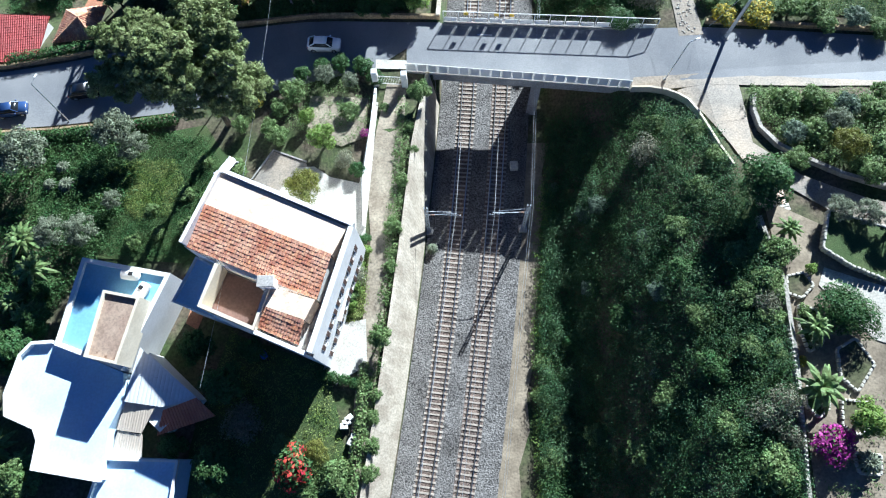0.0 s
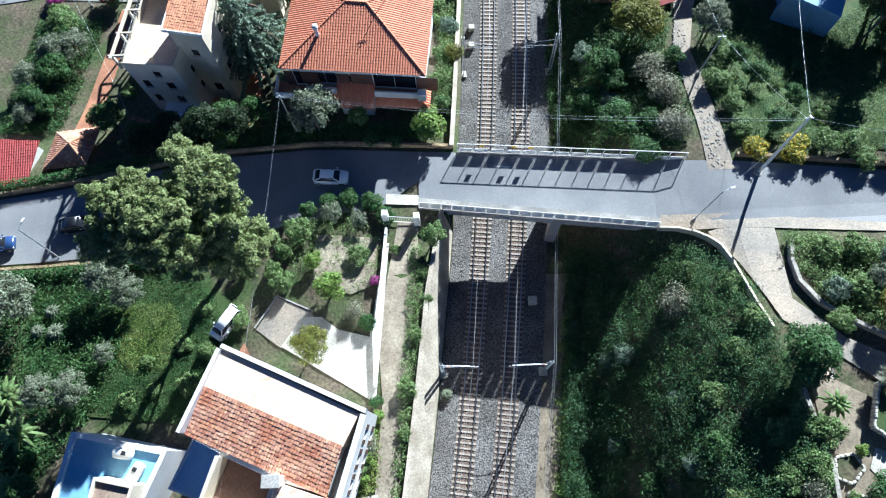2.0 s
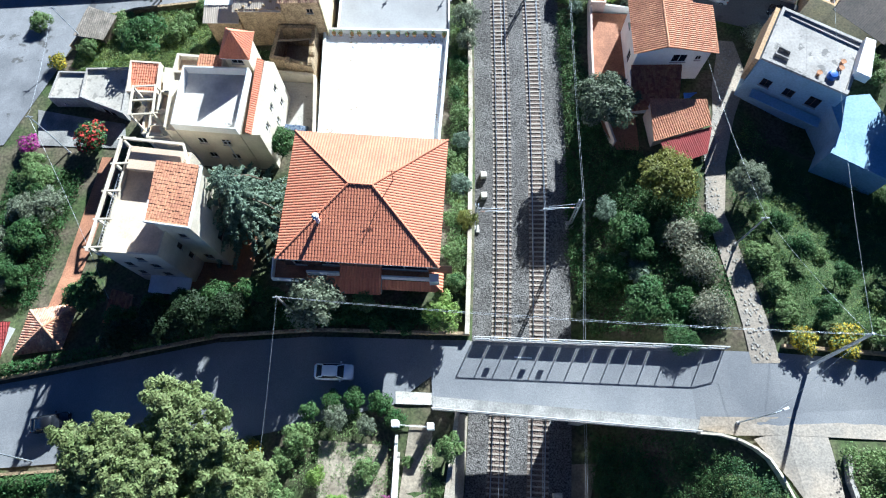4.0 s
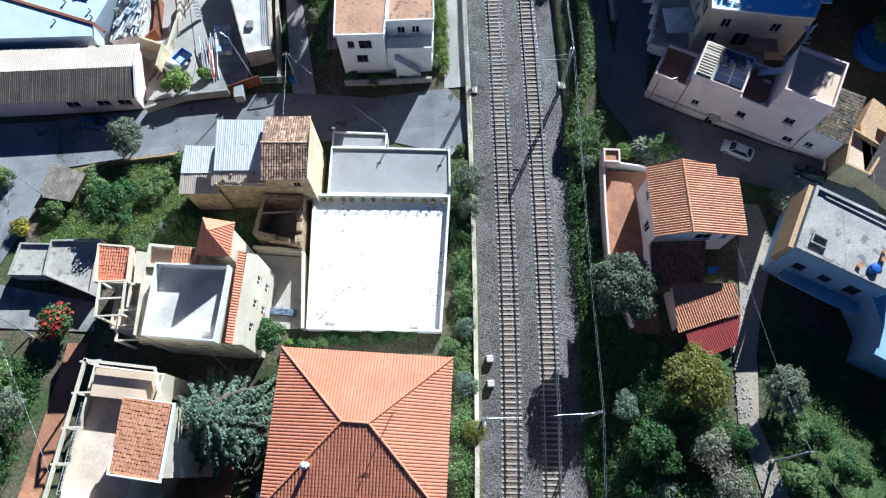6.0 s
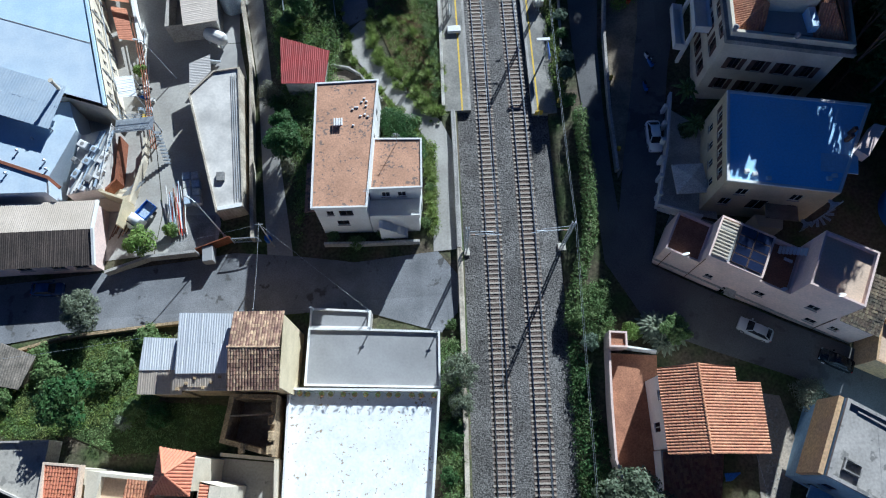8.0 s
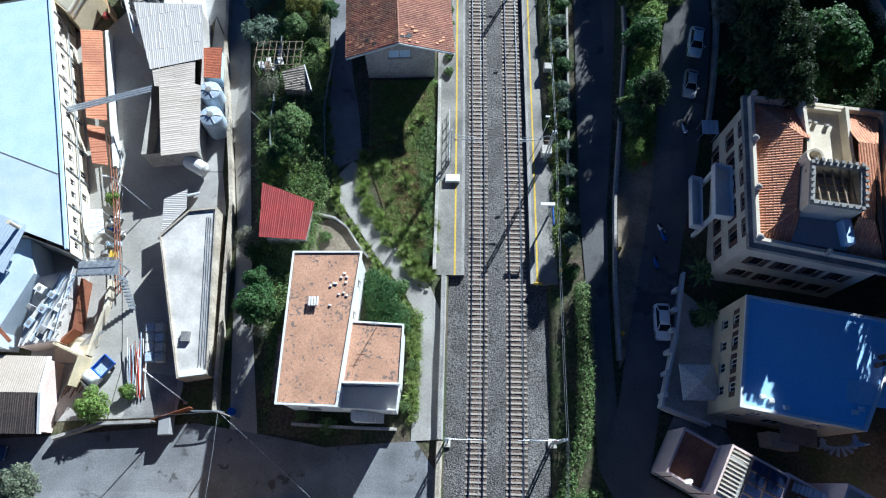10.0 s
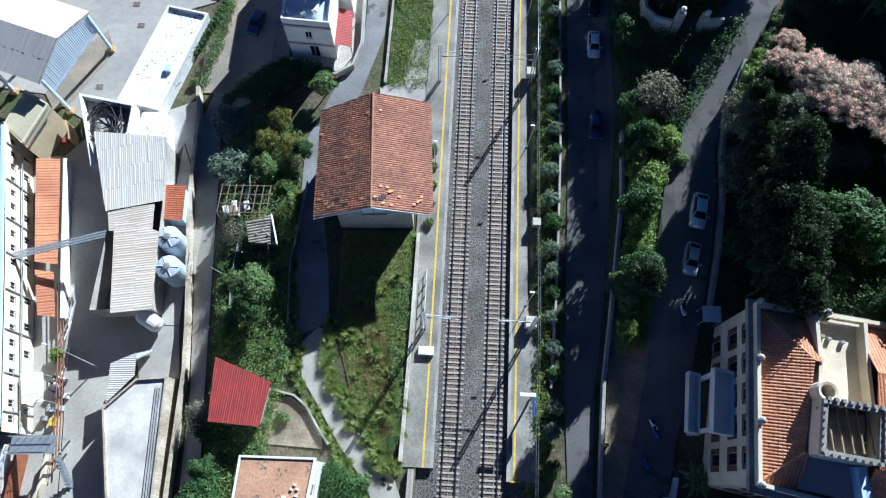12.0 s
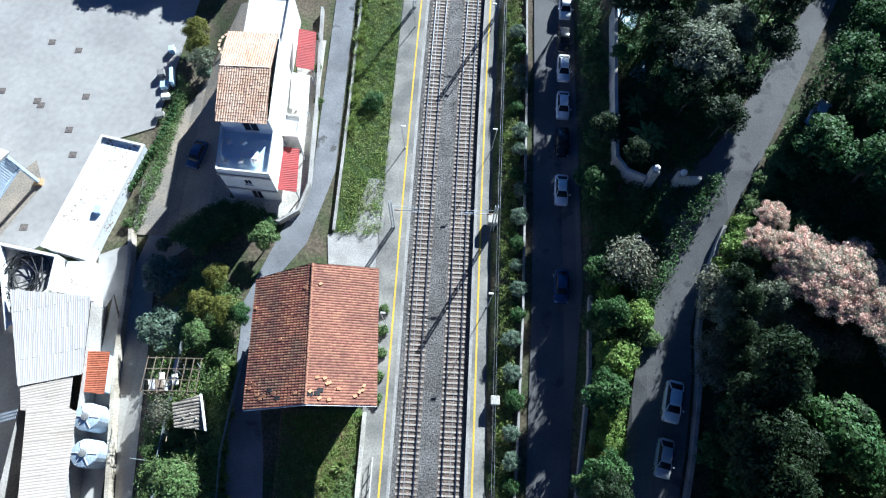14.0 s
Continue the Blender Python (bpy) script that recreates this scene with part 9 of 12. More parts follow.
for x, y in ((32.0, 181.3), (34.9, 180.9)):
    g = solo("gate_pier", soft_box(x - 0.45, y - 0.45, 6, x + 0.45, y + 0.45, 11.2, 0.06, 1), PALEPAVE, "tall pale stone gate pier", "gate pier", "park gate piers")
    b_ = solo("pier_ball", lathe([(0.1, 0), (0.3, 0.1), (0.38, 0.35), (0.28, 0.6), (0.05, 0.7)], 10), WHITE, "round white stone ball on a gate pier", "stone ball", "pier balls")
    b_.matrix_basis = pose(x, y, 11.2)
sh = thing("wayside_gable", "small pale gable-topped gate structure", "gate hut", at=(32.7, 24.2, 0))
part("body", boxes((-1.0, -0.6, 8.5, 1.0, 0.6, 11.0)), PALEPAVE, sh)
part("gable_roof", mesh_data("gable_roof", [(-1.3, -0.8, 10.9), (1.3, -0.8, 10.9), (1.3, 0.8, 10.9), (-1.3, 0.8, 10.9), (0, -0.8, 11.8), (0, 0.8, 11.8)], [(0, 1, 4), (3, 5, 2), (0, 4, 5, 3), (1, 2, 5, 4)], TERRACE), TERRACE, sh)


ts = thing("shelter", "small park shelter with teal corrugated sheet roof", "shelter")
part("roof", corrugated([(38.9, 168.0, 11.2), (40.8, 168.0, 11.2), (41.1, 170.0, 11.7), (39.2, 170.0, 11.7)], (0, 1), TEAL, pitch=0.3), TEAL, ts)
for x, y in ((39.1, 168.2), (40.6, 168.2), (40.9, 169.8), (39.4, 169.8)):
    part("post", boxes((x - 0.05, y - 0.05, 8.3, x + 0.05, y + 0.05, 11.2)), WOOD, ts)


# ---- planting ----
def plants(group, table):
    for kind, rows in table.items():
        for x, y, s in rows:
            plant(kind, x, y, s, group=group)


plants("garden by the villa", {"pine": [(-27.0, 38.5, 1.0)], "olive": [(-40.2, 37.1, 1.25), (-50.7, 34.4, 1.6), (-15.1, 43.5, 0.6), (-11.9, 42.6, 0.5)], "yucca": [(-24.4, 41.8, 0.6)], "bush": [(-18.0, 44.3, 0.9), (-15.6, 45.1, 0.9), (-13.2, 45.4, 0.9), (-10.5, 44.8, 1.0), (-9.0, 43.1, 0.9), (-10.8, 30.7, 0.8)], "bright": [(-16.9, 38.0, 0.9), (-14.7, 34.6, 1.4)], "bush2": [(-11.9, 38.3, 1.0), (-20.4, 35.7, 1.2), (-19.0, 41.7, 1.2), (-20.4, 39.7, 1.0), (-21.6, 37.2, 1.0), (-25.3, 32.0, 1.0), (-25.1, 37.9, 1.0)], "magenta": [(-10.0, 35.4, 0.5)], "greybush": [(-12.4, 31.9, 0.8)], "yellowtree": [(-16.5, 28.4, 0.95)], "gorse": [(-23.7, 40.8, 0.7)]})
plants("shrubs beside the lane", {"broad2": [(-3.5, 40.2, 0.75), (-7.9, 11.5, 0.7)], "bush2": [(-6.7, 23.7, 1.0), (-6.9, 19.3, 0.6), (-5.7, 29.2, 0.7), (-4.4, 33.2, 0.5), (-11.4, 16.2, 0.8), (-7.8, 39.0, 0.5), (-4.9, 36.3, 0.5)], "greybush": [(-10.8, 18.2, 0.7)], "bush": [(-9.8, 22.5, 0.5)], "yucca": [(-2.7, 23.8, 0.9)]})
plants("dark garden trees", {"broad": [ (-46.9, 11.0, 1.3), (-45.5, 14.4, 1.0)], "bush2": [(-36.9, 23.6, 0.8), (-34.0, 24.6, 0.8), (-35.2, 27.6, 0.7), (-31.2, 29.4, 0.8), (-29.4, 33.4, 0.9), (-28.4, 28.6, 0.9), (-30.2, 25.0, 1.1)], "olive": [(-45.9, 24.7, 1.1), (-42.6, 24.9, 1.0), (-39.6, 28.6, 0.7), (-37.8, 35.3, 0.9)], "palm": [(-49.8, 24.2, 1.3), (-47.5, 20.4, 1.4), (-47.2, 15.0, 1.2)], "yucca": [(-47.2, 33.8, 1.2), (-46.4, 31.4, 1.2), (-48.6, 31.6, 1.1)], "bush": [(-46.9, 18.2, 1.2)]})
plants("shrubs on the lawn", {"redbush": [(-16.3, -1.4, 1.5)], "yellowtree": [(-14.1, 0.2, 0.6)], "bush2": [(-12.4, -2.0, 1.3), (-15.0, -3.0, 1.2), (-17.9, 0.8, 0.9), (-8.4, 5.6, 0.6), (-8.7, 3.4, 0.6), (-8.7, 0.6, 0.7), (-8.9, -2.0, 0.7)], "greybush": [(-22.1, 3.4, 1.3)], "broad": [(-27.5, 11.0, 1.0), (-23.9, 7.0, 1.2), (-23.7, -1.2, 1.3), (-29.0, 1.0, 0.8), (-21.3, 10.5, 0.8)], "bush": [(-14.0, 7.9, 0.6), (-12.8, 7.5, 0.6), (-11.7, 7.2, 0.6), (-10.5, 6.8, 0.6), (-9.4, 6.5, 0.6)], "broad2": [(-44.1, -1.9, 1.3)], "palm": [(-45.0, -0.9, 1.2)]})
plants("shrubs on the cutting slope", {"greybush": [(22.2, 31.9, 1.3), (28.9, 2.9, 1.2)], "silver": [(17.0, 27.3, 1.1), (15.6, 26.7, 0.9), (20.8, 21.9, 0.8), (21.3, 15.6, 1.0), (20.4, 7.2, 0.5)], "bush2": [(27.2, 33.6, 1.1), (28.3, 29.5, 1.2), (26.5, 26.4, 1.2), (23.8, 22.3, 1.1), (28.8, 18.4, 1.3), (24.4, 12.4, 1.2), (11.7, 2.6, 1.2), (15.0, 1.3, 1.3), (18.6, -0.5, 1.4), (21.0, 4.9, 1.2), (28.4, 8.7, 1.3), (25.4, 1.5, 1.3), (28.6, -2.1, 1.5), (28.7, 14.3, 1.2), (9.7, 9.5, 0.9), (9.2, 5.8, 0.8), (10.5, -1.5, 1.1), (23.6, 35.4, 1.0)], "bush": [(18.0, 13.6, 1.2), (13.7, 11.9, 1.0), (24.8, 7.3, 1.3), (23.6, 17.2, 1.2)]})
plants("plants in the terraced garden", {"ball": [(36.8, 12.6, 1.0), (38.2, 11.6, 0.95)], "cypress": [(31.2, 25.3, 1.0)], "palm": [(33.5, 5.0, 1.4), (34.2, 10.6, 1.1), (33.9, 20.8, 0.9)], "yucca": [(36.9, -1.7, 1.3), (34.4, 9.2, 0.8), (34.2, 3.6, 0.8)], "bright": [(35.4, 16.6, 0.6), (37.0, 2.2, 1.6)], "magenta": [(33.9, 0.1, 1.3)], "bush2": [(32.6, 18.4, 1.3), (30.6, 19.4, 1.2), (30.9, 15.3, 1.3), (30.6, 11.8, 1.2), (30.4, 8.6, 1.0), (34.0, 12.4, 0.6)], "olive": [(39.0, 22.6, 0.7), (41.4, 21.8, 0.75), (43.6, 20.6, 0.75), (45.6, 19.2, 0.7)], "greybush": [(30.4, 4.0, 1.1), (30.6, 13.6, 1.0), (30.8, 0.8, 0.9)], "gorse": [(33.0, 7.5, 0.4)]})
plants("hillside bushes by the road", {"bush2": [(37.2, 36.3, 1.4), (40.3, 36.5, 1.3), (45.8, 34.4, 1.3), (39.5, 31.8, 1.4), (43.2, 27.0, 1.4), (40.7, 49.3, 1.3), (44.2, 47.1, 1.2), (50.3, 45.9, 1.2), (36.5, 28.8, 1.0), (45.1, 29.6, 1.3), (47.7, 37.1, 1.0)], "silver": [(43.3, 35.2, 1.3), (36.8, 31.9, 1.2), (47.6, 47.3, 1.2)], "yellowtree": [(41.2, 29.6, 0.8)], "olive": [(41.3, 32.9, 0.8)], "gorse": [(33.2, 49.4, 1.0), (37.2, 49.2, 1.1)]})
plants("trees north of the road", {"yellowtree": [(22.7, 69.5, 1.3)], "silver": [(16.4, 67.5, 1.2), (17.6, 59.8, 1.1), (19.1, 55.1, 1.1)], "greybush": [(23.3, 62.5, 1.5), (24.3, 59.1, 1.3), (25.0, 52.8, 1.4)], "broad": [(19.3, 61.1, 0.9), (35.7, 52.4, 0.7), (38.8, 55.9, 0.8), (35.2, 59.4, 0.8), (33.8, 62.4, 0.7)], "ball": [(21.1, 49.9, 0.7)], "olive": [(12.6, 54.3, 0.45), (31.2, 66.7, 1.2)], "bush2": [(30.4, 58.8, 1.2), (31.7, 55.5, 1.2), (32.0, 52.1, 1.0), (42.0, 53.5, 1.0), (43.5, 49.1, 1.2), (-22.7, 57.1, 1.1), (-1.5, 70.4, 0.9), (-1.2, 65.3, 0.9)], "gorse": [(33.1, 49.2, 1.0), (36.9, 48.5, 1.1), (-27.3, 57.5, 0.7)], "bright": [(-3.8, 53.7, 2.0)], "bush": [(-2.2, 57.4, 0.9), (-10.6, 53.2, 1.0), (-7.9, 52.7, 0.9)]})
plants("trees north of the road", {"bush": [(-34.0, 55.5, 1.1), (-26.0, 54.4, 1.0), (-20.2, 54.1, 1.0)], "bush2": [(-30.6, 56.2, 1.0)]})
plants("trees round the hillside path", {"magnolia": [(17.0, 79.3, 1.0)], "broad": [(17.9, 62.9, 1.3), (15.7, 58.8, 1.1), (18.3, 54.6, 1.2), (26.2, 62.7, 0.7)], "silver": [(16.3, 66.6, 1.4), (18.5, 58.5, 1.4)], "yellowtree": [(22.9, 68.4, 1.35)], "greybush": [(24.2, 61.7, 1.3), (24.6, 57.6, 1.3), (24.2, 53.4, 1.2), (38.2, 90.0, 1.0)], "bush": [(22.4, 54.3, 1.2)], "olive": [(31.1, 67.7, 1.15)], "bush2": [(32.3, 62.8, 1.2), (31.6, 59.0, 1.0), (31.8, 55.0, 1.0), (32.2, 52.8, 1.0), (31.8, 61.6, 0.8), (32.4, 57.0, 0.8), (32.6, 64.9, 0.9), (38.1, 58.8, 0.7), (42.0, 62.0, 0.8), (21.6, 62.7, 1.3)], "yucca": [(23.0, 97.9, 2.3), (24.9, 97.2, 2.4), (23.7, 96.2, 2.2)], "bright": [(20.7, 97.7, 0.9)]})
plant("olive", -16.8, 54.6, 1.5, group="trees north of the road", sz=2.3)
for x, y in ((-28.2, 56.8), (-31.6, 56.4), (-35.0, 55.8), (-24.6, 57.0), (-38.6, 54.6)):
    plant("broad", x, y, 0.9, group="trees north of the road", sz=1.35)
plants("trackside shrubs", {"olive": [(0.8, 93.9, 1.0), (0.7, 90.6, 0.8)], "bush": [(-0.5, 87.7, 1.0), (-1.0, 83.3, 0.8)], "bush2": [(-0.9, 80.0, 1.0), (-2.5, 60.9, 1.0), (-2.2, 57.3, 0.9), (-2.9, 71.4, 0.8), (-2.5, 65.3, 0.8), (-2.5, 74.2, 0.8), (0.2, 99.8, 0.6)], "silver": [(-0.7, 76.2, 0.9), (-1.1, 69.8, 1.1)], "yellowtree": [(-0.6, 64.8, 0.5)]})
plants("trees by the cream houses", {"cedar": [(-26.2, 67.4, 1.3)], "broad": [(-22.8, 76.2, 1.1), (-41.7, 93.3, 1.5), (-32.4, 55.3, 1.2), (-52.5, 66.1, 1.2)], "olive": [(-42.8, 104.0, 1.15), (-51.0, 70.0, 1.2)], "bush2": [(-47.1, 98.9, 1.4), (-58.8, 99.7, 1.3), (-55.1, 76.8, 1.3), (-29.6, 54.1, 1.2), (-39.0, 95.9, 1.4), (-35.4, 92.1, 1.2), (-41.5, 74.1, 0.8), (-41.3, 77.7, 0.8), (-54.4, 73.2, 1.2), (-23.7, 55.2, 1.1)], "gorse": [(-51.1, 94.9, 1.0), (-55.0, 92.4, 1.0), (-26.3, 54.8, 0.7)], "redbush": [(-47.7, 79.5, 1.5)], "magenta": [(-56.0, 79.5, 1.0)], "bush": [(-28.0, 58.2, 1.0), (-20.7, 55.4, 1.0)]})
plants("trees by the cream houses", {"bush": [(-36.2, 53.2, 1.1)], "broad2": [(-12.2, 55.4, 0.8)]})
plants("trees by the lower road", {"olive": [(-42.5, 103.1, 1.2)], "silver": [(15.9, 96.9, 0.9)], "bush2": [(-46.0, 97.0, 1.4), (-38.1, 97.7, 1.4), (-35.2, 100.4, 1.3), (-50.8, 94.5, 1.3), (-2.8, 126.3, 0.8), (14.7, 100.4, 1.2), (-33.9, 114.1, 0.8), (-7.1, 111.5, 0.8), (-13.5, 111.7, 0.7), (-2.1, 112.7, 0.6), (-1.5, 117.2, 0.6), (-10.6, 110.6, 0.8), (17.1, 100.3, 0.8)], "yucca": [(-36.4, 91.0, 1.2)], "broad": [(-19.2, 124.2, 1.2)], "bush": [(-20.9, 130.7, 1.0), (-32.5, 91.3, 1.2)], "greybush": [(-19.1, 121.4, 0.8), (38.4, 89.7, 1.2)], "ball": [(-5.7, 126.3, 0.75)], "bright": [(20.5, 97.7, 1.0), (-37.0, 112.6, 1.7), (-38.8, 112.4, 0.9), (-34.2, 114.3, 0.8), (-40.6, 138.6, 0.8)], "broad2": [(25.0, 97.2, 1.0)], "palm": [(32.1, 128.1, 1.1)]})
plants("garden behind the station", {"yellowtree": [(-17.2, 169.6, 0.75), (-18.6, 166.4, 0.7), (-15.6, 165.6, 0.7)], "broad2": [(-18.4, 162.4, 1.0), (-17.2, 146.3, 1.3)], "bright": [(-19.7, 140.8, 1.5)], "broad": [(-17.3, 144.0, 1.1), (-19.6, 126.6, 0.9), (-19.0, 123.1, 1.3), (-13.8, 165.1, 0.7)], "greybush": [(-21.9, 132.0, 1.2), (-21.3, 153.8, 1.2)], "ball": [(-4.8, 124.9, 1.0)], "bush2": [(-12.9, 145.2, 0.7), (-12.2, 132.4, 0.7), (-13.0, 138.6, 0.6), (-22.2, 150.1, 0.8), (-20.2, 148.2, 1.0), (-20.6, 173.4, 0.7), (-19.7, 143.7, 1.2), (-15.7, 160.6, 0.8)]})
for x, y, k, h in ((-24.8, 170.2, 2.2, 1.7), (-23.4, 163.6, 2.5, 1.4), (-26.0, 174.6, 0.8, 1.0)):
    plant("silver", x, y, k, group="silvery bushes of the garden", sz=h)
plants("trees of the park", {"greybush": [(30.2, 171.9, 2.0), (29.8, 170.9, 2.0)], "bright": [(28.1, 161.4, 1.8), (30.1, 165.6, 1.5), (27.9, 160.9, 1.8), (26.1, 149.6, 1.6)], "broad2": [(25.2, 148.2, 1.2), (48.3, 152.5, 1.6)], "yellowtree": [(26.1, 151.5, 0.7)], "bush2": [(27.6, 158.2, 1.3), (31.4, 163.5, 1.0), (26.2, 165.6, 1.2), (31.4, 122.8, 0.9), (45.2, 183.2, 1.0), (43.8, 180.4, 1.0), (42.4, 177.8, 1.0)], "silver": [(24.4, 148.7, 1.0)], "palm": [(32.3, 123.4, 1.1), (32.0, 186.3, 1.5)], "olive": [(37.6, 194.6, 2.0), (41.2, 198.6, 1.5)], "broad": [(45.9, 174.3, 1.0), (47.0, 153.4, 2.0), (41.0, 158.5, 1.4), (38.3, 155.2, 1.5), (43.8, 156.5, 1.2)]})
plants("trees of the park", {"broad": [(48.3, 183.1, 1.6), (52.5, 180.2, 1.8), (52.3, 192.6, 1.7), (55.5, 197.2, 1.5), (35.4, 191.9, 1.4), (26.3, 181.4, 1.2), (33.8, 200.9, 1.0), (30.0, 198.6, 0.8), (39.5, 149.6, 1.6), (44.3, 149.3, 1.4), (36.8, 152.1, 1.2), (54.7, 186.8, 1.6), (26.6, 171.1, 1.0)], "bush2": [(46.4, 181.7, 1.0), (27.3, 187.9, 1.2), (27.0, 197.8, 1.2), (28.9, 182.9, 1.0)], "palm": [(47.8, 173.5, 1.2)], "bush": [(44.9, 176.6, 1.0)]})
plants("trees by the white house", {"yellowtree": [(-27.3, 206.7, 0.9)], "olive": [(-25.9, 201.9, 1.0)], "bush": [(-1.2, 195.0, 1.1), (-12.2, 177.3, 0.8)], "broad2": [(-12.1, 174.5, 0.9)], "bush2": [(-14.8, 175.9, 0.6), (-17.7, 175.4, 0.6), (-31.6, 177.6, 0.6), (-9.3, 200.1, 0.7), (-8.4, 194.8, 0.6), (-28.3, 196.0, 0.7)]})


def hedge(name, pts, w_, h, leaf, label, seed, n=260, size=0.16):
    """A clipped hedge along a line: leaves over a rounded body."""
    t = thing(name, label, "hedge")
    blobs = []
    for a, b in zip(pts, pts[1:]):
        k = max(1, int(dist(a, b) / 0.7))
        for i in range(k):
            x, y = a[0] + (b[0] - a[0]) * i / k, a[1] + (b[1] - a[1]) * i / k
            blobs.append((x, y, zl(x, y) + h * 0.5, w_ * 0.62, w_ * 0.62, h * 0.55))
    part("leaves", quads_data("leaves", leaf_cloud(seed, blobs, n * len(blobs) // 2, size, 0.7), leaf), None, t)
    rows = [pts[0]] + [p for p in pts[1:]]
    zs = [zl(*p) for p in rows]
    part("inner_branch", strip_wall(rows, w_ * 0.3, [z - 0.2 for z in zs], [z + h * 0.5 for z in zs]), BARK, t)


hedge("hedge", [(18.2, 126), (18.2, 118), (17.6, 110), (15.8, 105), (14.6, 101.5)], 1.5, 2.0, LEAF_MID, "long clipped green hedge beside the road", 3, 520)
hedge("hedge", [(-34, 39.4), (-45, 38.6), (-57, 38.0)], 1.2, 1.2, LEAF_DARK, "dark green hedge beside the road", 4, 400)
hedge("hedge", [(-57, 49.6), (-42, 51.8), (-30, 53.6)], 1.3, 1.3, LEAF_DARK, "dark hedge behind the road wall", 5, 400)
hedge("hedge", [(-32.4, 182.4), (-31.0, 187), (-29.4, 191.4), (-28.2, 197.5)], 0.7, 1.1, LEAF_DARK, "ragged dark hedge beside the flat roof", 8, 420)
hedge("hedge", [(41.2, 176.4), (44.8, 182.4), (48.0, 188.4)], 1.1, 1.2, LEAF_MID, "green hedge beside the hillside road", 6, 400)
hedge("hedge", [(-9.6, 8.4), (-10.0, 2), (-11.4, -8)], 1.0, 1.0, LEAF_MID, "ragged green hedge on top of the railway wall", 7, 340)
rnd = random.Random(31)
for i in range(26):
    y = 129 + i * 3.1 + rnd.uniform(-0.6, 0.6)
    if abs(y - 143) > 1.4 and abs(y - 177) > 1.4:
        plant("silver" if i % 3 else "bush", 17.4 + 0.5 * (y > 165) + rnd.uniform(-0.2, 0.3), y, rnd.uniform(0.75, 1.0), group="platform hedge bushes")
for i in range(5):
    plant("bush2", 2.5, 156.5 + i * 2.6, 0.55, z=0.4, group="bushes beside the goods shed")
for i in range(52):
    x, y = rnd.uniform(37, 60), rnd.uniform(146, 215)
    if (x - 36 > (y - 160) * 0.62 + 4 or y < 165) and not (x < 58 and 156 < y < 183):
        plant(rnd.choice(("holm", "holm", "greybush", "broad", "olive")), x, y, rnd.uniform(0.8, 1.3), group="trees of the park")
for i in range(36):
    x, y = rnd.uniform(26.5, 40), rnd.uniform(150, 226)
    left_edge = 29.4 + max(0, y - 159.7) * 0.58
    if x < min(left_edge - 3.0, 31.0) and x > 26.6:
        plant(rnd.choice(("broad", "holm", "bush", "holm") if y < 174 else ("holm",)), x, y, rnd.uniform(0.7, 1.3), group="trees between the roads")
for i in range(22):
    x, y = rnd.uniform(47, 60), rnd.uniform(60, 86)
    if x > 52 or y > 80:
        plant(rnd.choice(("broad", "bush2", "broad2")), x, y, rnd.uniform(0.8, 1.3), group="trees on the hillside")
for i in range(24):
    x, y = rnd.uniform(-57, -41), rnd.uniform(57, 76)
    if abs(x + 48.2 - (y - 66) * 0.16) > 4.0:
        plant(rnd.choice(("broad", "bush2", "olive", "broad2")), x, y, rnd.uniform(0.7, 1.2), group="garden trees by the brick path")
for i in range(7):
    x, y = rnd.uniform(-60, -54), rnd.uniform(22, 37)
    plant(rnd.choice(("broad", "broad2", "olive")), x, y, rnd.uniform(0.8, 1.3), group="dark garden trees")
for i in range(14):
    x, y = rnd.uniform(-58, -48), rnd.uniform(-8, 20)
    plant(rnd.choice(("broad", "palm", "broad2")), x, y, rnd.uniform(0.9, 1.4), group="dark garden trees")

for i in range(11):
    y = 141 + i * 1.5 + rnd.uniform(-0.8, 0.8)
    plant(rnd.choice(("holm", "holm", "olive")), max(38.6, 36 + (y - 160) * 0.62 + 3.4) + rnd.uniform(0, 2.4), y, rnd.uniform(1.2, 1.6), group="tall trees of the park")
# added trees past the eastern edge of view, there to shade the park
for i in range(7):
    plant("far", rnd.uniform(60, 68), 148 + i * 2.5 + rnd.uniform(-1, 1), rnd.uniform(2.6, 3.3), group="tall trees on the eastern hillside")
for x, y, k in ((42.3, 174.7, 0.45), (40.8, 171.8, 0.5), (44.7, 170.7, 0.75), (46.9, 168.8, 0.85), (43.6, 168.6, 0.5), (49.3, 169.0, 0.85), (50.8, 166.2, 0.9), (53.6, 165.6, 0.95), (46.8, 166.4, 0.6), (56.6, 164.2, 0.9)):
    plant("pinktree", x, y, k * 1.15, group="blossom trees", sz=0.5)
for x, y, k in ((37.6, 168.6, 1.25), (37.2, 166.4, 1.3), (36.9, 162.4, 1.25), (36.6, 159.8, 1.3), (37.8, 164.2, 1.1), (40.8, 165.4, 1.3), (44.2, 165.0, 1.2), (38.4, 167.4, 1.0), (41.9, 167.0, 1.1), (46.4, 163.0, 1.3), (49.6, 162.4, 1.2)):
    plant("greybush" if k > 1.15 else "olive", x, y, k, group="grey trees of the park", sz=1.7)
for x, y, k in ((37.6, 158.0, 0.8), (38.0, 160.6, 0.85), (37.9, 163.0, 0.8), (38.6, 165.8, 0.8), (38.2, 168.2, 0.75), (39.4, 170.2, 0.75)):
    plant("holm", x, y, k, group="dark trees along the park wall", sz=1.25)
for x, y, k in ((41.0, 175.0, 1.3), (40.0, 172.8, 1.4), (38.6, 170.6, 1.3)):
    plant("bright", x, y, k, group="light green shrubs of the park")
plant("ball", 46.6, 174.8, 0.85, group="clipped bushes of the park")
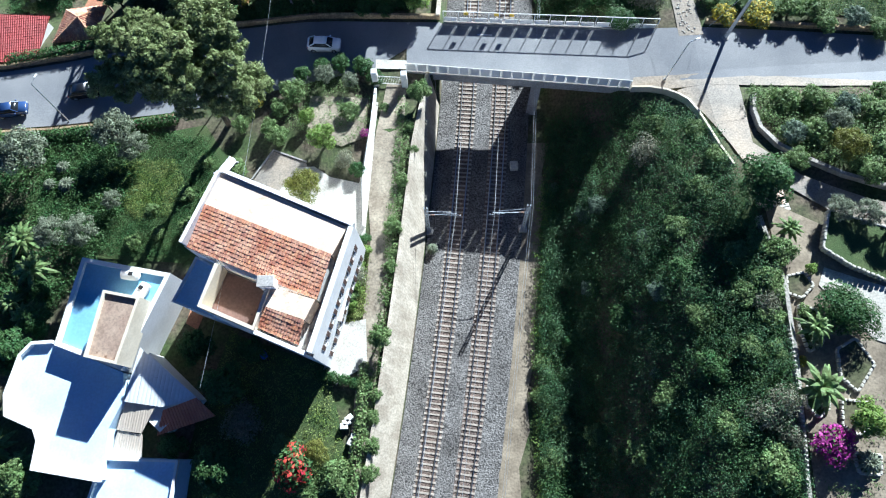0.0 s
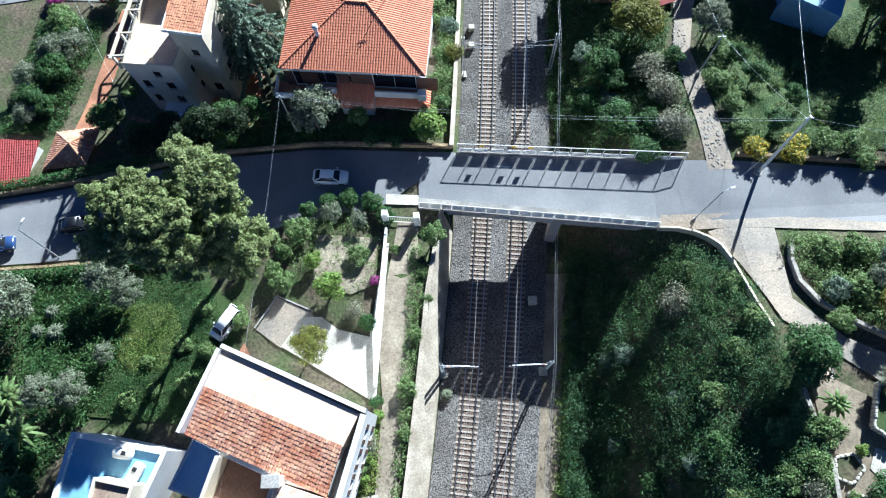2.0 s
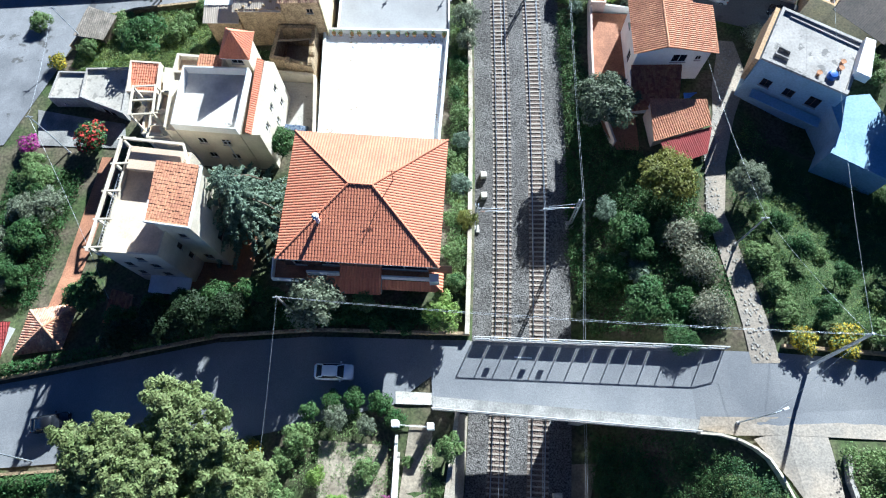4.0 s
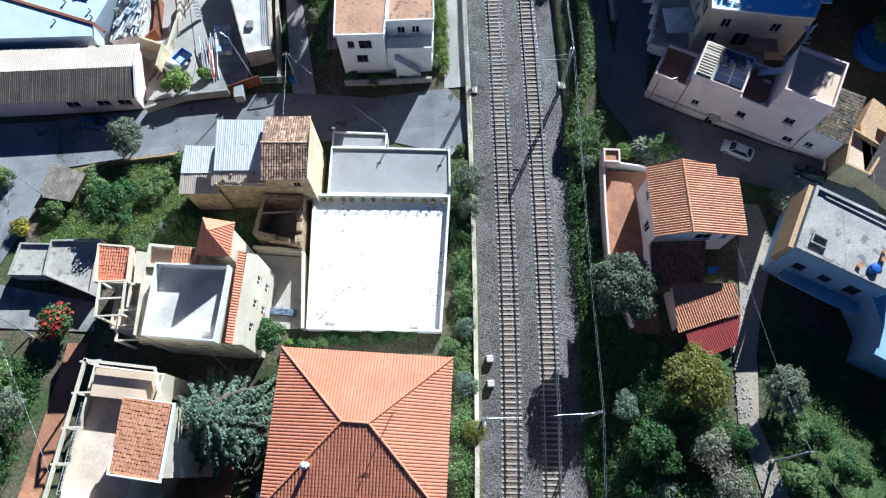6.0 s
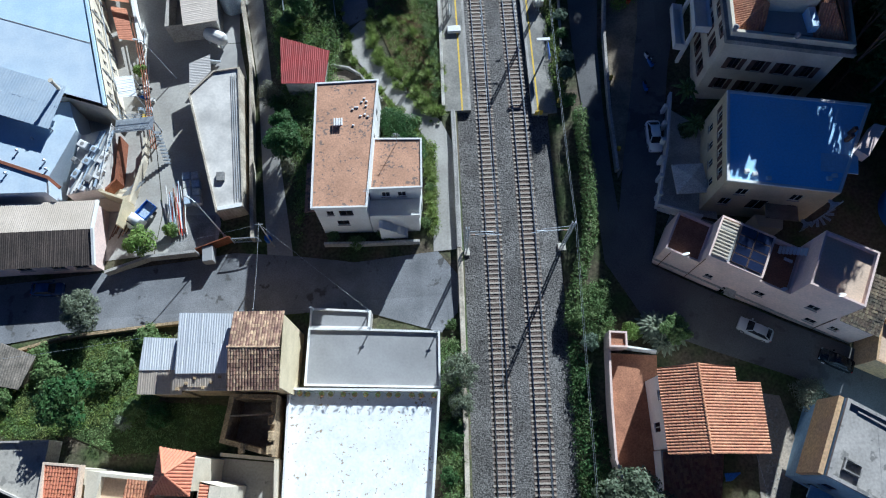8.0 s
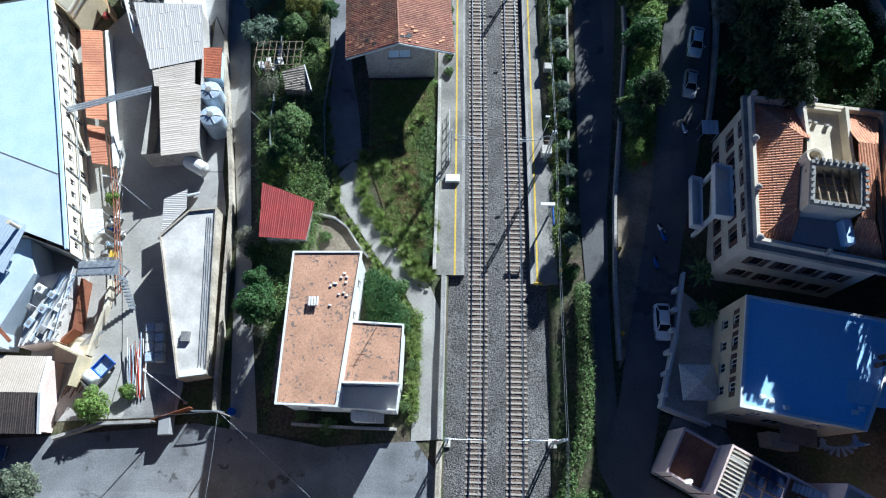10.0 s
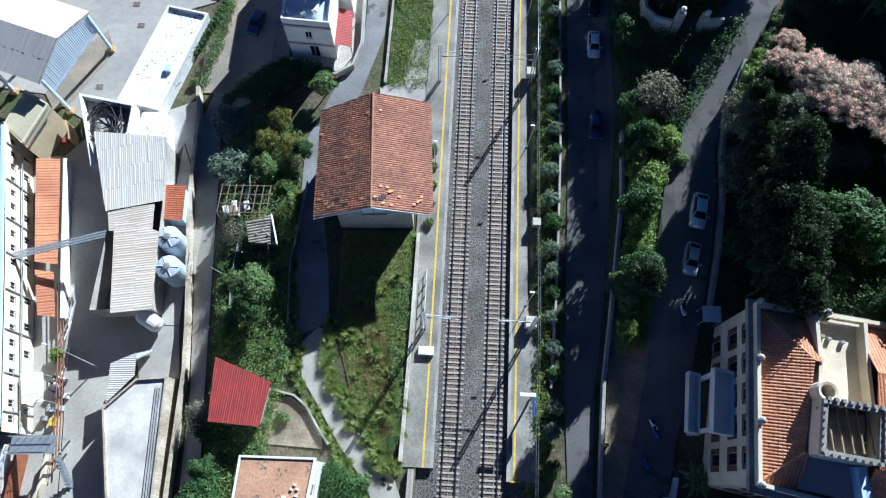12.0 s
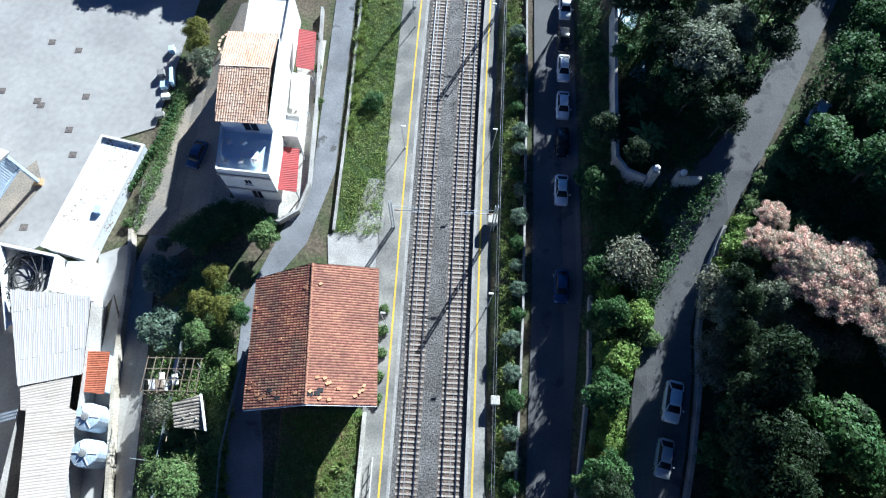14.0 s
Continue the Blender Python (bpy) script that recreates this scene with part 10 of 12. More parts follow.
for i in range(15):
    y = 144 + i * 1.85 + rnd.uniform(-0.8, 0.8)
    plant(rnd.choice(("bright", "broad", "bush2", "holm")), 25.0 + (y - 144) * 0.08 + rnd.uniform(0, 0.8), y, rnd.uniform(0.9, 1.2), group="trees between the roads", sz=1.7)
for i in range(30):
    x, y = rnd.uniform(50.5, 62), rnd.uniform(109, 147)
    plant(rnd.choice(("broad", "broad", "broad2")), x, y, rnd.uniform(1.3, 1.9), group="trees behind the houses")
# unseen rows of added trees that keep low sun off the eastern side
for i in range(60):
    x, y = rnd.uniform(64, 84), rnd.uniform(60, 225)
    plant("far", x, y, rnd.uniform(2.0, 2.8), group="tall trees on the eastern hillside")
for i in range(40):
    x, y = rnd.uniform(30.5, 52), rnd.uniform(186, 216)
    if x < 37 + (y - 176) * 0.58 - 2.6:
        plant(rnd.choice(("holm", "holm", "holm", "palm")), x, y, rnd.uniform(0.8, 1.4), group="trees behind the park gate")
LANE_EDGES = ([(-8.4, 143.4), (-7.6, 137.8), (-5.0, 134.2), (-2.2, 130.6), (0.4, 127.2)], [(-11.6, 141.6), (-11.2, 137), (-8.9, 133.4), (-6.2, 129.6), (-2.2, 124.2), (-1.2, 119), (-1.4, 112)], [(-14.0, 160), (-13.6, 150), (-12.2, 143)], [(-3.6, 190), (-3.9, 205), (-3.9, 225)])
for line in LANE_EDGES:
    for (xa, ya), (xb, yb) in zip(line, line[1:]):
        m = max(2, int(dist((xa, ya), (xb, yb)) / 0.8))
        for i in range(m):
            f = (i + rnd.uniform(-0.3, 0.3)) / m
            plant("tuft", xa + (xb - xa) * f + rnd.uniform(-0.3, 0.3), ya + (yb - ya) * f, rnd.uniform(0.6, 1.5), group="grass tufts along the lane")
for i in range(22):
    plant("tuft", rnd.uniform(-6.0, 0.2), rnd.uniform(131, 150), rnd.uniform(0.9, 1.6), group="grass tufts in the field")
for i in range(50):
    y = rnd.uniform(56, 97)
    plant("tuft", float(cut_w(y)) - rnd.uniform(1.0, 2.2), y, rnd.uniform(0.6, 1.2), group="grass tufts along the trackside wall")
for i in range(9):
    plant("far", rnd.uniform(53, 60), 130 + i * 2.0, rnd.uniform(2.7, 3.2), group="tall trees behind the villa")
for x, y, k in ((-10.6, 17.0, 0.6), (-10.2, 19.4, 0.5), (-11.0, 15.0, 0.5), (-9.6, 21.0, 0.6)):
    plant("bright", x, y, k, group="shrubs beside the villa wall")
cover("undergrowth", [(-9.4, 21.6), (-10.8, 20.4), (-12.2, 13.6), (-9.8, 13.8)], 260, 0.14, GRASS, "grass strip beside the villa", "grass", 203, (0.02, 0.2), 9, 0.4)
for i in range(8):
    plant("holm", rnd.uniform(36.8, 39.2), 145 + i * 2.1, rnd.uniform(1.1, 1.4), group="tall dark trees of the park", sz=2.1)
for x, y, k in ((49.6, 126.4, 1.5), (50.2, 129.8, 1.5), (49.8, 133.4, 1.5), (50.2, 137.0, 1.5), (50.8, 140.4, 1.4), (50.6, 122.8, 1.5), (53.4, 126.6, 1.6)):
    plant("holm", x, y, k, group="tall dark trees beside the villa", sz=3.1)
SLOPE = [(8.6, -14), (9.4, 12), (11.4, 30), (12.4, 41), (20, 40.5), (24, 38.5), (28, 35), (30.4, 28), (31.0, 22), (31.8, 8), (30.4, -14)]
cover("undergrowth", SLOPE, 7000, 0.14, LEAF_DARK, "dark green brambles and weeds on the cutting slope", "undergrowth", 1, (0.1, 1.3), 14, 0.6)
cover("undergrowth", [(14, -14), (17, 12), (20, 30), (24, 38), (28, 35), (30.4, 28), (31.0, 22), (31.8, 8), (30.4, -14)], 2200, 0.14, LEAF_SLOPE, "mid-green leafy shrubs among the brambles", "undergrowth", 2, (0.4, 1.8), 14, 0.55)
cover("undergrowth", [(8.2, -14), (8.8, 12), (10.6, 30), (12.4, 36), (13, 20), (12, -14)], 420, 0.17, LEAF_BRIGHT, "bright green creeper at the ballast edge", "undergrowth", 12, (0.1, 0.6), 10, 0.45)
cover("undergrowth", [(8.8, -14), (9.6, 12), (11.6, 30), (12.6, 40), (17.5, 39.5), (16.5, 22), (15, 4), (14.5, -14)], 2400, 0.14, LEAF_SLOPE, "deep green brambles low on the cutting slope", "undergrowth", 21, (0.4, 1.7), 14, 0.6)
for x, y, k in ((12.4, 22.0, 0.6), (11.6, 14.6, 0.7), (13.2, 6.8, 0.7), (12.8, 31.4, 0.6), (15.4, 17.6, 0.8)):
    plant("silver", x, y, k, group="shrubs on the cutting slope")
EAST_BANK = [(13.4, 52.5), (25, 50.5), (27.2, 54), (26, 64), (27, 71.5), (22, 73), (17, 79), (15.2, 95), (13.6, 99), (13.0, 80), (11.8, 62)]
cover("undergrowth", EAST_BANK, 2600, 0.19, LEAF_DARK, "dark green undergrowth below the trees", "undergrowth", 3, (0.1, 0.8), 11, 0.5)
cover("undergrowth", EAST_BANK, 700, 0.18, LEAF_MID, "lighter green weeds and brambles", "undergrowth", 33, (0.1, 0.8), 11, 0.5)
HILL = [(30.6, 50.6), (62, 46.6), (62, 76), (47, 68), (40, 69), (35, 78), (30.4, 70), (29.2, 62)]
cover("undergrowth", HILL, 5200, 0.11, LEAF_DARK, "dark low weeds on the hillside", "undergrowth", 45, (0.05, 0.5), 10, 0.5)
cover("undergrowth", HILL, 1100, 0.11, GRASS, "rough bright grass and weeds on the hillside", "grass", 4, (0.05, 0.5), 10, 0.45)
cover("undergrowth", HILL, 260, 0.15, LEAF_MID, "green shrubs on the hillside", "undergrowth", 44, (0.2, 1.0), 11, 0.5)
cover("undergrowth", [(33.6, 38.6), (47, 37.4), (62, 34), (62, 20), (46, 25), (38, 29.4), (34.4, 33.4)], 2200, 0.19, LEAF_MID, "dense green bushes on the bend", "undergrowth", 5, (0.2, 1.1), 11, 0.5)
GARDEN = [(-50, 36), (-36, 38.0), (-30, 37.0), (-26.2, 31), (-27.6, 24.6), (-31, 21.6), (-41, 22.4), (-50, 27.4)]
cover("undergrowth", GARDEN, 5200, 0.11, LEAF_DARK, "dark garden weeds and ivy", "undergrowth", 6, (0.03, 0.4), 9, 0.45)
cover("undergrowth", [(-40, 34.0), (-33.4, 34.2), (-32.0, 31.0), (-33.4, 27.0), (-36.4, 26.2), (-40.0, 29.4), (-44, 27.4), (-44, 30)], 2000, 0.11, GRASS, "bright garden grass between the trees", "grass", 63, (0.03, 0.3), 9, 0.4)
cover("undergrowth", [(-58, 38), (-40, 39), (-38, 30), (-42, 20), (-48, 14), (-60, 10)], 2400, 0.2, LEAF_DARK, "dark undergrowth beneath garden trees", "undergrowth", 66, (0.1, 0.9), 11, 0.5)
cover("undergrowth", [(-24.4, 12.4), (-13.6, 8.2), (-10.9, -4), (-11.8, -12), (-29.4, -12), (-27, 4)], 1500, 0.13, GRASS, "short lawn grass", "grass", 7, (0.01, 0.1), 9, 0.5)
cover("undergrowth", [(-9.2, 40.6), (-9.6, 35.4), (-14, 33.4), (-19.4, 36), (-23, 37.6), (-20, 42), (-14, 45)], 320, 0.13, LEAF_MID, "garden plants and ground cover", "undergrowth", 8, (0.05, 0.5), 10, 0.4)
cover("undergrowth", [(-7.6, 154.6), (0.8, 155.0), (0.6, 131), (-0.4, 127.8), (-3.6, 131.4), (-7.4, 142.8)], 3600, 0.12, FIELDGRASS, "low patchy field grass", "grass", 9, (0.02, 0.26), 8, 0.3)
cover("undergrowth", [(-5.6, 146), (-3.4, 146), (-0.6, 139), (0.2, 131.6), (-1.0, 131.0), (-3.4, 136)], 520, 0.12, LEAF_DEAD, "reddish brown dead stalks in the field", "undergrowth", 91, (0.05, 0.35), 8, 0.35)
cover("undergrowth", [(-1.6, 146), (0.7, 150), (0.6, 131), (-0.2, 129)], 420, 0.14, LEAF_MID, "green weeds along the platform wall", "undergrowth", 92, (0.1, 0.6), 9, 0.4)
cover("undergrowth", [(-7.6, 154.6), (0.8, 155.0), (0.6, 131), (-0.4, 127.8), (-3.6, 131.4), (-7.4, 142.8)], 420, 0.1, DRYGRASS, "reddish dry weeds in the grass", "grass", 91, (0.02, 0.3), 9, 0.35)
cover("undergrowth", [(-4.2, 176.4), (1.2, 176.2), (1.4, 230), (-4.2, 230)], 2200, 0.15, GRASS, "bright green grass strip", "grass", 10, (0.03, 0.35), 10, 0.4)
GARDEN = [(-20.6, 172), (-14.6, 168), (-13.4, 150), (-12.4, 142), (-13.2, 131), (-15, 122), (-17.8, 112), (-18.6, 122), (-21.6, 140), (-24, 160)]
cover("undergrowth", GARDEN, 2600, 0.18, LEAF_MID, "overgrown garden plants and brambles", "undergrowth", 11, (0.1, 0.9), 11, 0.5)
cover("undergrowth", GARDEN, 900, 0.17, LEAF_BRIGHT, "bright green garden growth", "undergrowth", 111, (0.1, 0.7), 10, 0.45)
cover("undergrowth", [(-33, 93), (-33, 100.8), (-46, 100.6), (-53, 96), (-52, 90), (-43, 90), (-37, 87.4), (-25, 87.6), (-24.6, 92)], 1100, 0.15, LEAF_MID, "wild green garden growth", "undergrowth", 13, (0.05, 0.6), 11, 0.4)
cover("undergrowth", [(-33, 93), (-33, 100.8), (-46, 100.6), (-53, 96), (-52, 90), (-43, 90)], 1900, 0.13, GRASS, "bright grass and weeds in the wild garden", "grass", 131, (0.02, 0.35), 10, 0.4)
cover("undergrowth", [(-3.0, 58), (-1.2, 58), (1.6, 98), (-1.2, 98), (-2.0, 74)], 900, 0.17, LEAF_MID, "shrubs and weeds along the trackside wall", "undergrowth", 14, (0.1, 0.8), 11, 0.45)
cover("undergrowth", [(-6.5, 20), (-4.8, 37), (-6.0, 41), (-7.2, 24), (-9.8, 0), (-9.6, -2)], 520, 0.16, LEAF_MID, "weeds along the lane and wall top", "undergrowth", 15, (0.03, 0.5), 10, 0.4)
cover("undergrowth", [(-58, 76), (-48.6, 76), (-51.6, 58), (-60, 58)], 1200, 0.18, LEAF_DARK, "dark garden undergrowth", "undergrowth", 16, (0.05, 0.7), 11, 0.45)
cover("undergrowth", [(-40, 56.5), (-26.5, 56), (-21, 55.5), (-4, 54.6), (-4, 53), (-18, 53.6), (-30, 53.6)], 1500, 0.19, LEAF_DARK, "dark garden growth behind the road wall", "undergrowth", 17, (0.1, 1.0), 11, 0.5)
cover("undergrowth", [(26.2, 150), (29.0, 161), (34, 171), (40, 181), (36, 181), (29, 182), (27, 232), (25.8, 232), (25.9, 170)], 3000, 0.2, LEAF_DARK, "dark undergrowth between the roads", "undergrowth", 18, (0.1, 1.2), 11, 0.55)
cover("undergrowth", [(24.6, 141), (27.4, 142), (28.0, 147), (28.8, 158), (26.2, 158), (24.6, 147)], 800, 0.18, LEAF_BRIGHT, "sunlit shrubs between the roads", "undergrowth", 19, (0.1, 1.1), 11, 0.5)
cover("undergrowth", [(30, 184), (36, 181.5), (48, 198), (56, 214), (30, 214)], 3000, 0.2, LEAF_DARK, "dark undergrowth behind the park gate", "undergrowth", 201, (0.1, 1.0), 10, 0.5)
cover("undergrowth", [(36, 146), (49, 144), (62, 140), (62, 214), (54, 200), (40.6, 174)], 5200, 0.22, LEAF_DARK, "dark park undergrowth", "undergrowth", 20, (0.1, 1.2), 11, 0.6)
cover("undergrowth", [(15.4, 128), (16.8, 128), (17.6, 165), (18.4, 228), (16.6, 228), (16.0, 165)], 1500, 0.17, GRASS, "grass and weeds behind the platform", "grass", 21, (0.03, 0.5), 10, 0.4)
cover("undergrowth", [(40, 6), (56, 8), (56, -12), (33, -12), (33, -4)], 500, 0.13, LEAF_MID, "small garden plants", "undergrowth", 22, (0.03, 0.4), 10, 0.4)
cover("undergrowth", [(-6.8, 128), (-1.8, 122.8), (-1.9, 121), (-6.6, 121)], 400, 0.17, LEAF_DARK, "dense garden shrubs by the annex", "undergrowth", 23, (0.3, 1.2), 12, 0.5)
cover("undergrowth", [(-1.6, 111), (-0.8, 111), (-0.5, 123), (-1.6, 124)], 260, 0.15, GRASS, "tall verge grass beside the lane", "grass", 24, (0.1, 0.6), 10, 0.35)
cover("undergrowth", [(13.6, 99), (16.4, 97), (18.6, 97), (18.8, 104), (16.2, 103.6), (14.4, 103.5)], 380, 0.18, LEAF_MID, "scrub beside the hedge", "undergrowth", 25, (0.2, 1.0), 11, 0.45)
cover("undergrowth", [(-13.4, 179), (-13, 177.6), (-20.6, 173), (-26, 176), (-19, 180)], 700, 0.2, LEAF_DARK, "dark shrubs below the white house", "undergrowth", 26, (0.3, 1.3), 11, 0.5)
cover("undergrowth", [(-30.4, 176), (-30.2, 192), (-29, 200), (-27.6, 198), (-28.8, 184)], 420, 0.17, LEAF_MID, "shrubs along the works wall", "undergrowth", 27, (0.2, 1.0), 11, 0.45)


# ---- overhead line ----
def mast(x, y, z, side, reach, h=8.0, fixed=False):
    """A lattice mast with a hinged arm over the track; side is the way to the track."""
    m = thing("catenary_mast", "galvanised lattice mast with an arm over the track", "mast", "catenary masts", at=(x, y, z))
    for sx in (-0.16, 0.16):
        part("upright", boxes((sx - 0.05, -0.12, -0.5, sx + 0.05, 0.12, h)), GALV, m)
    for i in range(11):
        z0 = 0.2 + i * (h - 0.6) / 11
        bm = bmesh.new()
        a = 1 if i % 2 else -1
        beam(bm, (-0.16 * a, 0, z0), (0.16 * a, 0, z0 + (h - 0.6) / 11), 0.05)
        part("lattice_bar", bm, GALV, m)
    part("foot", soft_box(-0.5, -0.5, -0.6, 0.5, 0.5, 0.08, 0.04, 1), PALEPAVE, m)
    arm = bmesh.new()
    beam(arm, (0, 0, 5.7), (side * reach, 0, 5.9), 0.09, n=6)
    a = part("arm", arm, GALV, m)
    bm = bmesh.new()
    beam(bm, (0, 0, 6.9), (side * (reach - 0.6), 0, 6.4), 0.06, n=6)
    part("stay", bm, GALV, a)
    bm = bmesh.new()
    beam(bm, (side * (reach - 1.4), 0, 5.5), (side * (reach + 0.4), 0, 5.35), 0.06, n=6)
    part("registration_arm", bm, GALV, a)
    ins = part("insulator", lathe([(0.05, -0.3), (0.11, -0.25), (0.06, -0.15), (0.11, -0.05), (0.06, 0.05), (0.11, 0.15), (0.05, 0.3)], 8), BROWNROOF, a)
    ins.matrix_basis = pose(side * 0.7, 0, 5.72, 0, 90, 0)
    return m


def wire(a, b, sag, r=0.014, name="wire", label="thin dark overhead wire", group="wires", mat=None):
    c = bpy.data.curves.new(name, "CURVE")
    c.dimensions, c.bevel_depth, c.bevel_resolution = "3D", r, 0
    s = c.splines.new("POLY")
    s.points.add(16)
    a, b = Vector(a), Vector(b)
    for i in range(17):
        f = i / 16
        p = a.lerp(b, f)
        s.points[i].co = (p.x, p.y, p.z - sag * 4 * f * (1 - f), 1)
    c.materials.append(mat or GALV)
    return tagged(new(name, c), label, "wire", group)


STATIONS = (-14.0, 26.2, 66.1, 108.9, 143.3, 177.4, 211.5)
for y in STATIONS:
    tx, tz = float(track_x(y)), float(track_z(y))
    mast(tx + 8.3 + (0.1 if y > 100 else 0), y, tz, -1, 4.0)
    mast(tx - 3.7 if y > 120 else tx - 3.4, y, tz, 1, 3.6)
for y0, y1 in zip(STATIONS, STATIONS[1:]):
    for off in (0.0, 4.5):
        p, q = [(float(track_x(y)) + off, y, float(track_z(y))) for y in (y0, y1)]
        wire((p[0], p[1], p[2] + 6.5), (q[0], q[1], q[2] + 6.5), 0.7, 0.016, "messenger_wire", "thin copper messenger wire over the track", "catenary wires")
        wire((p[0], p[1], p[2] + 5.35), (q[0], q[1], q[2] + 5.35), 0.0, 0.016, "contact_wire", "thin copper contact wire over the track", "catenary wires")
    for off, h in ((8.5, 8.0), (8.8, 7.4)):
        p, q = [(float(track_x(y)) + off, y, float(track_z(y)) + h) for y in (y0, y1)]
        wire(p, q, 0.6, 0.014, "feeder_wire", "pale feeder cable strung along the masts", "catenary wires")

# ---- poles, lamps and street wires ----
def pole(x, y, z0, top, r=0.13, mat=None, label="round galvanised utility pole beside the road", lamp=None):
    """A tapered pole from its foot to its top, which may lean."""
    ob = thing("utility_pole" if not lamp else "street_lamp", label, "pole" if not lamp else "street lamp", "poles" if not lamp else "street lamps")
    bm = bmesh.new()
    a, b = Vector((x, y, z0 - 0.5)), Vector(top)
    d = (b - a).to_track_quat("Z", "Y").to_matrix()
    rings = [[bm.verts.new(p + d @ Vector((rr * math.cos(k * math.pi / 4), rr * math.sin(k * math.pi / 4), 0))) for k in range(8)] for p, rr in ((a, r), (b, r * 0.6))]
    for k in range(8):
        bm.faces.new((rings[0][k], rings[0][(k + 1) % 8], rings[1][(k + 1) % 8], rings[1][k]))
    bm.faces.new(rings[1])
    part("shaft", bm, mat or GALV, ob)
    part("base", lathe([(r * 2, z0 - 0.3), (r * 2, z0 + 0.12), (r, z0 + 0.16)], 10), CONCRETE, ob).matrix_basis = pose(x, y, 0)
    if lamp:
        bm = bmesh.new()
        e = b + Vector((lamp[0], lamp[1], 0.15))
        beam(bm, b, e, 0.07, n=6)
        part("arm", bm, GALV, ob)
        hd = part("lamp_head", soft_box(-0.28, -0.12, -0.06, 0.28, 0.12, 0.08, 0.05), WHITE, ob)
        hd.matrix_basis = pose(*e, 0, 0, math.degrees(math.atan2(lamp[1], lamp[0])))
    else:
        part("crossbar", boxes((b.x - 0.45, b.y - 0.04, b.z - 0.35, b.x + 0.45, b.y + 0.04, b.z - 0.27)), GALV, ob)
    return ob


pole(-19.8, 54.6, 4.4, (-19.8, 54.7, 12.8), 0.14, CONCRETE, "grey concrete utility pole with cables beside the road")
pole(33.0, 46.4, 6.6, (34.5, 48.2, 15.9), 0.22, GALV, "tall leaning steel utility pole beside the road")
pole(28.9, 60.4, 5.4, (29.6, 61.2, 11.6), 0.12, CONCRETE, "slim concrete utility pole beside the path")
pole(-51.0, 78.4, -0.3, (-53.2, 80.6, 5.4), 0.09, GALV, "thin leaning street pole with wires")
pole(-51.4, 95.6, -1.8, (-53.8, 97.6, 4.2), 0.09, GALV, "thin leaning street pole with wires")
pole(25.4, 41.4, 6.0, (26.2, 41.9, 12.5), 0.1, GALV, "slim street lamp beside the bridge", (0.9, 0.3))
pole(-48.0, 40.4, 1.9, (-48.6, 41.6, 9.0), 0.09, GALV, "slim street lamp beside the road", (0.4, 1.0))
pole(-27.6, 43.0, 3.9, (-27.8, 43.6, 11.0), 0.09, GALV, "slim street lamp beside the road", (0.2, 1.0))
pole(-27.2, 113.0, -1.4, (-28.8, 115.0, 4.6), 0.09, GALV, "slim works-yard lamp on a pole", (-0.8, 0.6))
pole(-21.0, 111.2, -1.0, (-21.0, 111.4, 5.8), 0.1, CONCRETE, "concrete utility pole at the lane corner")
pole(-35.6, 137.4, -3.1, (-37.6, 138.6, 4.0), 0.08, GALV, "slim works-yard lamp on a pole", (-0.9, 0.1))
pole(-26.4, 72.0, 0.6, (-27.6, 74.4, 8.4), 0.08, GALV, "thin leaning metal pole behind the cedar")
for x, y in ((3.5, 188.6), (2.9, 165.0), (14.6, 188.8), (14.5, 167.8), (14.4, 146.6), (14.2, 208), (3.6, 208)):
    pole(x, y, 0.5, (x + (0.35 if x > 8 else -0.3), y + 0.1, 5.5), 0.06, WHITE, "white platform lamp on a slim post", (-0.25 if x > 8 else 0.25, 0.0))
for a, b, s in (((-19.8, 54.7, 12.7), (34.5, 48.2, 15.6), 1.6), ((-19.8, 54.7, 12.4), (34.5, 48.2, 15.2), 1.9), ((-19.8, 54.7, 12.6), (-23.5, 6, 14.0), 1.5), ((34.5, 48.2, 15.8), (44, 96, 12), 1.2), ((34.5, 48.2, 15.6), (60, 44, 15), 0.8),
                ((29.6, 61.2, 11.5), (34.5, 48.2, 15.4), 0.5), ((29.6, 61.2, 11.5), (29.0, 84.0, 7.0), 0.6), ((-53.2, 80.6, 5.3), (-53.8, 97.6, 4.1), 0.4), ((-53.2, 80.6, 5.3), (-40, 57, 6), 0.7), ((-53.8, 97.6, 4.1), (-33, 99, 5.6), 0.6),
                ((-21.0, 111.4, 5.7), (-20.5, 99, 8.4), 0.4), ((-21.0, 111.4, 5.7), (-9.0, 101.3, 3.2), 0.3), ((-21.0, 111.4, 5.6), (-34, 111, 1.6), 0.4), ((26.2, 41.9, 12.4), (34.5, 48.2, 15.4), 0.4)):
    wire(a, b, s, 0.012)


# ---- vehicles ----
PAINT = {n: material(f"{n} car paint", c, c, 1.0, 5.0, 0.25, 0.0, grain=0.02, spec=0.6) for n, c in (("white", (0.84, 0.84, 0.84)), ("black", (0.012, 0.013, 0.016)), ("blue", (0.03, 0.06, 0.16)), ("grey", (0.2, 0.21, 0.23)), ("silver", (0.5, 0.52, 0.54)))}
HEADLAMP = material("clear lamp glass", (0.7, 0.72, 0.74), (0.6, 0.62, 0.64), 2.0, 8.0, 0.15, 0.0, metal=0.3)
TAIL = material("red lamp glass", (0.35, 0.01, 0.01), (0.3, 0.01, 0.01), 2.0, 8.0, 0.2, 0.0)
CARS = {}


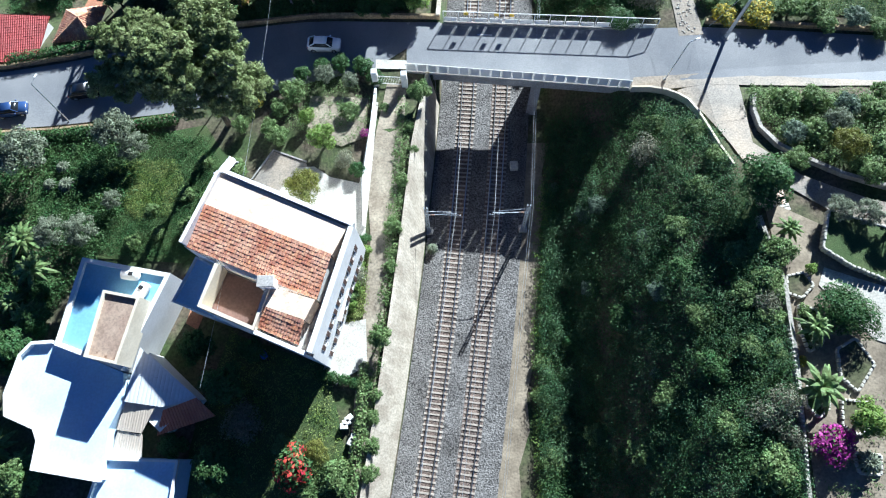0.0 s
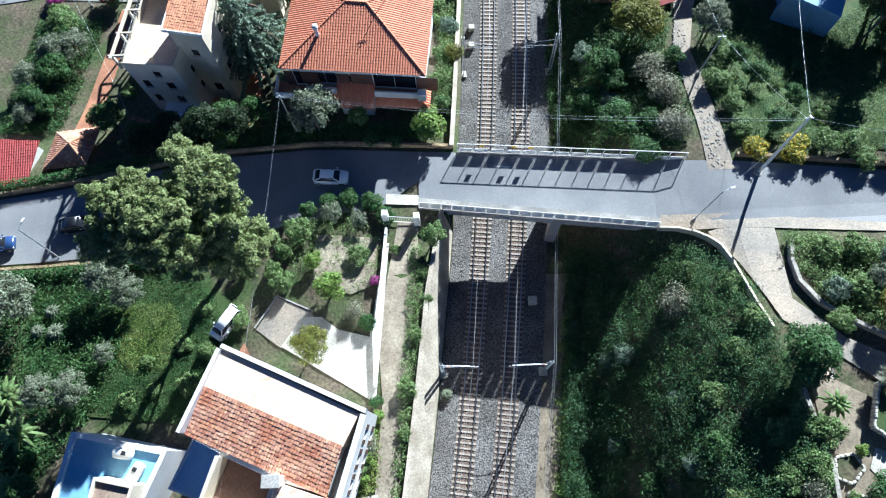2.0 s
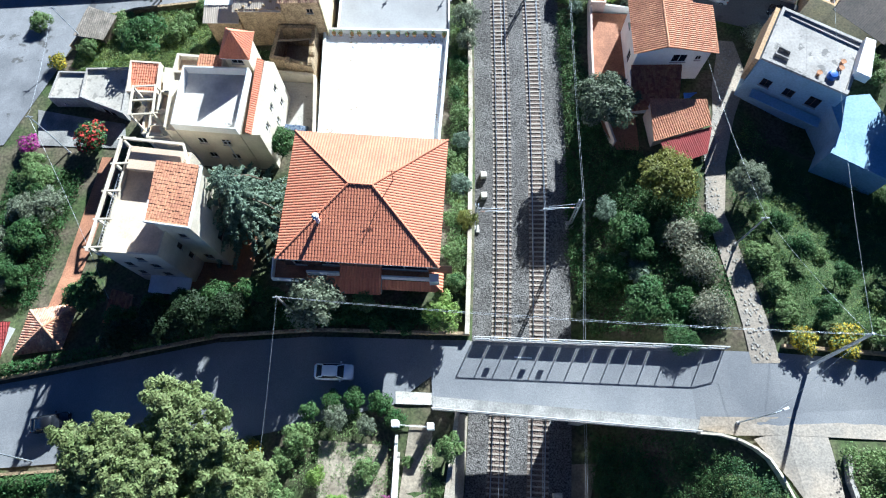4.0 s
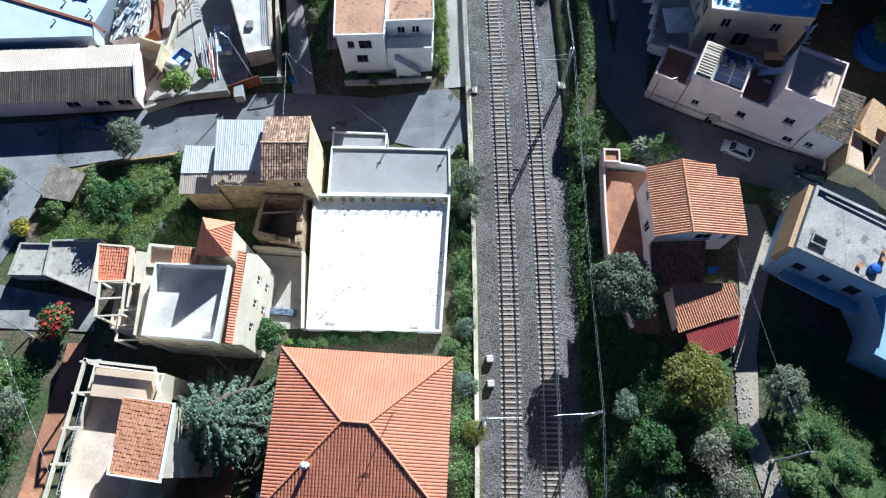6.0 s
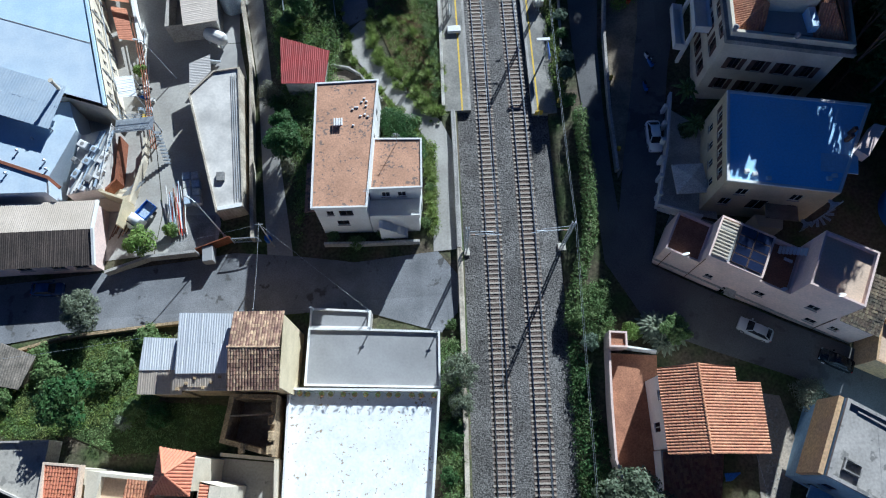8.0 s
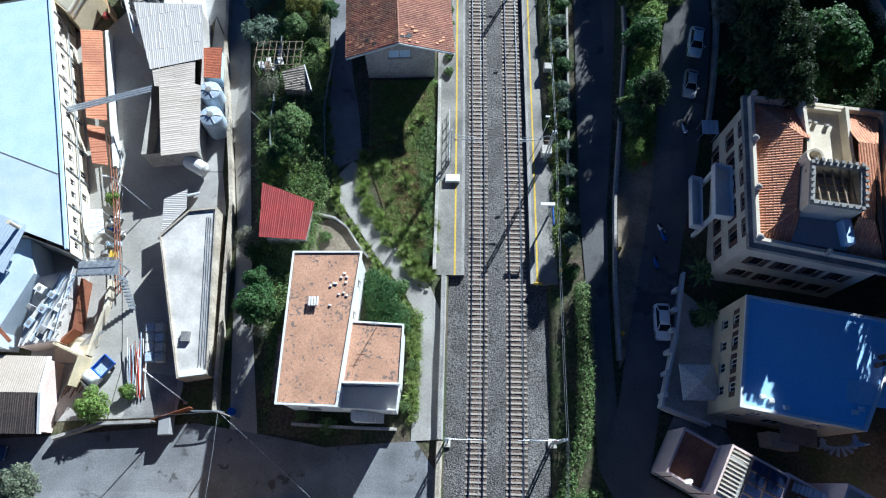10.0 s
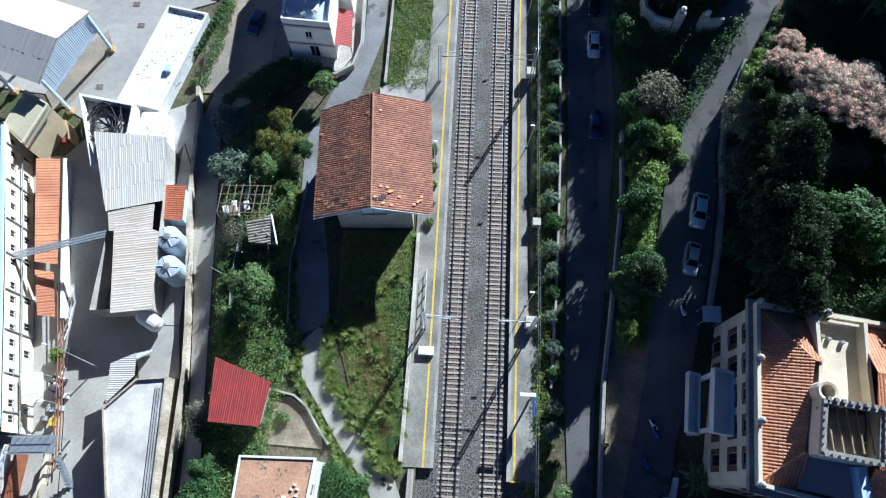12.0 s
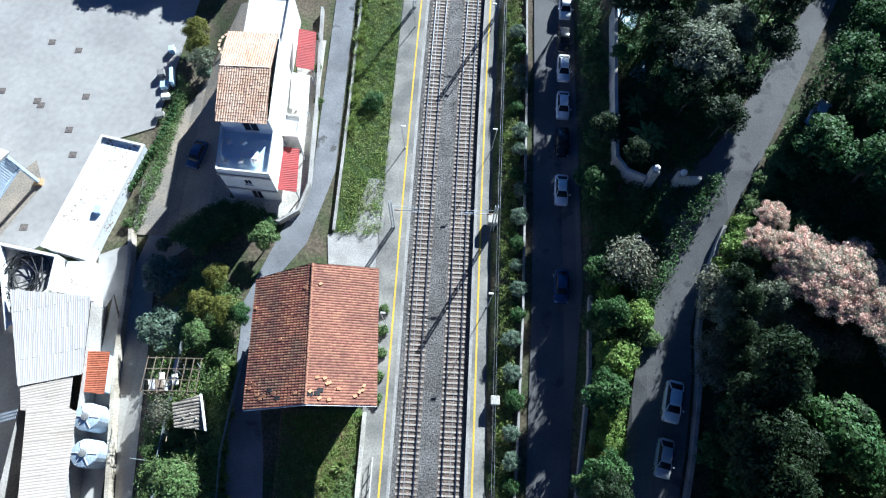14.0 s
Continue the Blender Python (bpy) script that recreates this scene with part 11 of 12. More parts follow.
def shell(rows, n=9):
    """A rounded body from cross sections (y, half width, z low, z high, half width at the top)."""
    bm = bmesh.new()
    rings = []
    for y, w_, z0, z1, wt in rows:
        pts = [(-w_, z0), (-w_, z0 + (z1 - z0) * 0.55), (-(w_ * 0.35 + wt * 0.65), z0 + (z1 - z0) * 0.9), (-wt, z1), (wt, z1), (w_ * 0.35 + wt * 0.65, z0 + (z1 - z0) * 0.9), (w_, z0 + (z1 - z0) * 0.55), (w_, z0)]
        rings.append([bm.verts.new((x, y, z)) for x, z in pts])
    for a, b in zip(rings, rings[1:]):
        for i in range(8):
            bm.faces.new((a[i], a[(i + 1) % 8], b[(i + 1) % 8], b[i]))
    bm.faces.new(rings[0]), bm.faces.new(rings[-1][::-1])
    bmesh.ops.recalc_face_normals(bm, faces=bm.faces[:])
    for f in bm.faces:
        f.smooth = True
    return bm


def car(x, y, z, turn, colour, label, s=1.0, van=False):
    key = (colour, van)
    m = pose(x, y, z, 0, 0, turn) @ Matrix.Diagonal((s, s, s, 1))
    if key in CARS:
        first = CARS[key]
        ob = copy_thing(first, m @ Matrix.Diagonal([1 / v for v in first.scale] + [1]))
        return tagged(ob, label, "car", "parked cars")
    c = thing("car", label, "car", "parked cars")
    paint = PAINT[colour]
    part("body", shell([(-2.05, 0.62, 0.35, 0.75, 0.55), (-1.9, 0.8, 0.25, 0.85, 0.7), (-1.2, 0.86, 0.2, 0.93, 0.76), (0.0, 0.88, 0.2, 0.95, 0.78), (1.2, 0.87, 0.2, 0.98, 0.78), (1.85, 0.82, 0.25, 0.98, 0.72), (2.02, 0.66, 0.4, 0.9, 0.58)]), paint, c)
    top_y = (-1.1, -0.45, 1.0, 1.75) if not van else (-1.5, -1.0, 1.7, 1.95)
    part("cabin_glass", shell([(top_y[0], 0.74, 0.9, 0.95, 0.66), (top_y[1], 0.74, 0.9, 1.42, 0.56), (top_y[2], 0.75, 0.9, 1.45, 0.57), (top_y[3], 0.72, 0.9, 1.0, 0.6)]), GLASS, c, "dark tinted car windows")
    part("roof_panel", shell([(top_y[1] - 0.05, 0.52, 1.4, 1.45, 0.5), (0.1, 0.58, 1.42, 1.49, 0.54), (top_y[2] + 0.1, 0.54, 1.42, 1.47, 0.5)]), paint, c)
    for sx in (-1, 1):
        for pa, pb, pw in (((sx * 0.72, top_y[0], 0.93), (sx * 0.55, top_y[1], 1.42), 0.08), ((sx * 0.56, top_y[2], 1.44), (sx * 0.7, top_y[3], 1.0), 0.1)):
            bm = bmesh.new()
            beam(bm, pa, pb, pw)
            part("roof_pillar", bm, paint, c)
        part("headlight", boxes((sx * 0.62 - 0.14, -2.04, 0.6, sx * 0.62 + 0.14, -1.86, 0.76)), HEADLAMP, c)
        part("tail_light", boxes((sx * 0.64 - 0.1, 1.88, 0.7, sx * 0.64 + 0.1, 2.02, 0.88)), TAIL, c)
        part("mirror", soft_box(sx * 0.98 - 0.1, -0.85, 0.9, sx * 0.98 + 0.1, -0.68, 1.05, 0.03, 1), paint, c)
        for wy in (-1.28, 1.28):
            wl = part("wheel", lathe([(0.2, -0.1), (0.31, -0.09), (0.31, 0.09), (0.2, 0.1)], 14), BLACK, c)
            wl.matrix_basis = pose(sx * 0.8, wy, 0.31, 0, 90, 0)
            part("hub", lathe([(0.19, -0.105), (0.19, 0.105)], 10), HEADLAMP, wl)
    c.matrix_basis = m
    CARS[key] = c
    return c


for i, (x, y, col) in enumerate(((24.1, 209.9, "white"), (23.8, 204.4, "black"), (23.7, 199.9, "white"), (23.5, 194.2, "white"), (23.3, 188.9, "black"), (23.1, 182.2, "white"), (22.9, 170.0, "blue"))):
    car(x, y, zl(x, y) + 0.1, -2, col, f"{col} hatchback parked along the road", 0.98)
car(33.3, 156.9, zl(33.3, 156.9) + 0.12, -12, "white", "white estate car parked by the park wall", 1.05)
car(32.3, 151.4, zl(32.3, 151.4) + 0.12, -12, "silver", "pale small car parked by the park wall", 0.95)
car(27.3, 122.4, zl(27.3, 122.4) + 0.12, -2, "white", "white sedan parked by the white wall", 1.05)
car(34.5, 97.0, zl(34.5, 97.0) + 0.12, -120, "silver", "pale hatchback parked on the shaded street", 0.95)
car(42.2, 92.9, zl(42.2, 92.9) + 0.12, -120, "black", "black car parked on the shaded street", 0.9)
car(-48.3, 107.4, zl(-48.3, 107.4) + 0.1, 88, "blue", "dark blue car parked by the pink wall", 0.95)
car(50.0, 188.4, zl(50.0, 188.4) + 0.1, -35, "silver", "pale car parked beside the hillside road", 0.9)
car(-24.0, 187.2, zl(-24.0, 187.2) + 0.1, -12, "blue", "dark blue car parked on the lane", 1.0)
car(30.6, 173.2, zl(30.6, 173.2) + 0.1, -20, "grey", "grey car among the trees", 0.9)
car(-26.6, 31.6, zl(-26.6, 31.6) + 0.1, -35, "white", "white van parked behind the villa", 1.0, True)
car(-15.4, 48.2, zl(-15.4, 48.2) + 0.1, 86, "white", "white hatchback driving on the road", 1.0)
car(-46.2, 44.4, zl(-46.2, 44.4) + 0.1, 98, "black", "black car driving on the road", 1.0)
car(-55.5, 42.2, zl(-55.5, 42.2) + 0.1, 98, "blue", "dark blue car driving on the road", 1.0)


def pickup():
    c = thing("truck", "small blue and white pick-up truck in the works yard", "truck", at=(-38.0, 116.2, zl(-38.0, 116.2) + 0.1), turn=-38)
    part("cab", shell([(-1.9, 0.75, 0.4, 0.9, 0.7), (-1.6, 0.85, 0.3, 1.1, 0.75), (-1.0, 0.86, 0.3, 1.75, 0.7), (-0.2, 0.86, 0.3, 1.8, 0.72), (0.0, 0.85, 0.3, 1.1, 0.75)]), PAINT["white"], c)
    part("windscreen", boxes((-0.6, -1.45, 1.1, 0.6, -1.3, 1.6)), GLASS, c)
    part("load_bed", ring_wall([(-0.85, 0.05), (0.85, 0.05), (0.85, 2.2), (-0.85, 2.2)], 0.08, 0.7, 1.15), PLASTIC_BLUE, c)
    part("bed_floor", boxes((-0.8, 0.1, 0.6, 0.8, 2.15, 0.7)), TANKGREY, c)
    for sx in (-0.75, 0.75):
        for wy in (-1.2, 1.4):
            part("wheel", lathe([(0.2, -0.1), (0.32, -0.09), (0.32, 0.09), (0.2, 0.1)], 12), BLACK, c).matrix_basis = pose(sx, wy, 0.32, 0, 90, 0)


pickup()


def scooter(x, y, turn, col):
    s = thing("scooter", f"{col} motor scooter parked beside a wall", "scooter", "scooters", at=(x, y, zl(x, y) + 0.1), turn=turn)
    p = PLASTIC_BLUE if col == "blue" else PAINT["white"]
    part("body", shell([(-0.6, 0.1, 0.3, 0.8, 0.06), (-0.4, 0.2, 0.25, 0.9, 0.12), (0.0, 0.18, 0.2, 0.45, 0.14), (0.35, 0.2, 0.3, 0.8, 0.14), (0.75, 0.12, 0.4, 0.75, 0.08)]), p, s)
    part("seat", soft_box(-0.15, 0.15, 0.78, 0.15, 0.75, 0.9, 0.05), BLACK, s)
    part("handlebar", boxes((-0.32, -0.5, 0.98, 0.32, -0.44, 1.03)), BLACK, s)
    for wy in (-0.62, 0.62):
        part("wheel", lathe([(0.1, -0.05), (0.24, -0.05), (0.24, 0.05), (0.1, 0.05)], 12), BLACK, s).matrix_basis = pose(0, wy, 0.24, 0, 90, 0)


for x, y, a, c in ((28.2, 132.6, 20, "blue"), (28.0, 133.4, 30, "white"), (27.2, 129.4, 10, "blue"), (31.2, 145.6, 15, "white"), (-40.0, 135.2, 60, "white"), (-39.8, 134.4, 70, "blue"), (-39.7, 136.0, 80, "white")):
    scooter(x, y, a, c)


# ---- clutter ----
def tub(x, y, z, w_, d, h, mat, name, label, cat, group="", turn=0):
    o = solo(name, soft_box(-w_ / 2, -d / 2, 0, w_ / 2, d / 2, h, min(0.06, h / 4), 1), mat, label, cat, group)
    o.matrix_basis = pose(x, y, z, 0, 0, turn)
    return o


rnd = random.Random(8)
for i in range(4):
    for j in range(2):
        x, y = -32.3 + j * 1.15 - i * 0.18, 118.2 + i * 1.2
        tub(x, y, zl(x, y) + 0.06, 1.0, 1.05, 0.9, CLOTH if (i + j) % 3 else TANKGREY, "crate", "pale plastic-wrapped crate in the works yard", "crate", "stacked crates", 8)
for i in range(26):
    o = solo("pole_length", lathe([(0.06, 0), (0.06, rnd.uniform(4.0, 7.0))], 6), (GALV, BROWNFENCE, CLOTH, TANKGREY, CLOTH, REDPLASTIC, GALV)[i % 7], "long bar lying in the works yard", "bar", "stored bars")
    o.matrix_basis = pose(-34.2 + i * 0.085, 113.4 + rnd.uniform(0, 1.2), zl(-34, 114) + 0.25 + 0.1 * (i % 4), -90, 0, 9 + rnd.uniform(-5, 5))
tub(-28.8, 110.4, -1.7, 1.3, 2.0, 1.4, GREYROOF, "skip", "grey metal box beside the street", "box", "", 4)
g = thing("mesh_gate", "metal mesh gate with posts across the lane", "gate", at=(-26.0, 112.0, zl(-24, 112)), turn=0)
part("gate_frame", boxes((0, -0.04, 1.6, 3.4, 0.04, 1.7), (0, -0.04, 0.3, 3.4, 0.04, 0.4), (0, -0.04, 0, 0.08, 0.04, 1.7), (3.32, -0.04, 0, 3.4, 0.04, 1.7)), GALV, g)
for i in range(16):
    part("gate_bar", boxes((0.2 + i * 0.2, -0.012, 0.4, 0.225 + i * 0.2, 0.012, 1.6)), GALV, g)
solo("barrel", lathe([(0.4, 0), (0.44, 0.2), (0.44, 0.8), (0.4, 1.0)], 14), PLASTIC_BLUE, "blue plastic barrel at the lane corner", "barrel").matrix_basis = pose(-21.6, 112.0, zl(-21.6, 112))
tub(-21.3, 79.2, 1.76, 3.0, 0.8, 0.35, material("dark blue patterned cloth", (0.04, 0.06, 0.11), (0.18, 0.22, 0.28), 3.0, 9.0, 0.9, 0.2, grain=0.5), "folded_cover", "dark patterned cover lying in the courtyard", "cover", "", -8)
tub(-15.6, 77.9, 2.26, 1.2, 0.7, 0.5, CLOTH, "bench", "pale bench on the white terrace", "bench", "", 5)
dr = thing("drying_rack", "metal clothes-drying rack on the white terrace", "drying rack", at=(-15.2, 80.6, 2.26), turn=20)
for i in range(5):
    part("rack_bar", boxes((-0.9, -0.5 + i * 0.25, 1.0, 0.9, -0.48 + i * 0.25, 1.02)), GALV, dr)
for k in (-0.8, 0.8):
    bm = bmesh.new()
    beam(bm, (k, -0.5, 0), (k, 0.5, 1.0), 0.03), beam(bm, (k, 0.5, 0), (k, -0.5, 1.0), 0.03)
    part("rack_leg", bm, GALV, dr)
for x, y, s in ((14.9, 144.4, 1.3), (15.6, 156.9, 1.0), (14.9, 178.6, 1.2), (1.9, 70.4, 0.8), (2.0, 73.2, 0.8), (7.9, 34.6, 1.0)):
    tub(x, y, zl(x, y) if x > 7 and y > 100 else float(track_z(y)) - 0.2, s, s, s * 0.9, PALEPAVE, "service_box", "pale concrete trackside service box", "box", "service boxes")
sg = thing("station_sign", "blue and white station sign on a steel gantry", "sign", at=(14.9, 135.8, 0.5), turn=0)
part("post", boxes((-0.08, -0.08, 0, 0.08, 0.08, 3.4)), GALV, sg)
part("top_arm", boxes((-1.5, -0.2, 3.4, 0.2, 0.2, 3.6)), WHITE, sg)
part("blue_panel", boxes((0.05, -2.2, 2.0, 0.15, 0.0, 2.9)), PLASTIC_BLUE, sg)
part("white_bar", boxes((0.152, -2.0, 2.35, 0.158, -0.3, 2.55)), WHITE, sg)
for i in range(5):
    y = 143.6 + i * 1.5
    fr = thing("railing_frame", "white metal railing frame on the platform", "railing", "platform railings", at=(2.6, y, 0.5), turn=90)
    part("frame_bar", boxes((-0.7, -0.03, 0.9, 0.7, 0.03, 0.97), (-0.7, -0.03, 0.4, 0.7, 0.03, 0.45), (-0.7, -0.03, 0, -0.64, 0.03, 0.9), (0.64, -0.03, 0, 0.7, 0.03, 0.9)), WHITE, fr)
tub(3.0, 140.6, 0.5, 1.8, 1.0, 0.5, WHITE, "platform_bench", "white bench on the platform", "bench")
solo("platform_mat", boxes((2.2, 196, 0.505, 3.6, 198.2, 0.52)), WHITE, "white painted patch on the platform", "marking", kind="structure")
solo("litter_bin", lathe([(0.22, 0), (0.3, 0.8), (0.32, 0.82), (0.26, 0.84)], 12), REDPLASTIC, "red plastic bin beside the road", "bin").matrix_basis = pose(26.5, 141.9, zl(26.5, 141.9))
for x, y in ((23.0, 131.2), (22.6, 121), (16.0, 128.6)):
    tub(x, y, zl(x, y), 0.4, 0.4, 0.9, YELLOWPAINT, "hydrant_box", "yellow service post beside the road", "post", "yellow posts")
yl = thing("level_marker", "yellow barrier at the platform end", "barrier", at=(13.2, 127.0, 0.0))
part("plate", boxes((-0.5, -0.06, 0.2, 0.5, 0.06, 1.1)), YELLOWPAINT, yl)
part("post", boxes((-0.05, -0.12, -0.3, 0.05, -0.06, 1.0)), GALV, yl)
for i in range(5):
    tub(-11.6 + 0.25 * i, 2.6 + 0.9 * (i % 3) - 0.5 * i, zl(-11.5, 3) + 0.05, 0.8, 0.6, 0.6, CLOTH, "garden_table", "pale garden table on the lawn", "table", "garden tables", 20 * i)
wb_ = thing("wheelbarrow", "blue garden wheelbarrow on the shaded ground", "wheelbarrow", at=(-20.6, 10.2, zl(-20.6, 10.2)), turn=40)
part("tray", shell([(-0.5, 0.25, 0.35, 0.6, 0.3), (0.0, 0.33, 0.3, 0.65, 0.4), (0.5, 0.3, 0.35, 0.65, 0.35)]), PLASTIC_BLUE, wb_)
part("wheel", lathe([(0.08, -0.05), (0.2, -0.05), (0.2, 0.05), (0.08, 0.05)], 10), BLACK, wb_).matrix_basis = pose(0, -0.7, 0.2, 0, 90, 0)
for sx in (-0.25, 0.25):
    bm = bmesh.new()
    beam(bm, (sx * 0.3, -0.7, 0.2), (sx, 1.1, 0.55), 0.05)
    part("handle", bm, WOOD, wb_)
rs_ = random.Random(77)
for i in range(16):
    f_ = i / 15
    x, y = -7.6 + 7.4 * f_ + rs_.uniform(-0.3, 0.3), 136.2 - 10.4 * f_ + rs_.uniform(-0.3, 0.3)
    k = rs_.uniform(0.12, 0.26)
    solo("stone", soft_box(x - k, y - k * 0.7, zl(x, y) + 0.03, x + k, y + k * 0.7, zl(x, y) + 0.05 + k, 0.06, 1), RUBBLE, "pale tan field stone lying in the lane", "stone", "stones in the lane")
    plant("tuft", x + rs_.uniform(-0.3, 0.3), y + 0.3, rs_.uniform(0.3, 0.5), group="grass tufts along the lane")
# pools
pl = thing("swimming_pool", "round blue garden swimming pool with blue rim", "pool", "pools")
part("rim", lathe([(3.3, -0.6), (3.4, 0.9), (3.3, 1.0), (3.05, 1.0), (3.0, 0.5)], 40), PLASTIC_BLUE, pl)
part("water", lathe([(0.01, 0.62), (3.04, 0.62), (3.04, 0.3)], 40), POOL, pl)
pl.matrix_basis = pose(55.2, 110.0, 2.6)
pl = thing("swimming_pool", "small square blue garden pool with pale rim", "pool", "pools")
pts = [(53.6, 163.6), (59, 162.4), (58, 156.6), (55.2, 157.6)]
part("rim", ring_wall(pts, 0.5, 8.1, 10.5), WHITE, pl)
part("water", prism(inset(pts, 0.45), 8.1, 10.3), POOL, pl)
# garden junk behind the station
s = thing("shed", "grey slatted garden shed with an old ribbed sheet roof", "shed")
walls(s, [(-18.9, 152.6), (-15.7, 152.5), (-16.7, 155.5), (-19.0, 154.6)], 0.2, 2.2, WOOD)
part("roof", corrugated([(-18.7, 152.3, 2.3), (-15.3, 152.2, 2.3), (-16.5, 155.8, 2.6), (-19.3, 154.8, 2.6)], (3, 0), OLDSHEET, pitch=0.34, rise=0.07), OLDSHEET, s)
part("roof_edge", strip_wall([(-15.25, 152.1), (-16.45, 155.9)], 0.12, 2.2, 2.75), WHITE, s)
for i in range(3):
    part("roof_stone", soft_box(-18.0 + i * 0.7, 153.2 + 0.5 * (i % 2), 2.42, -17.8 + i * 0.7, 153.4 + 0.5 * (i % 2), 2.62, 0.05, 1), RUBBLE, s)
fr = thing("timber_trellis", "bare grey timber garden trellis beside old sheets", "trellis")
for i in range(8):
    bm = bmesh.new()
    beam(bm, (-23.2 + i * 0.85, 155.8, 0.2), (-23.2 + i * 0.85, 155.9, 2.2), 0.07), beam(bm, (-23.2 + i * 0.85, 155.8, 2.2), (-23.0 + i * 0.85, 159.8, 2.4), 0.07)
    part("timber", bm, WOOD, fr)
for k in range(4):
    bm = bmesh.new()
    beam(bm, (-23.3, 156.0 + k * 1.2, 2.3), (-17.0, 156.2 + k * 1.2, 2.3), 0.06)
    part("timber", bm, WOOD, fr)
rj = random.Random(23)
for i in range(9):
    tub(-22.6 + rj.uniform(0, 2.6), 156.6 + rj.uniform(0, 2.6), 0.5 + rj.uniform(0, 0.8), rj.uniform(0.5, 1.0), rj.uniform(0.8, 1.7), 0.12, (CLOTH, CORR_GREY, WHITE, WOOD)[i % 4], "old_sheet", "old pale sheet among garden junk", "sheet", "garden junk", rj.uniform(-30, 40))
for i in range(12):
    o = solo("garden_stake", boxes((-0.03, -0.03, 0, 0.03, 0.03, rj.uniform(1.6, 3.0))), (WOOD, GALV)[i % 2], "leaning grey garden stake", "stake", "garden stakes")
    o.matrix_basis = pose(-23.4 + rj.uniform(0, 7.4), 148 + rj.uniform(0, 12), 0.3, rj.uniform(-35, 35), rj.uniform(-35, 35), 0)
s = thing("hut", "weathered slatted hut in the wild garden", "hut")
walls(s, [(-52.6, 96.3), (-48.9, 95.6), (-47.5, 98.6), (-51.2, 100.1)], -2.2, 0.0, WOOD)
part("roof", corrugated([(-53.0, 96.2, 0.0), (-48.7, 95.2, 0.0), (-47.1, 98.8, 0.4), (-51.3, 100.6, 0.4)], (0, 1), OLDSHEET, pitch=0.3, rise=0.05), OLDSHEET, s)
# planting beds with stone edging in the terraced garden
def planting_bed(pts, label, fill):
    """A raised bed: soil inside an edging of single stones."""
    pts = ccw(list(pts))
    z = max(zl(*p) for p in pts)
    bed = thing("planting_bed", label, "planting bed", "planting beds")
    part("soil", prism(inset(pts, 0.12), z - 0.6, z + 0.16), fill, bed)
    for a, b in zip(pts, pts[1:] + pts[:1]):
        n = max(1, int(dist(a, b) / 0.42))
        t_ = math.degrees(math.atan2(b[1] - a[1], b[0] - a[0]))
        for i in range(n):
            f = (i + 0.5) / n
            o = part("edging_stone", EDGE_STONES[(i * 7 + n) % 3], None, bed)
            o.matrix_basis = pose(a[0] + (b[0] - a[0]) * f, a[1] + (b[1] - a[1]) * f, z - 0.2, 0, 0, t_ + (i * 37 % 13) - 6)


EDGE_STONES = []
for k in range(3):
    bm = soft_box(-0.2, -0.13, -0.3, 0.2, 0.13, 0.45 + 0.05 * k, 0.06, 1)
    me = bpy.data.meshes.new("edging_stone")
    bm.to_mesh(me), bm.free()
    me.materials.append(RUBBLE)
    EDGE_STONES.append(me)
planting_bed([(38.1, 22.6), (36.7, 18.6), (39.1, 16.7), (42.8, 14.8), (45.6, 17.3), (44.0, 20.3)], "raised kept lawn inside a low stone edging", LAWN)
planting_bed([(33.0, 16.0), (32.8, 14.3), (34.1, 13.7), (35.5, 15.0), (34.8, 16.3)], "small planting bed of brown soil edged with pale stones", SOIL)
planting_bed([(33.6, 13.0), (35.3, 12.5), (35.3, 9.3), (33.8, 8.4), (33.3, 10.8)], "long planting bed with a palm, edged with pale stones", LAWN)
planting_bed([(36.4, 8.6), (38.3, 9.6), (39.6, 7.1), (37.5, 4.6), (36.2, 6.0)], "six-sided bed of thin grass edged with pale stones", SOIL)
planting_bed([(33.0, 5.3), (35.1, 6.4), (34.7, 3.2), (33.6, 2.3), (32.6, 3.5)], "planting bed with a pale palm, edged with stones", LAWN)
planting_bed([(35.9, 3.9), (38.2, 3.6), (38.7, 1.6), (36.7, 0.7), (35.5, 1.6)], "planting bed under a yellow-green tree", SOIL)
planting_bed([(36.0, -0.8), (38.4, -1.1), (38.0, -2.8), (36.2, -2.6)], "small bed with an agave, edged with pale stones", SOIL)
for i in range(34):
    f = i / 33
    x, y = 31.95 - 0.85 * f * f, 10.5 - 14.0 * f
    solo("baluster", lathe([(0.09, 0), (0.13, 0.15), (0.06, 0.4), (0.09, 0.55)], 8), PALEPAVE, "small pale baluster on the garden wall", "baluster", "wall balusters").matrix_basis = pose(x, y, zl(31.4, y) + 0.75)
# stair steps in the garden and the path of rubble
for i in range(8):
    tub(33.6 + i * 0.1, 26.2 - i * 0.42, zl(33.6, 26) + 0.1 - i * 0.02, 1.6, 0.4, 0.18, PALEPAVE, "garden_step", "pale stone garden step", "step", "garden steps", 10)
IRONCOVER = material("rusty iron cover", (0.2, 0.17, 0.15), (0.12, 0.1, 0.09), 2.0, 9.0, 0.8, 0.2)
# manholes and patches
for x, y in ((-44.9, 204.2), (-48.5, 195.5), (-41.9, 196.5), (-42.9, 191.1), (-41.4, 187.3), (-45, 176.5), (-53.9, 196.9), (-49.1, 205.5), (-47.8, 194.8)):
    o = solo("drain_cover", soft_box(-0.5, -0.45, 0, 0.5, 0.45, 0.02, 0.01, 1), IRONCOVER, "dark stained drain cover in the yard", "drain cover", "drain covers")
    o.matrix_basis = pose(x, y, zl(x, y) + 0.07)
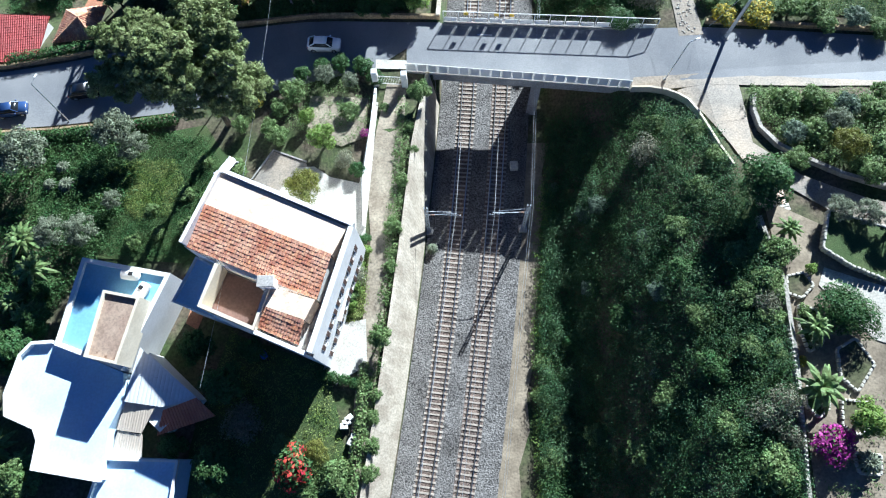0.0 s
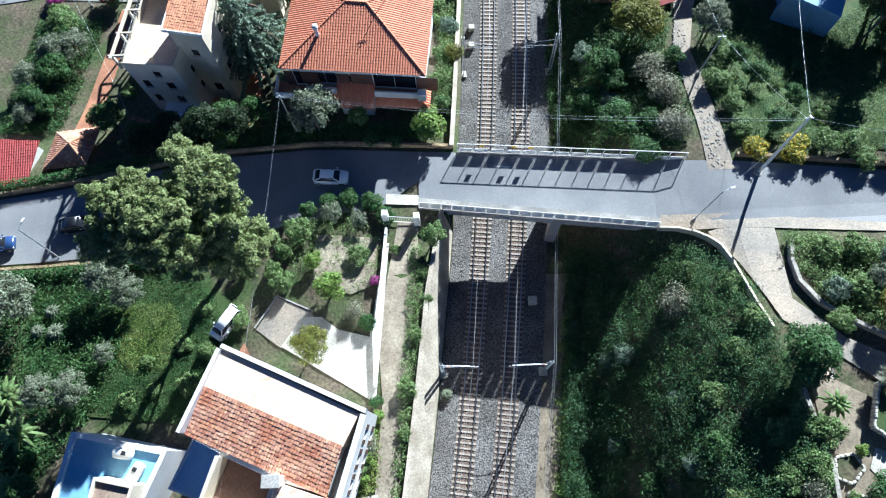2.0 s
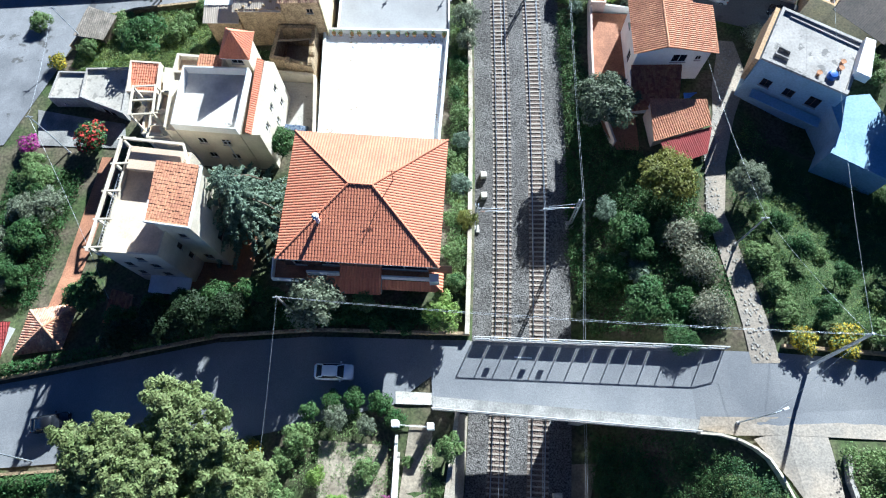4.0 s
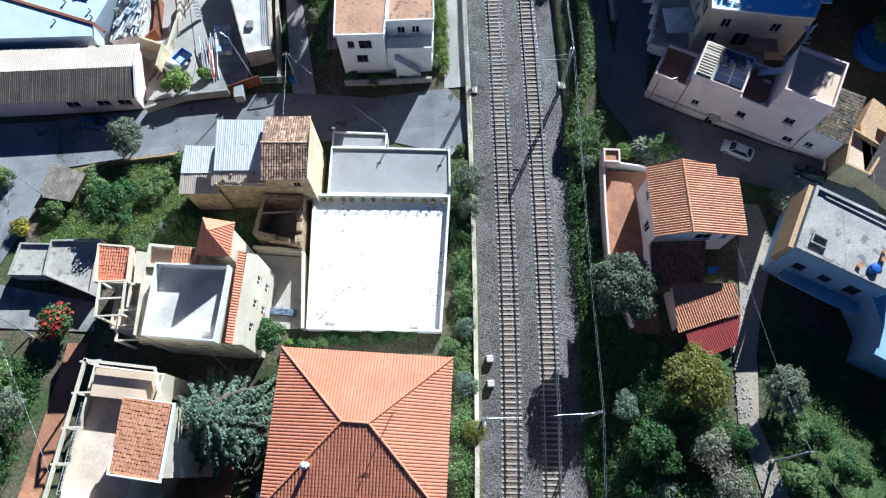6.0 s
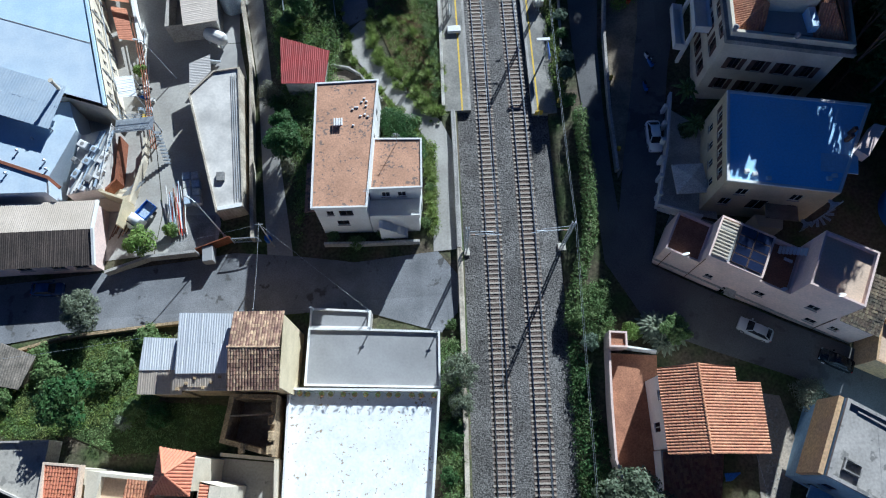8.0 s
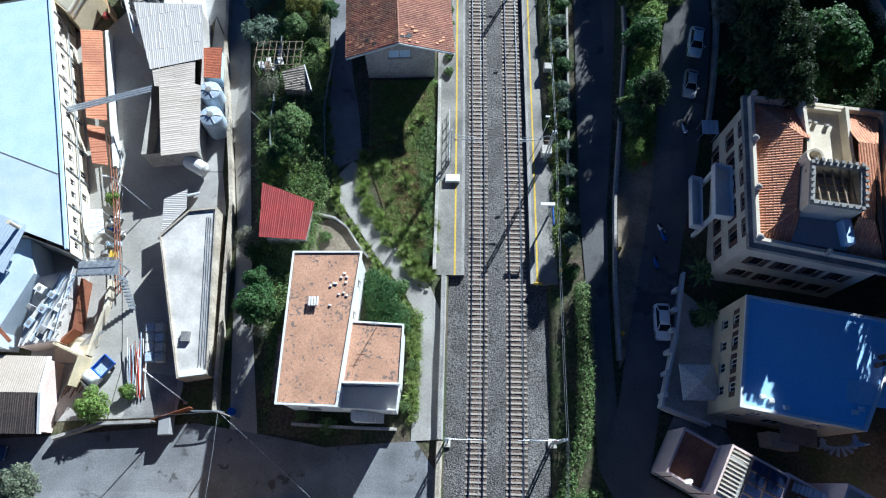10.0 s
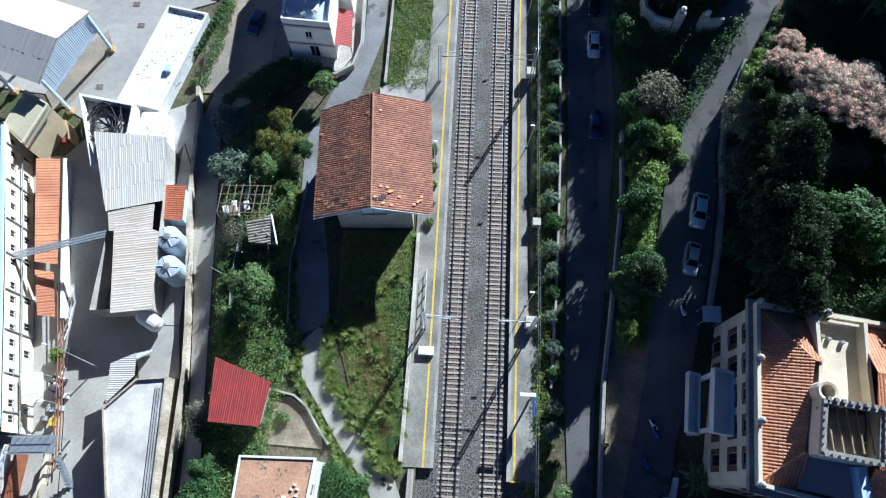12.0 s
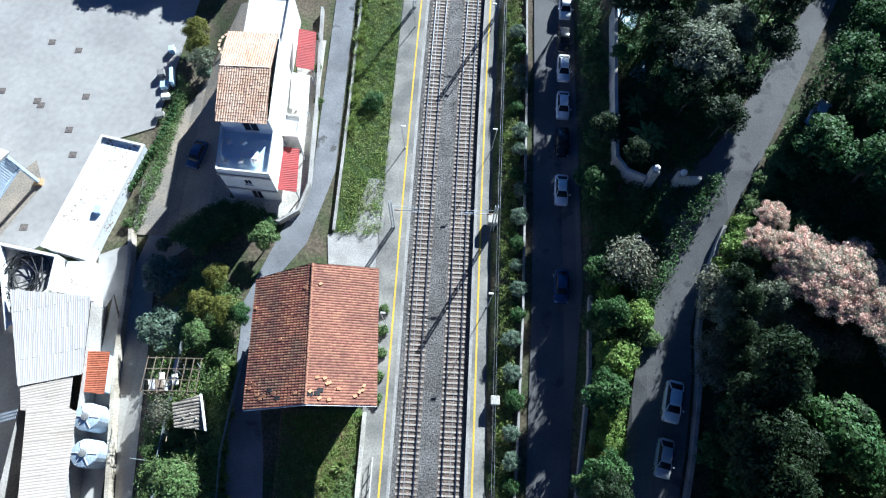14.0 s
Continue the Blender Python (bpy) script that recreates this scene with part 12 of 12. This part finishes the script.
# white dashes on the road
solo("road_marking", prism([(3.6, 48.9), (5.4, 48.75), (5.4, 48.9), (3.6, 49.05)], 5.305, 5.31), WHITE, "short worn white road marking", "road marking", kind="structure")

# flat stones of the footpath
PATH_LINE = [(34.4, 88.6), (32.2, 80.0), (28.7, 72.2), (27.5, 64.3), (28.8, 54), (29.0, 47.6)]
path_thing = [o for o in bpy.data.objects if o.name.startswith("path") and o.get("label", "").startswith("pale rubble")]
stones = []
rs = random.Random(61)
for k in range(4):
    bm = bmesh.new()
    ring = [bm.verts.new((math.cos(a / 7 * 6.283) * rs.uniform(0.75, 1.1), math.sin(a / 7 * 6.283) * rs.uniform(0.6, 1.0), 0)) for a in range(7)]
    up = [bm.verts.new((v.co.x * 0.82, v.co.y * 0.82, 0.35)) for v in ring]
    for a in range(7):
        bm.faces.new((ring[a], ring[(a + 1) % 7], up[(a + 1) % 7], up[a]))
    bm.faces.new(up)
    me = bpy.data.meshes.new("stone")
    bm.to_mesh(me), bm.free()
    me.materials.append(RUBBLE)
    stones.append(me)
for i in range(290):
    f = rs.random() * 4.999
    j = int(f)
    (xa, ya), (xb, yb) = PATH_LINE[j], PATH_LINE[j + 1]
    x, y = xa + (xb - xa) * (f - j) + rs.uniform(-0.8, 0.8), ya + (yb - ya) * (f - j)
    o = new("stone", rs.choice(stones))
    if path_thing:
        o.parent = path_thing[0]
    o.matrix_basis = pose(x, y, zl(x, y) + 0.06, 0, 0, rs.uniform(0, 360)) @ Matrix.Diagonal((rs.uniform(0.12, 0.24), rs.uniform(0.1, 0.2), 0.2, 1))

# crates and scrap along the works wall, and plants of the garden behind it
for x, y, w_, d, h, m, lab in ((-31.3, 204.7, 0.8, 1.0, 0.8, BLUEROOF, "pale blue plastic crate"), (-31.9, 200.5, 1.0, 1.0, 0.9, DARKCONC, "grey steel drum crate"), (-31.2, 198.7, 1.1, 1.1, 0.6, BLUEROOF, "pale blue plastic crate"), (-30.6, 196.8, 1.1, 0.8, 0.7, WHITE, "white painted crate"), (-30.8, 193.8, 1.2, 0.9, 0.6, DARKCONC, "grey concrete block"), (-30.2, 199.9, 0.5, 2.6, 1.2, BLUEROOF, "pale blue board stack")):
    tub(x, y, zl(x, y) + 0.05, w_, d, h, m, "crate", lab + " standing by the works wall", "crate", "crates by the works wall", 12)
plant("yellowtree", -27.0, 204.6, 0.85, group="garden of the white house")
plant("silver", -25.6, 200.6, 0.95, group="garden of the white house")
for i in range(7):
    a = math.radians(100 + i * 22)
    tub(-22.6 + 1.6 * math.cos(a), 205.2 + 1.9 * math.sin(a), zl(-23, 205) + 0.08, 0.5, 0.35, 0.08, TILE_CREAM, "stepping_stone", "tan stepping stone in the garden soil", "stone", "stepping stones", 10 + i * 22)
for i in range(6):
    plant("far", -40 + i * 3.6, 226 + (i % 2) * 3, 2.4, group="tall trees beyond the works yard", sz=1.6)

rs = random.Random(77)
for i in range(12):
    plant(rs.choice(("bush", "bright", "bush2")), -20.5 + i * 1.25, 75.7 + rs.uniform(-0.5, 0.4), rs.uniform(0.45, 0.75), group="bushes behind the hip-roofed house")
plant("olive", 40.0, 198.6, 2.1, group="tall trees behind the park gate", sz=1.2)
solo("fountain_terrace", prism([(31.7, 207.7), (33.9, 205.5), (31.5, 202.9), (29.4, 205.6)], 7.0, 7.9), BLUEROOF, "white tiled diamond terrace in the park", "terrace")
solo("fountain_terrace", prism([(32.8, 198.5), (34.5, 196.5), (32.8, 194.8), (30.9, 196.4)], 7.0, 7.9), BLUEROOF, "white tiled diamond terrace in the park", "terrace")

for x, y, k in ((-37.5, 52.4, 1.0), (-33.8, 53.6, 1.1), (-30.2, 54.6, 1.1), (-26.6, 55.0, 1.0)):
    plant("holm", x, y, k, group="dark trees beside the road")
MOUND = [(-7.3, 141.7), (-8.2, 138.9), (-7.1, 136.2), (-4.9, 132.4), (-1.5, 127.8), (0.3, 127.4), (0.8, 134.0), (0.7, 141)]
for (xa, ya), (xb, yb) in zip(MOUND, MOUND[1:]):
    for k in range(6):
        f = rs.random()
        plant("tuft", xa + (xb - xa) * f + rs.uniform(-0.3, 0.3), ya + (yb - ya) * f + rs.uniform(-0.3, 0.3), rs.uniform(0.7, 1.3), group="grass tufts round the lawn")

for x, y, k in ((50.6, 73.6, 1.6), (53.4, 71.0, 1.7), (56.4, 76.6, 1.7), (52.6, 79.4, 1.6), (49.6, 64.6, 1.4)):
    plant("holm", x, y, k, group="tall dark trees behind the blue house", sz=1.9)
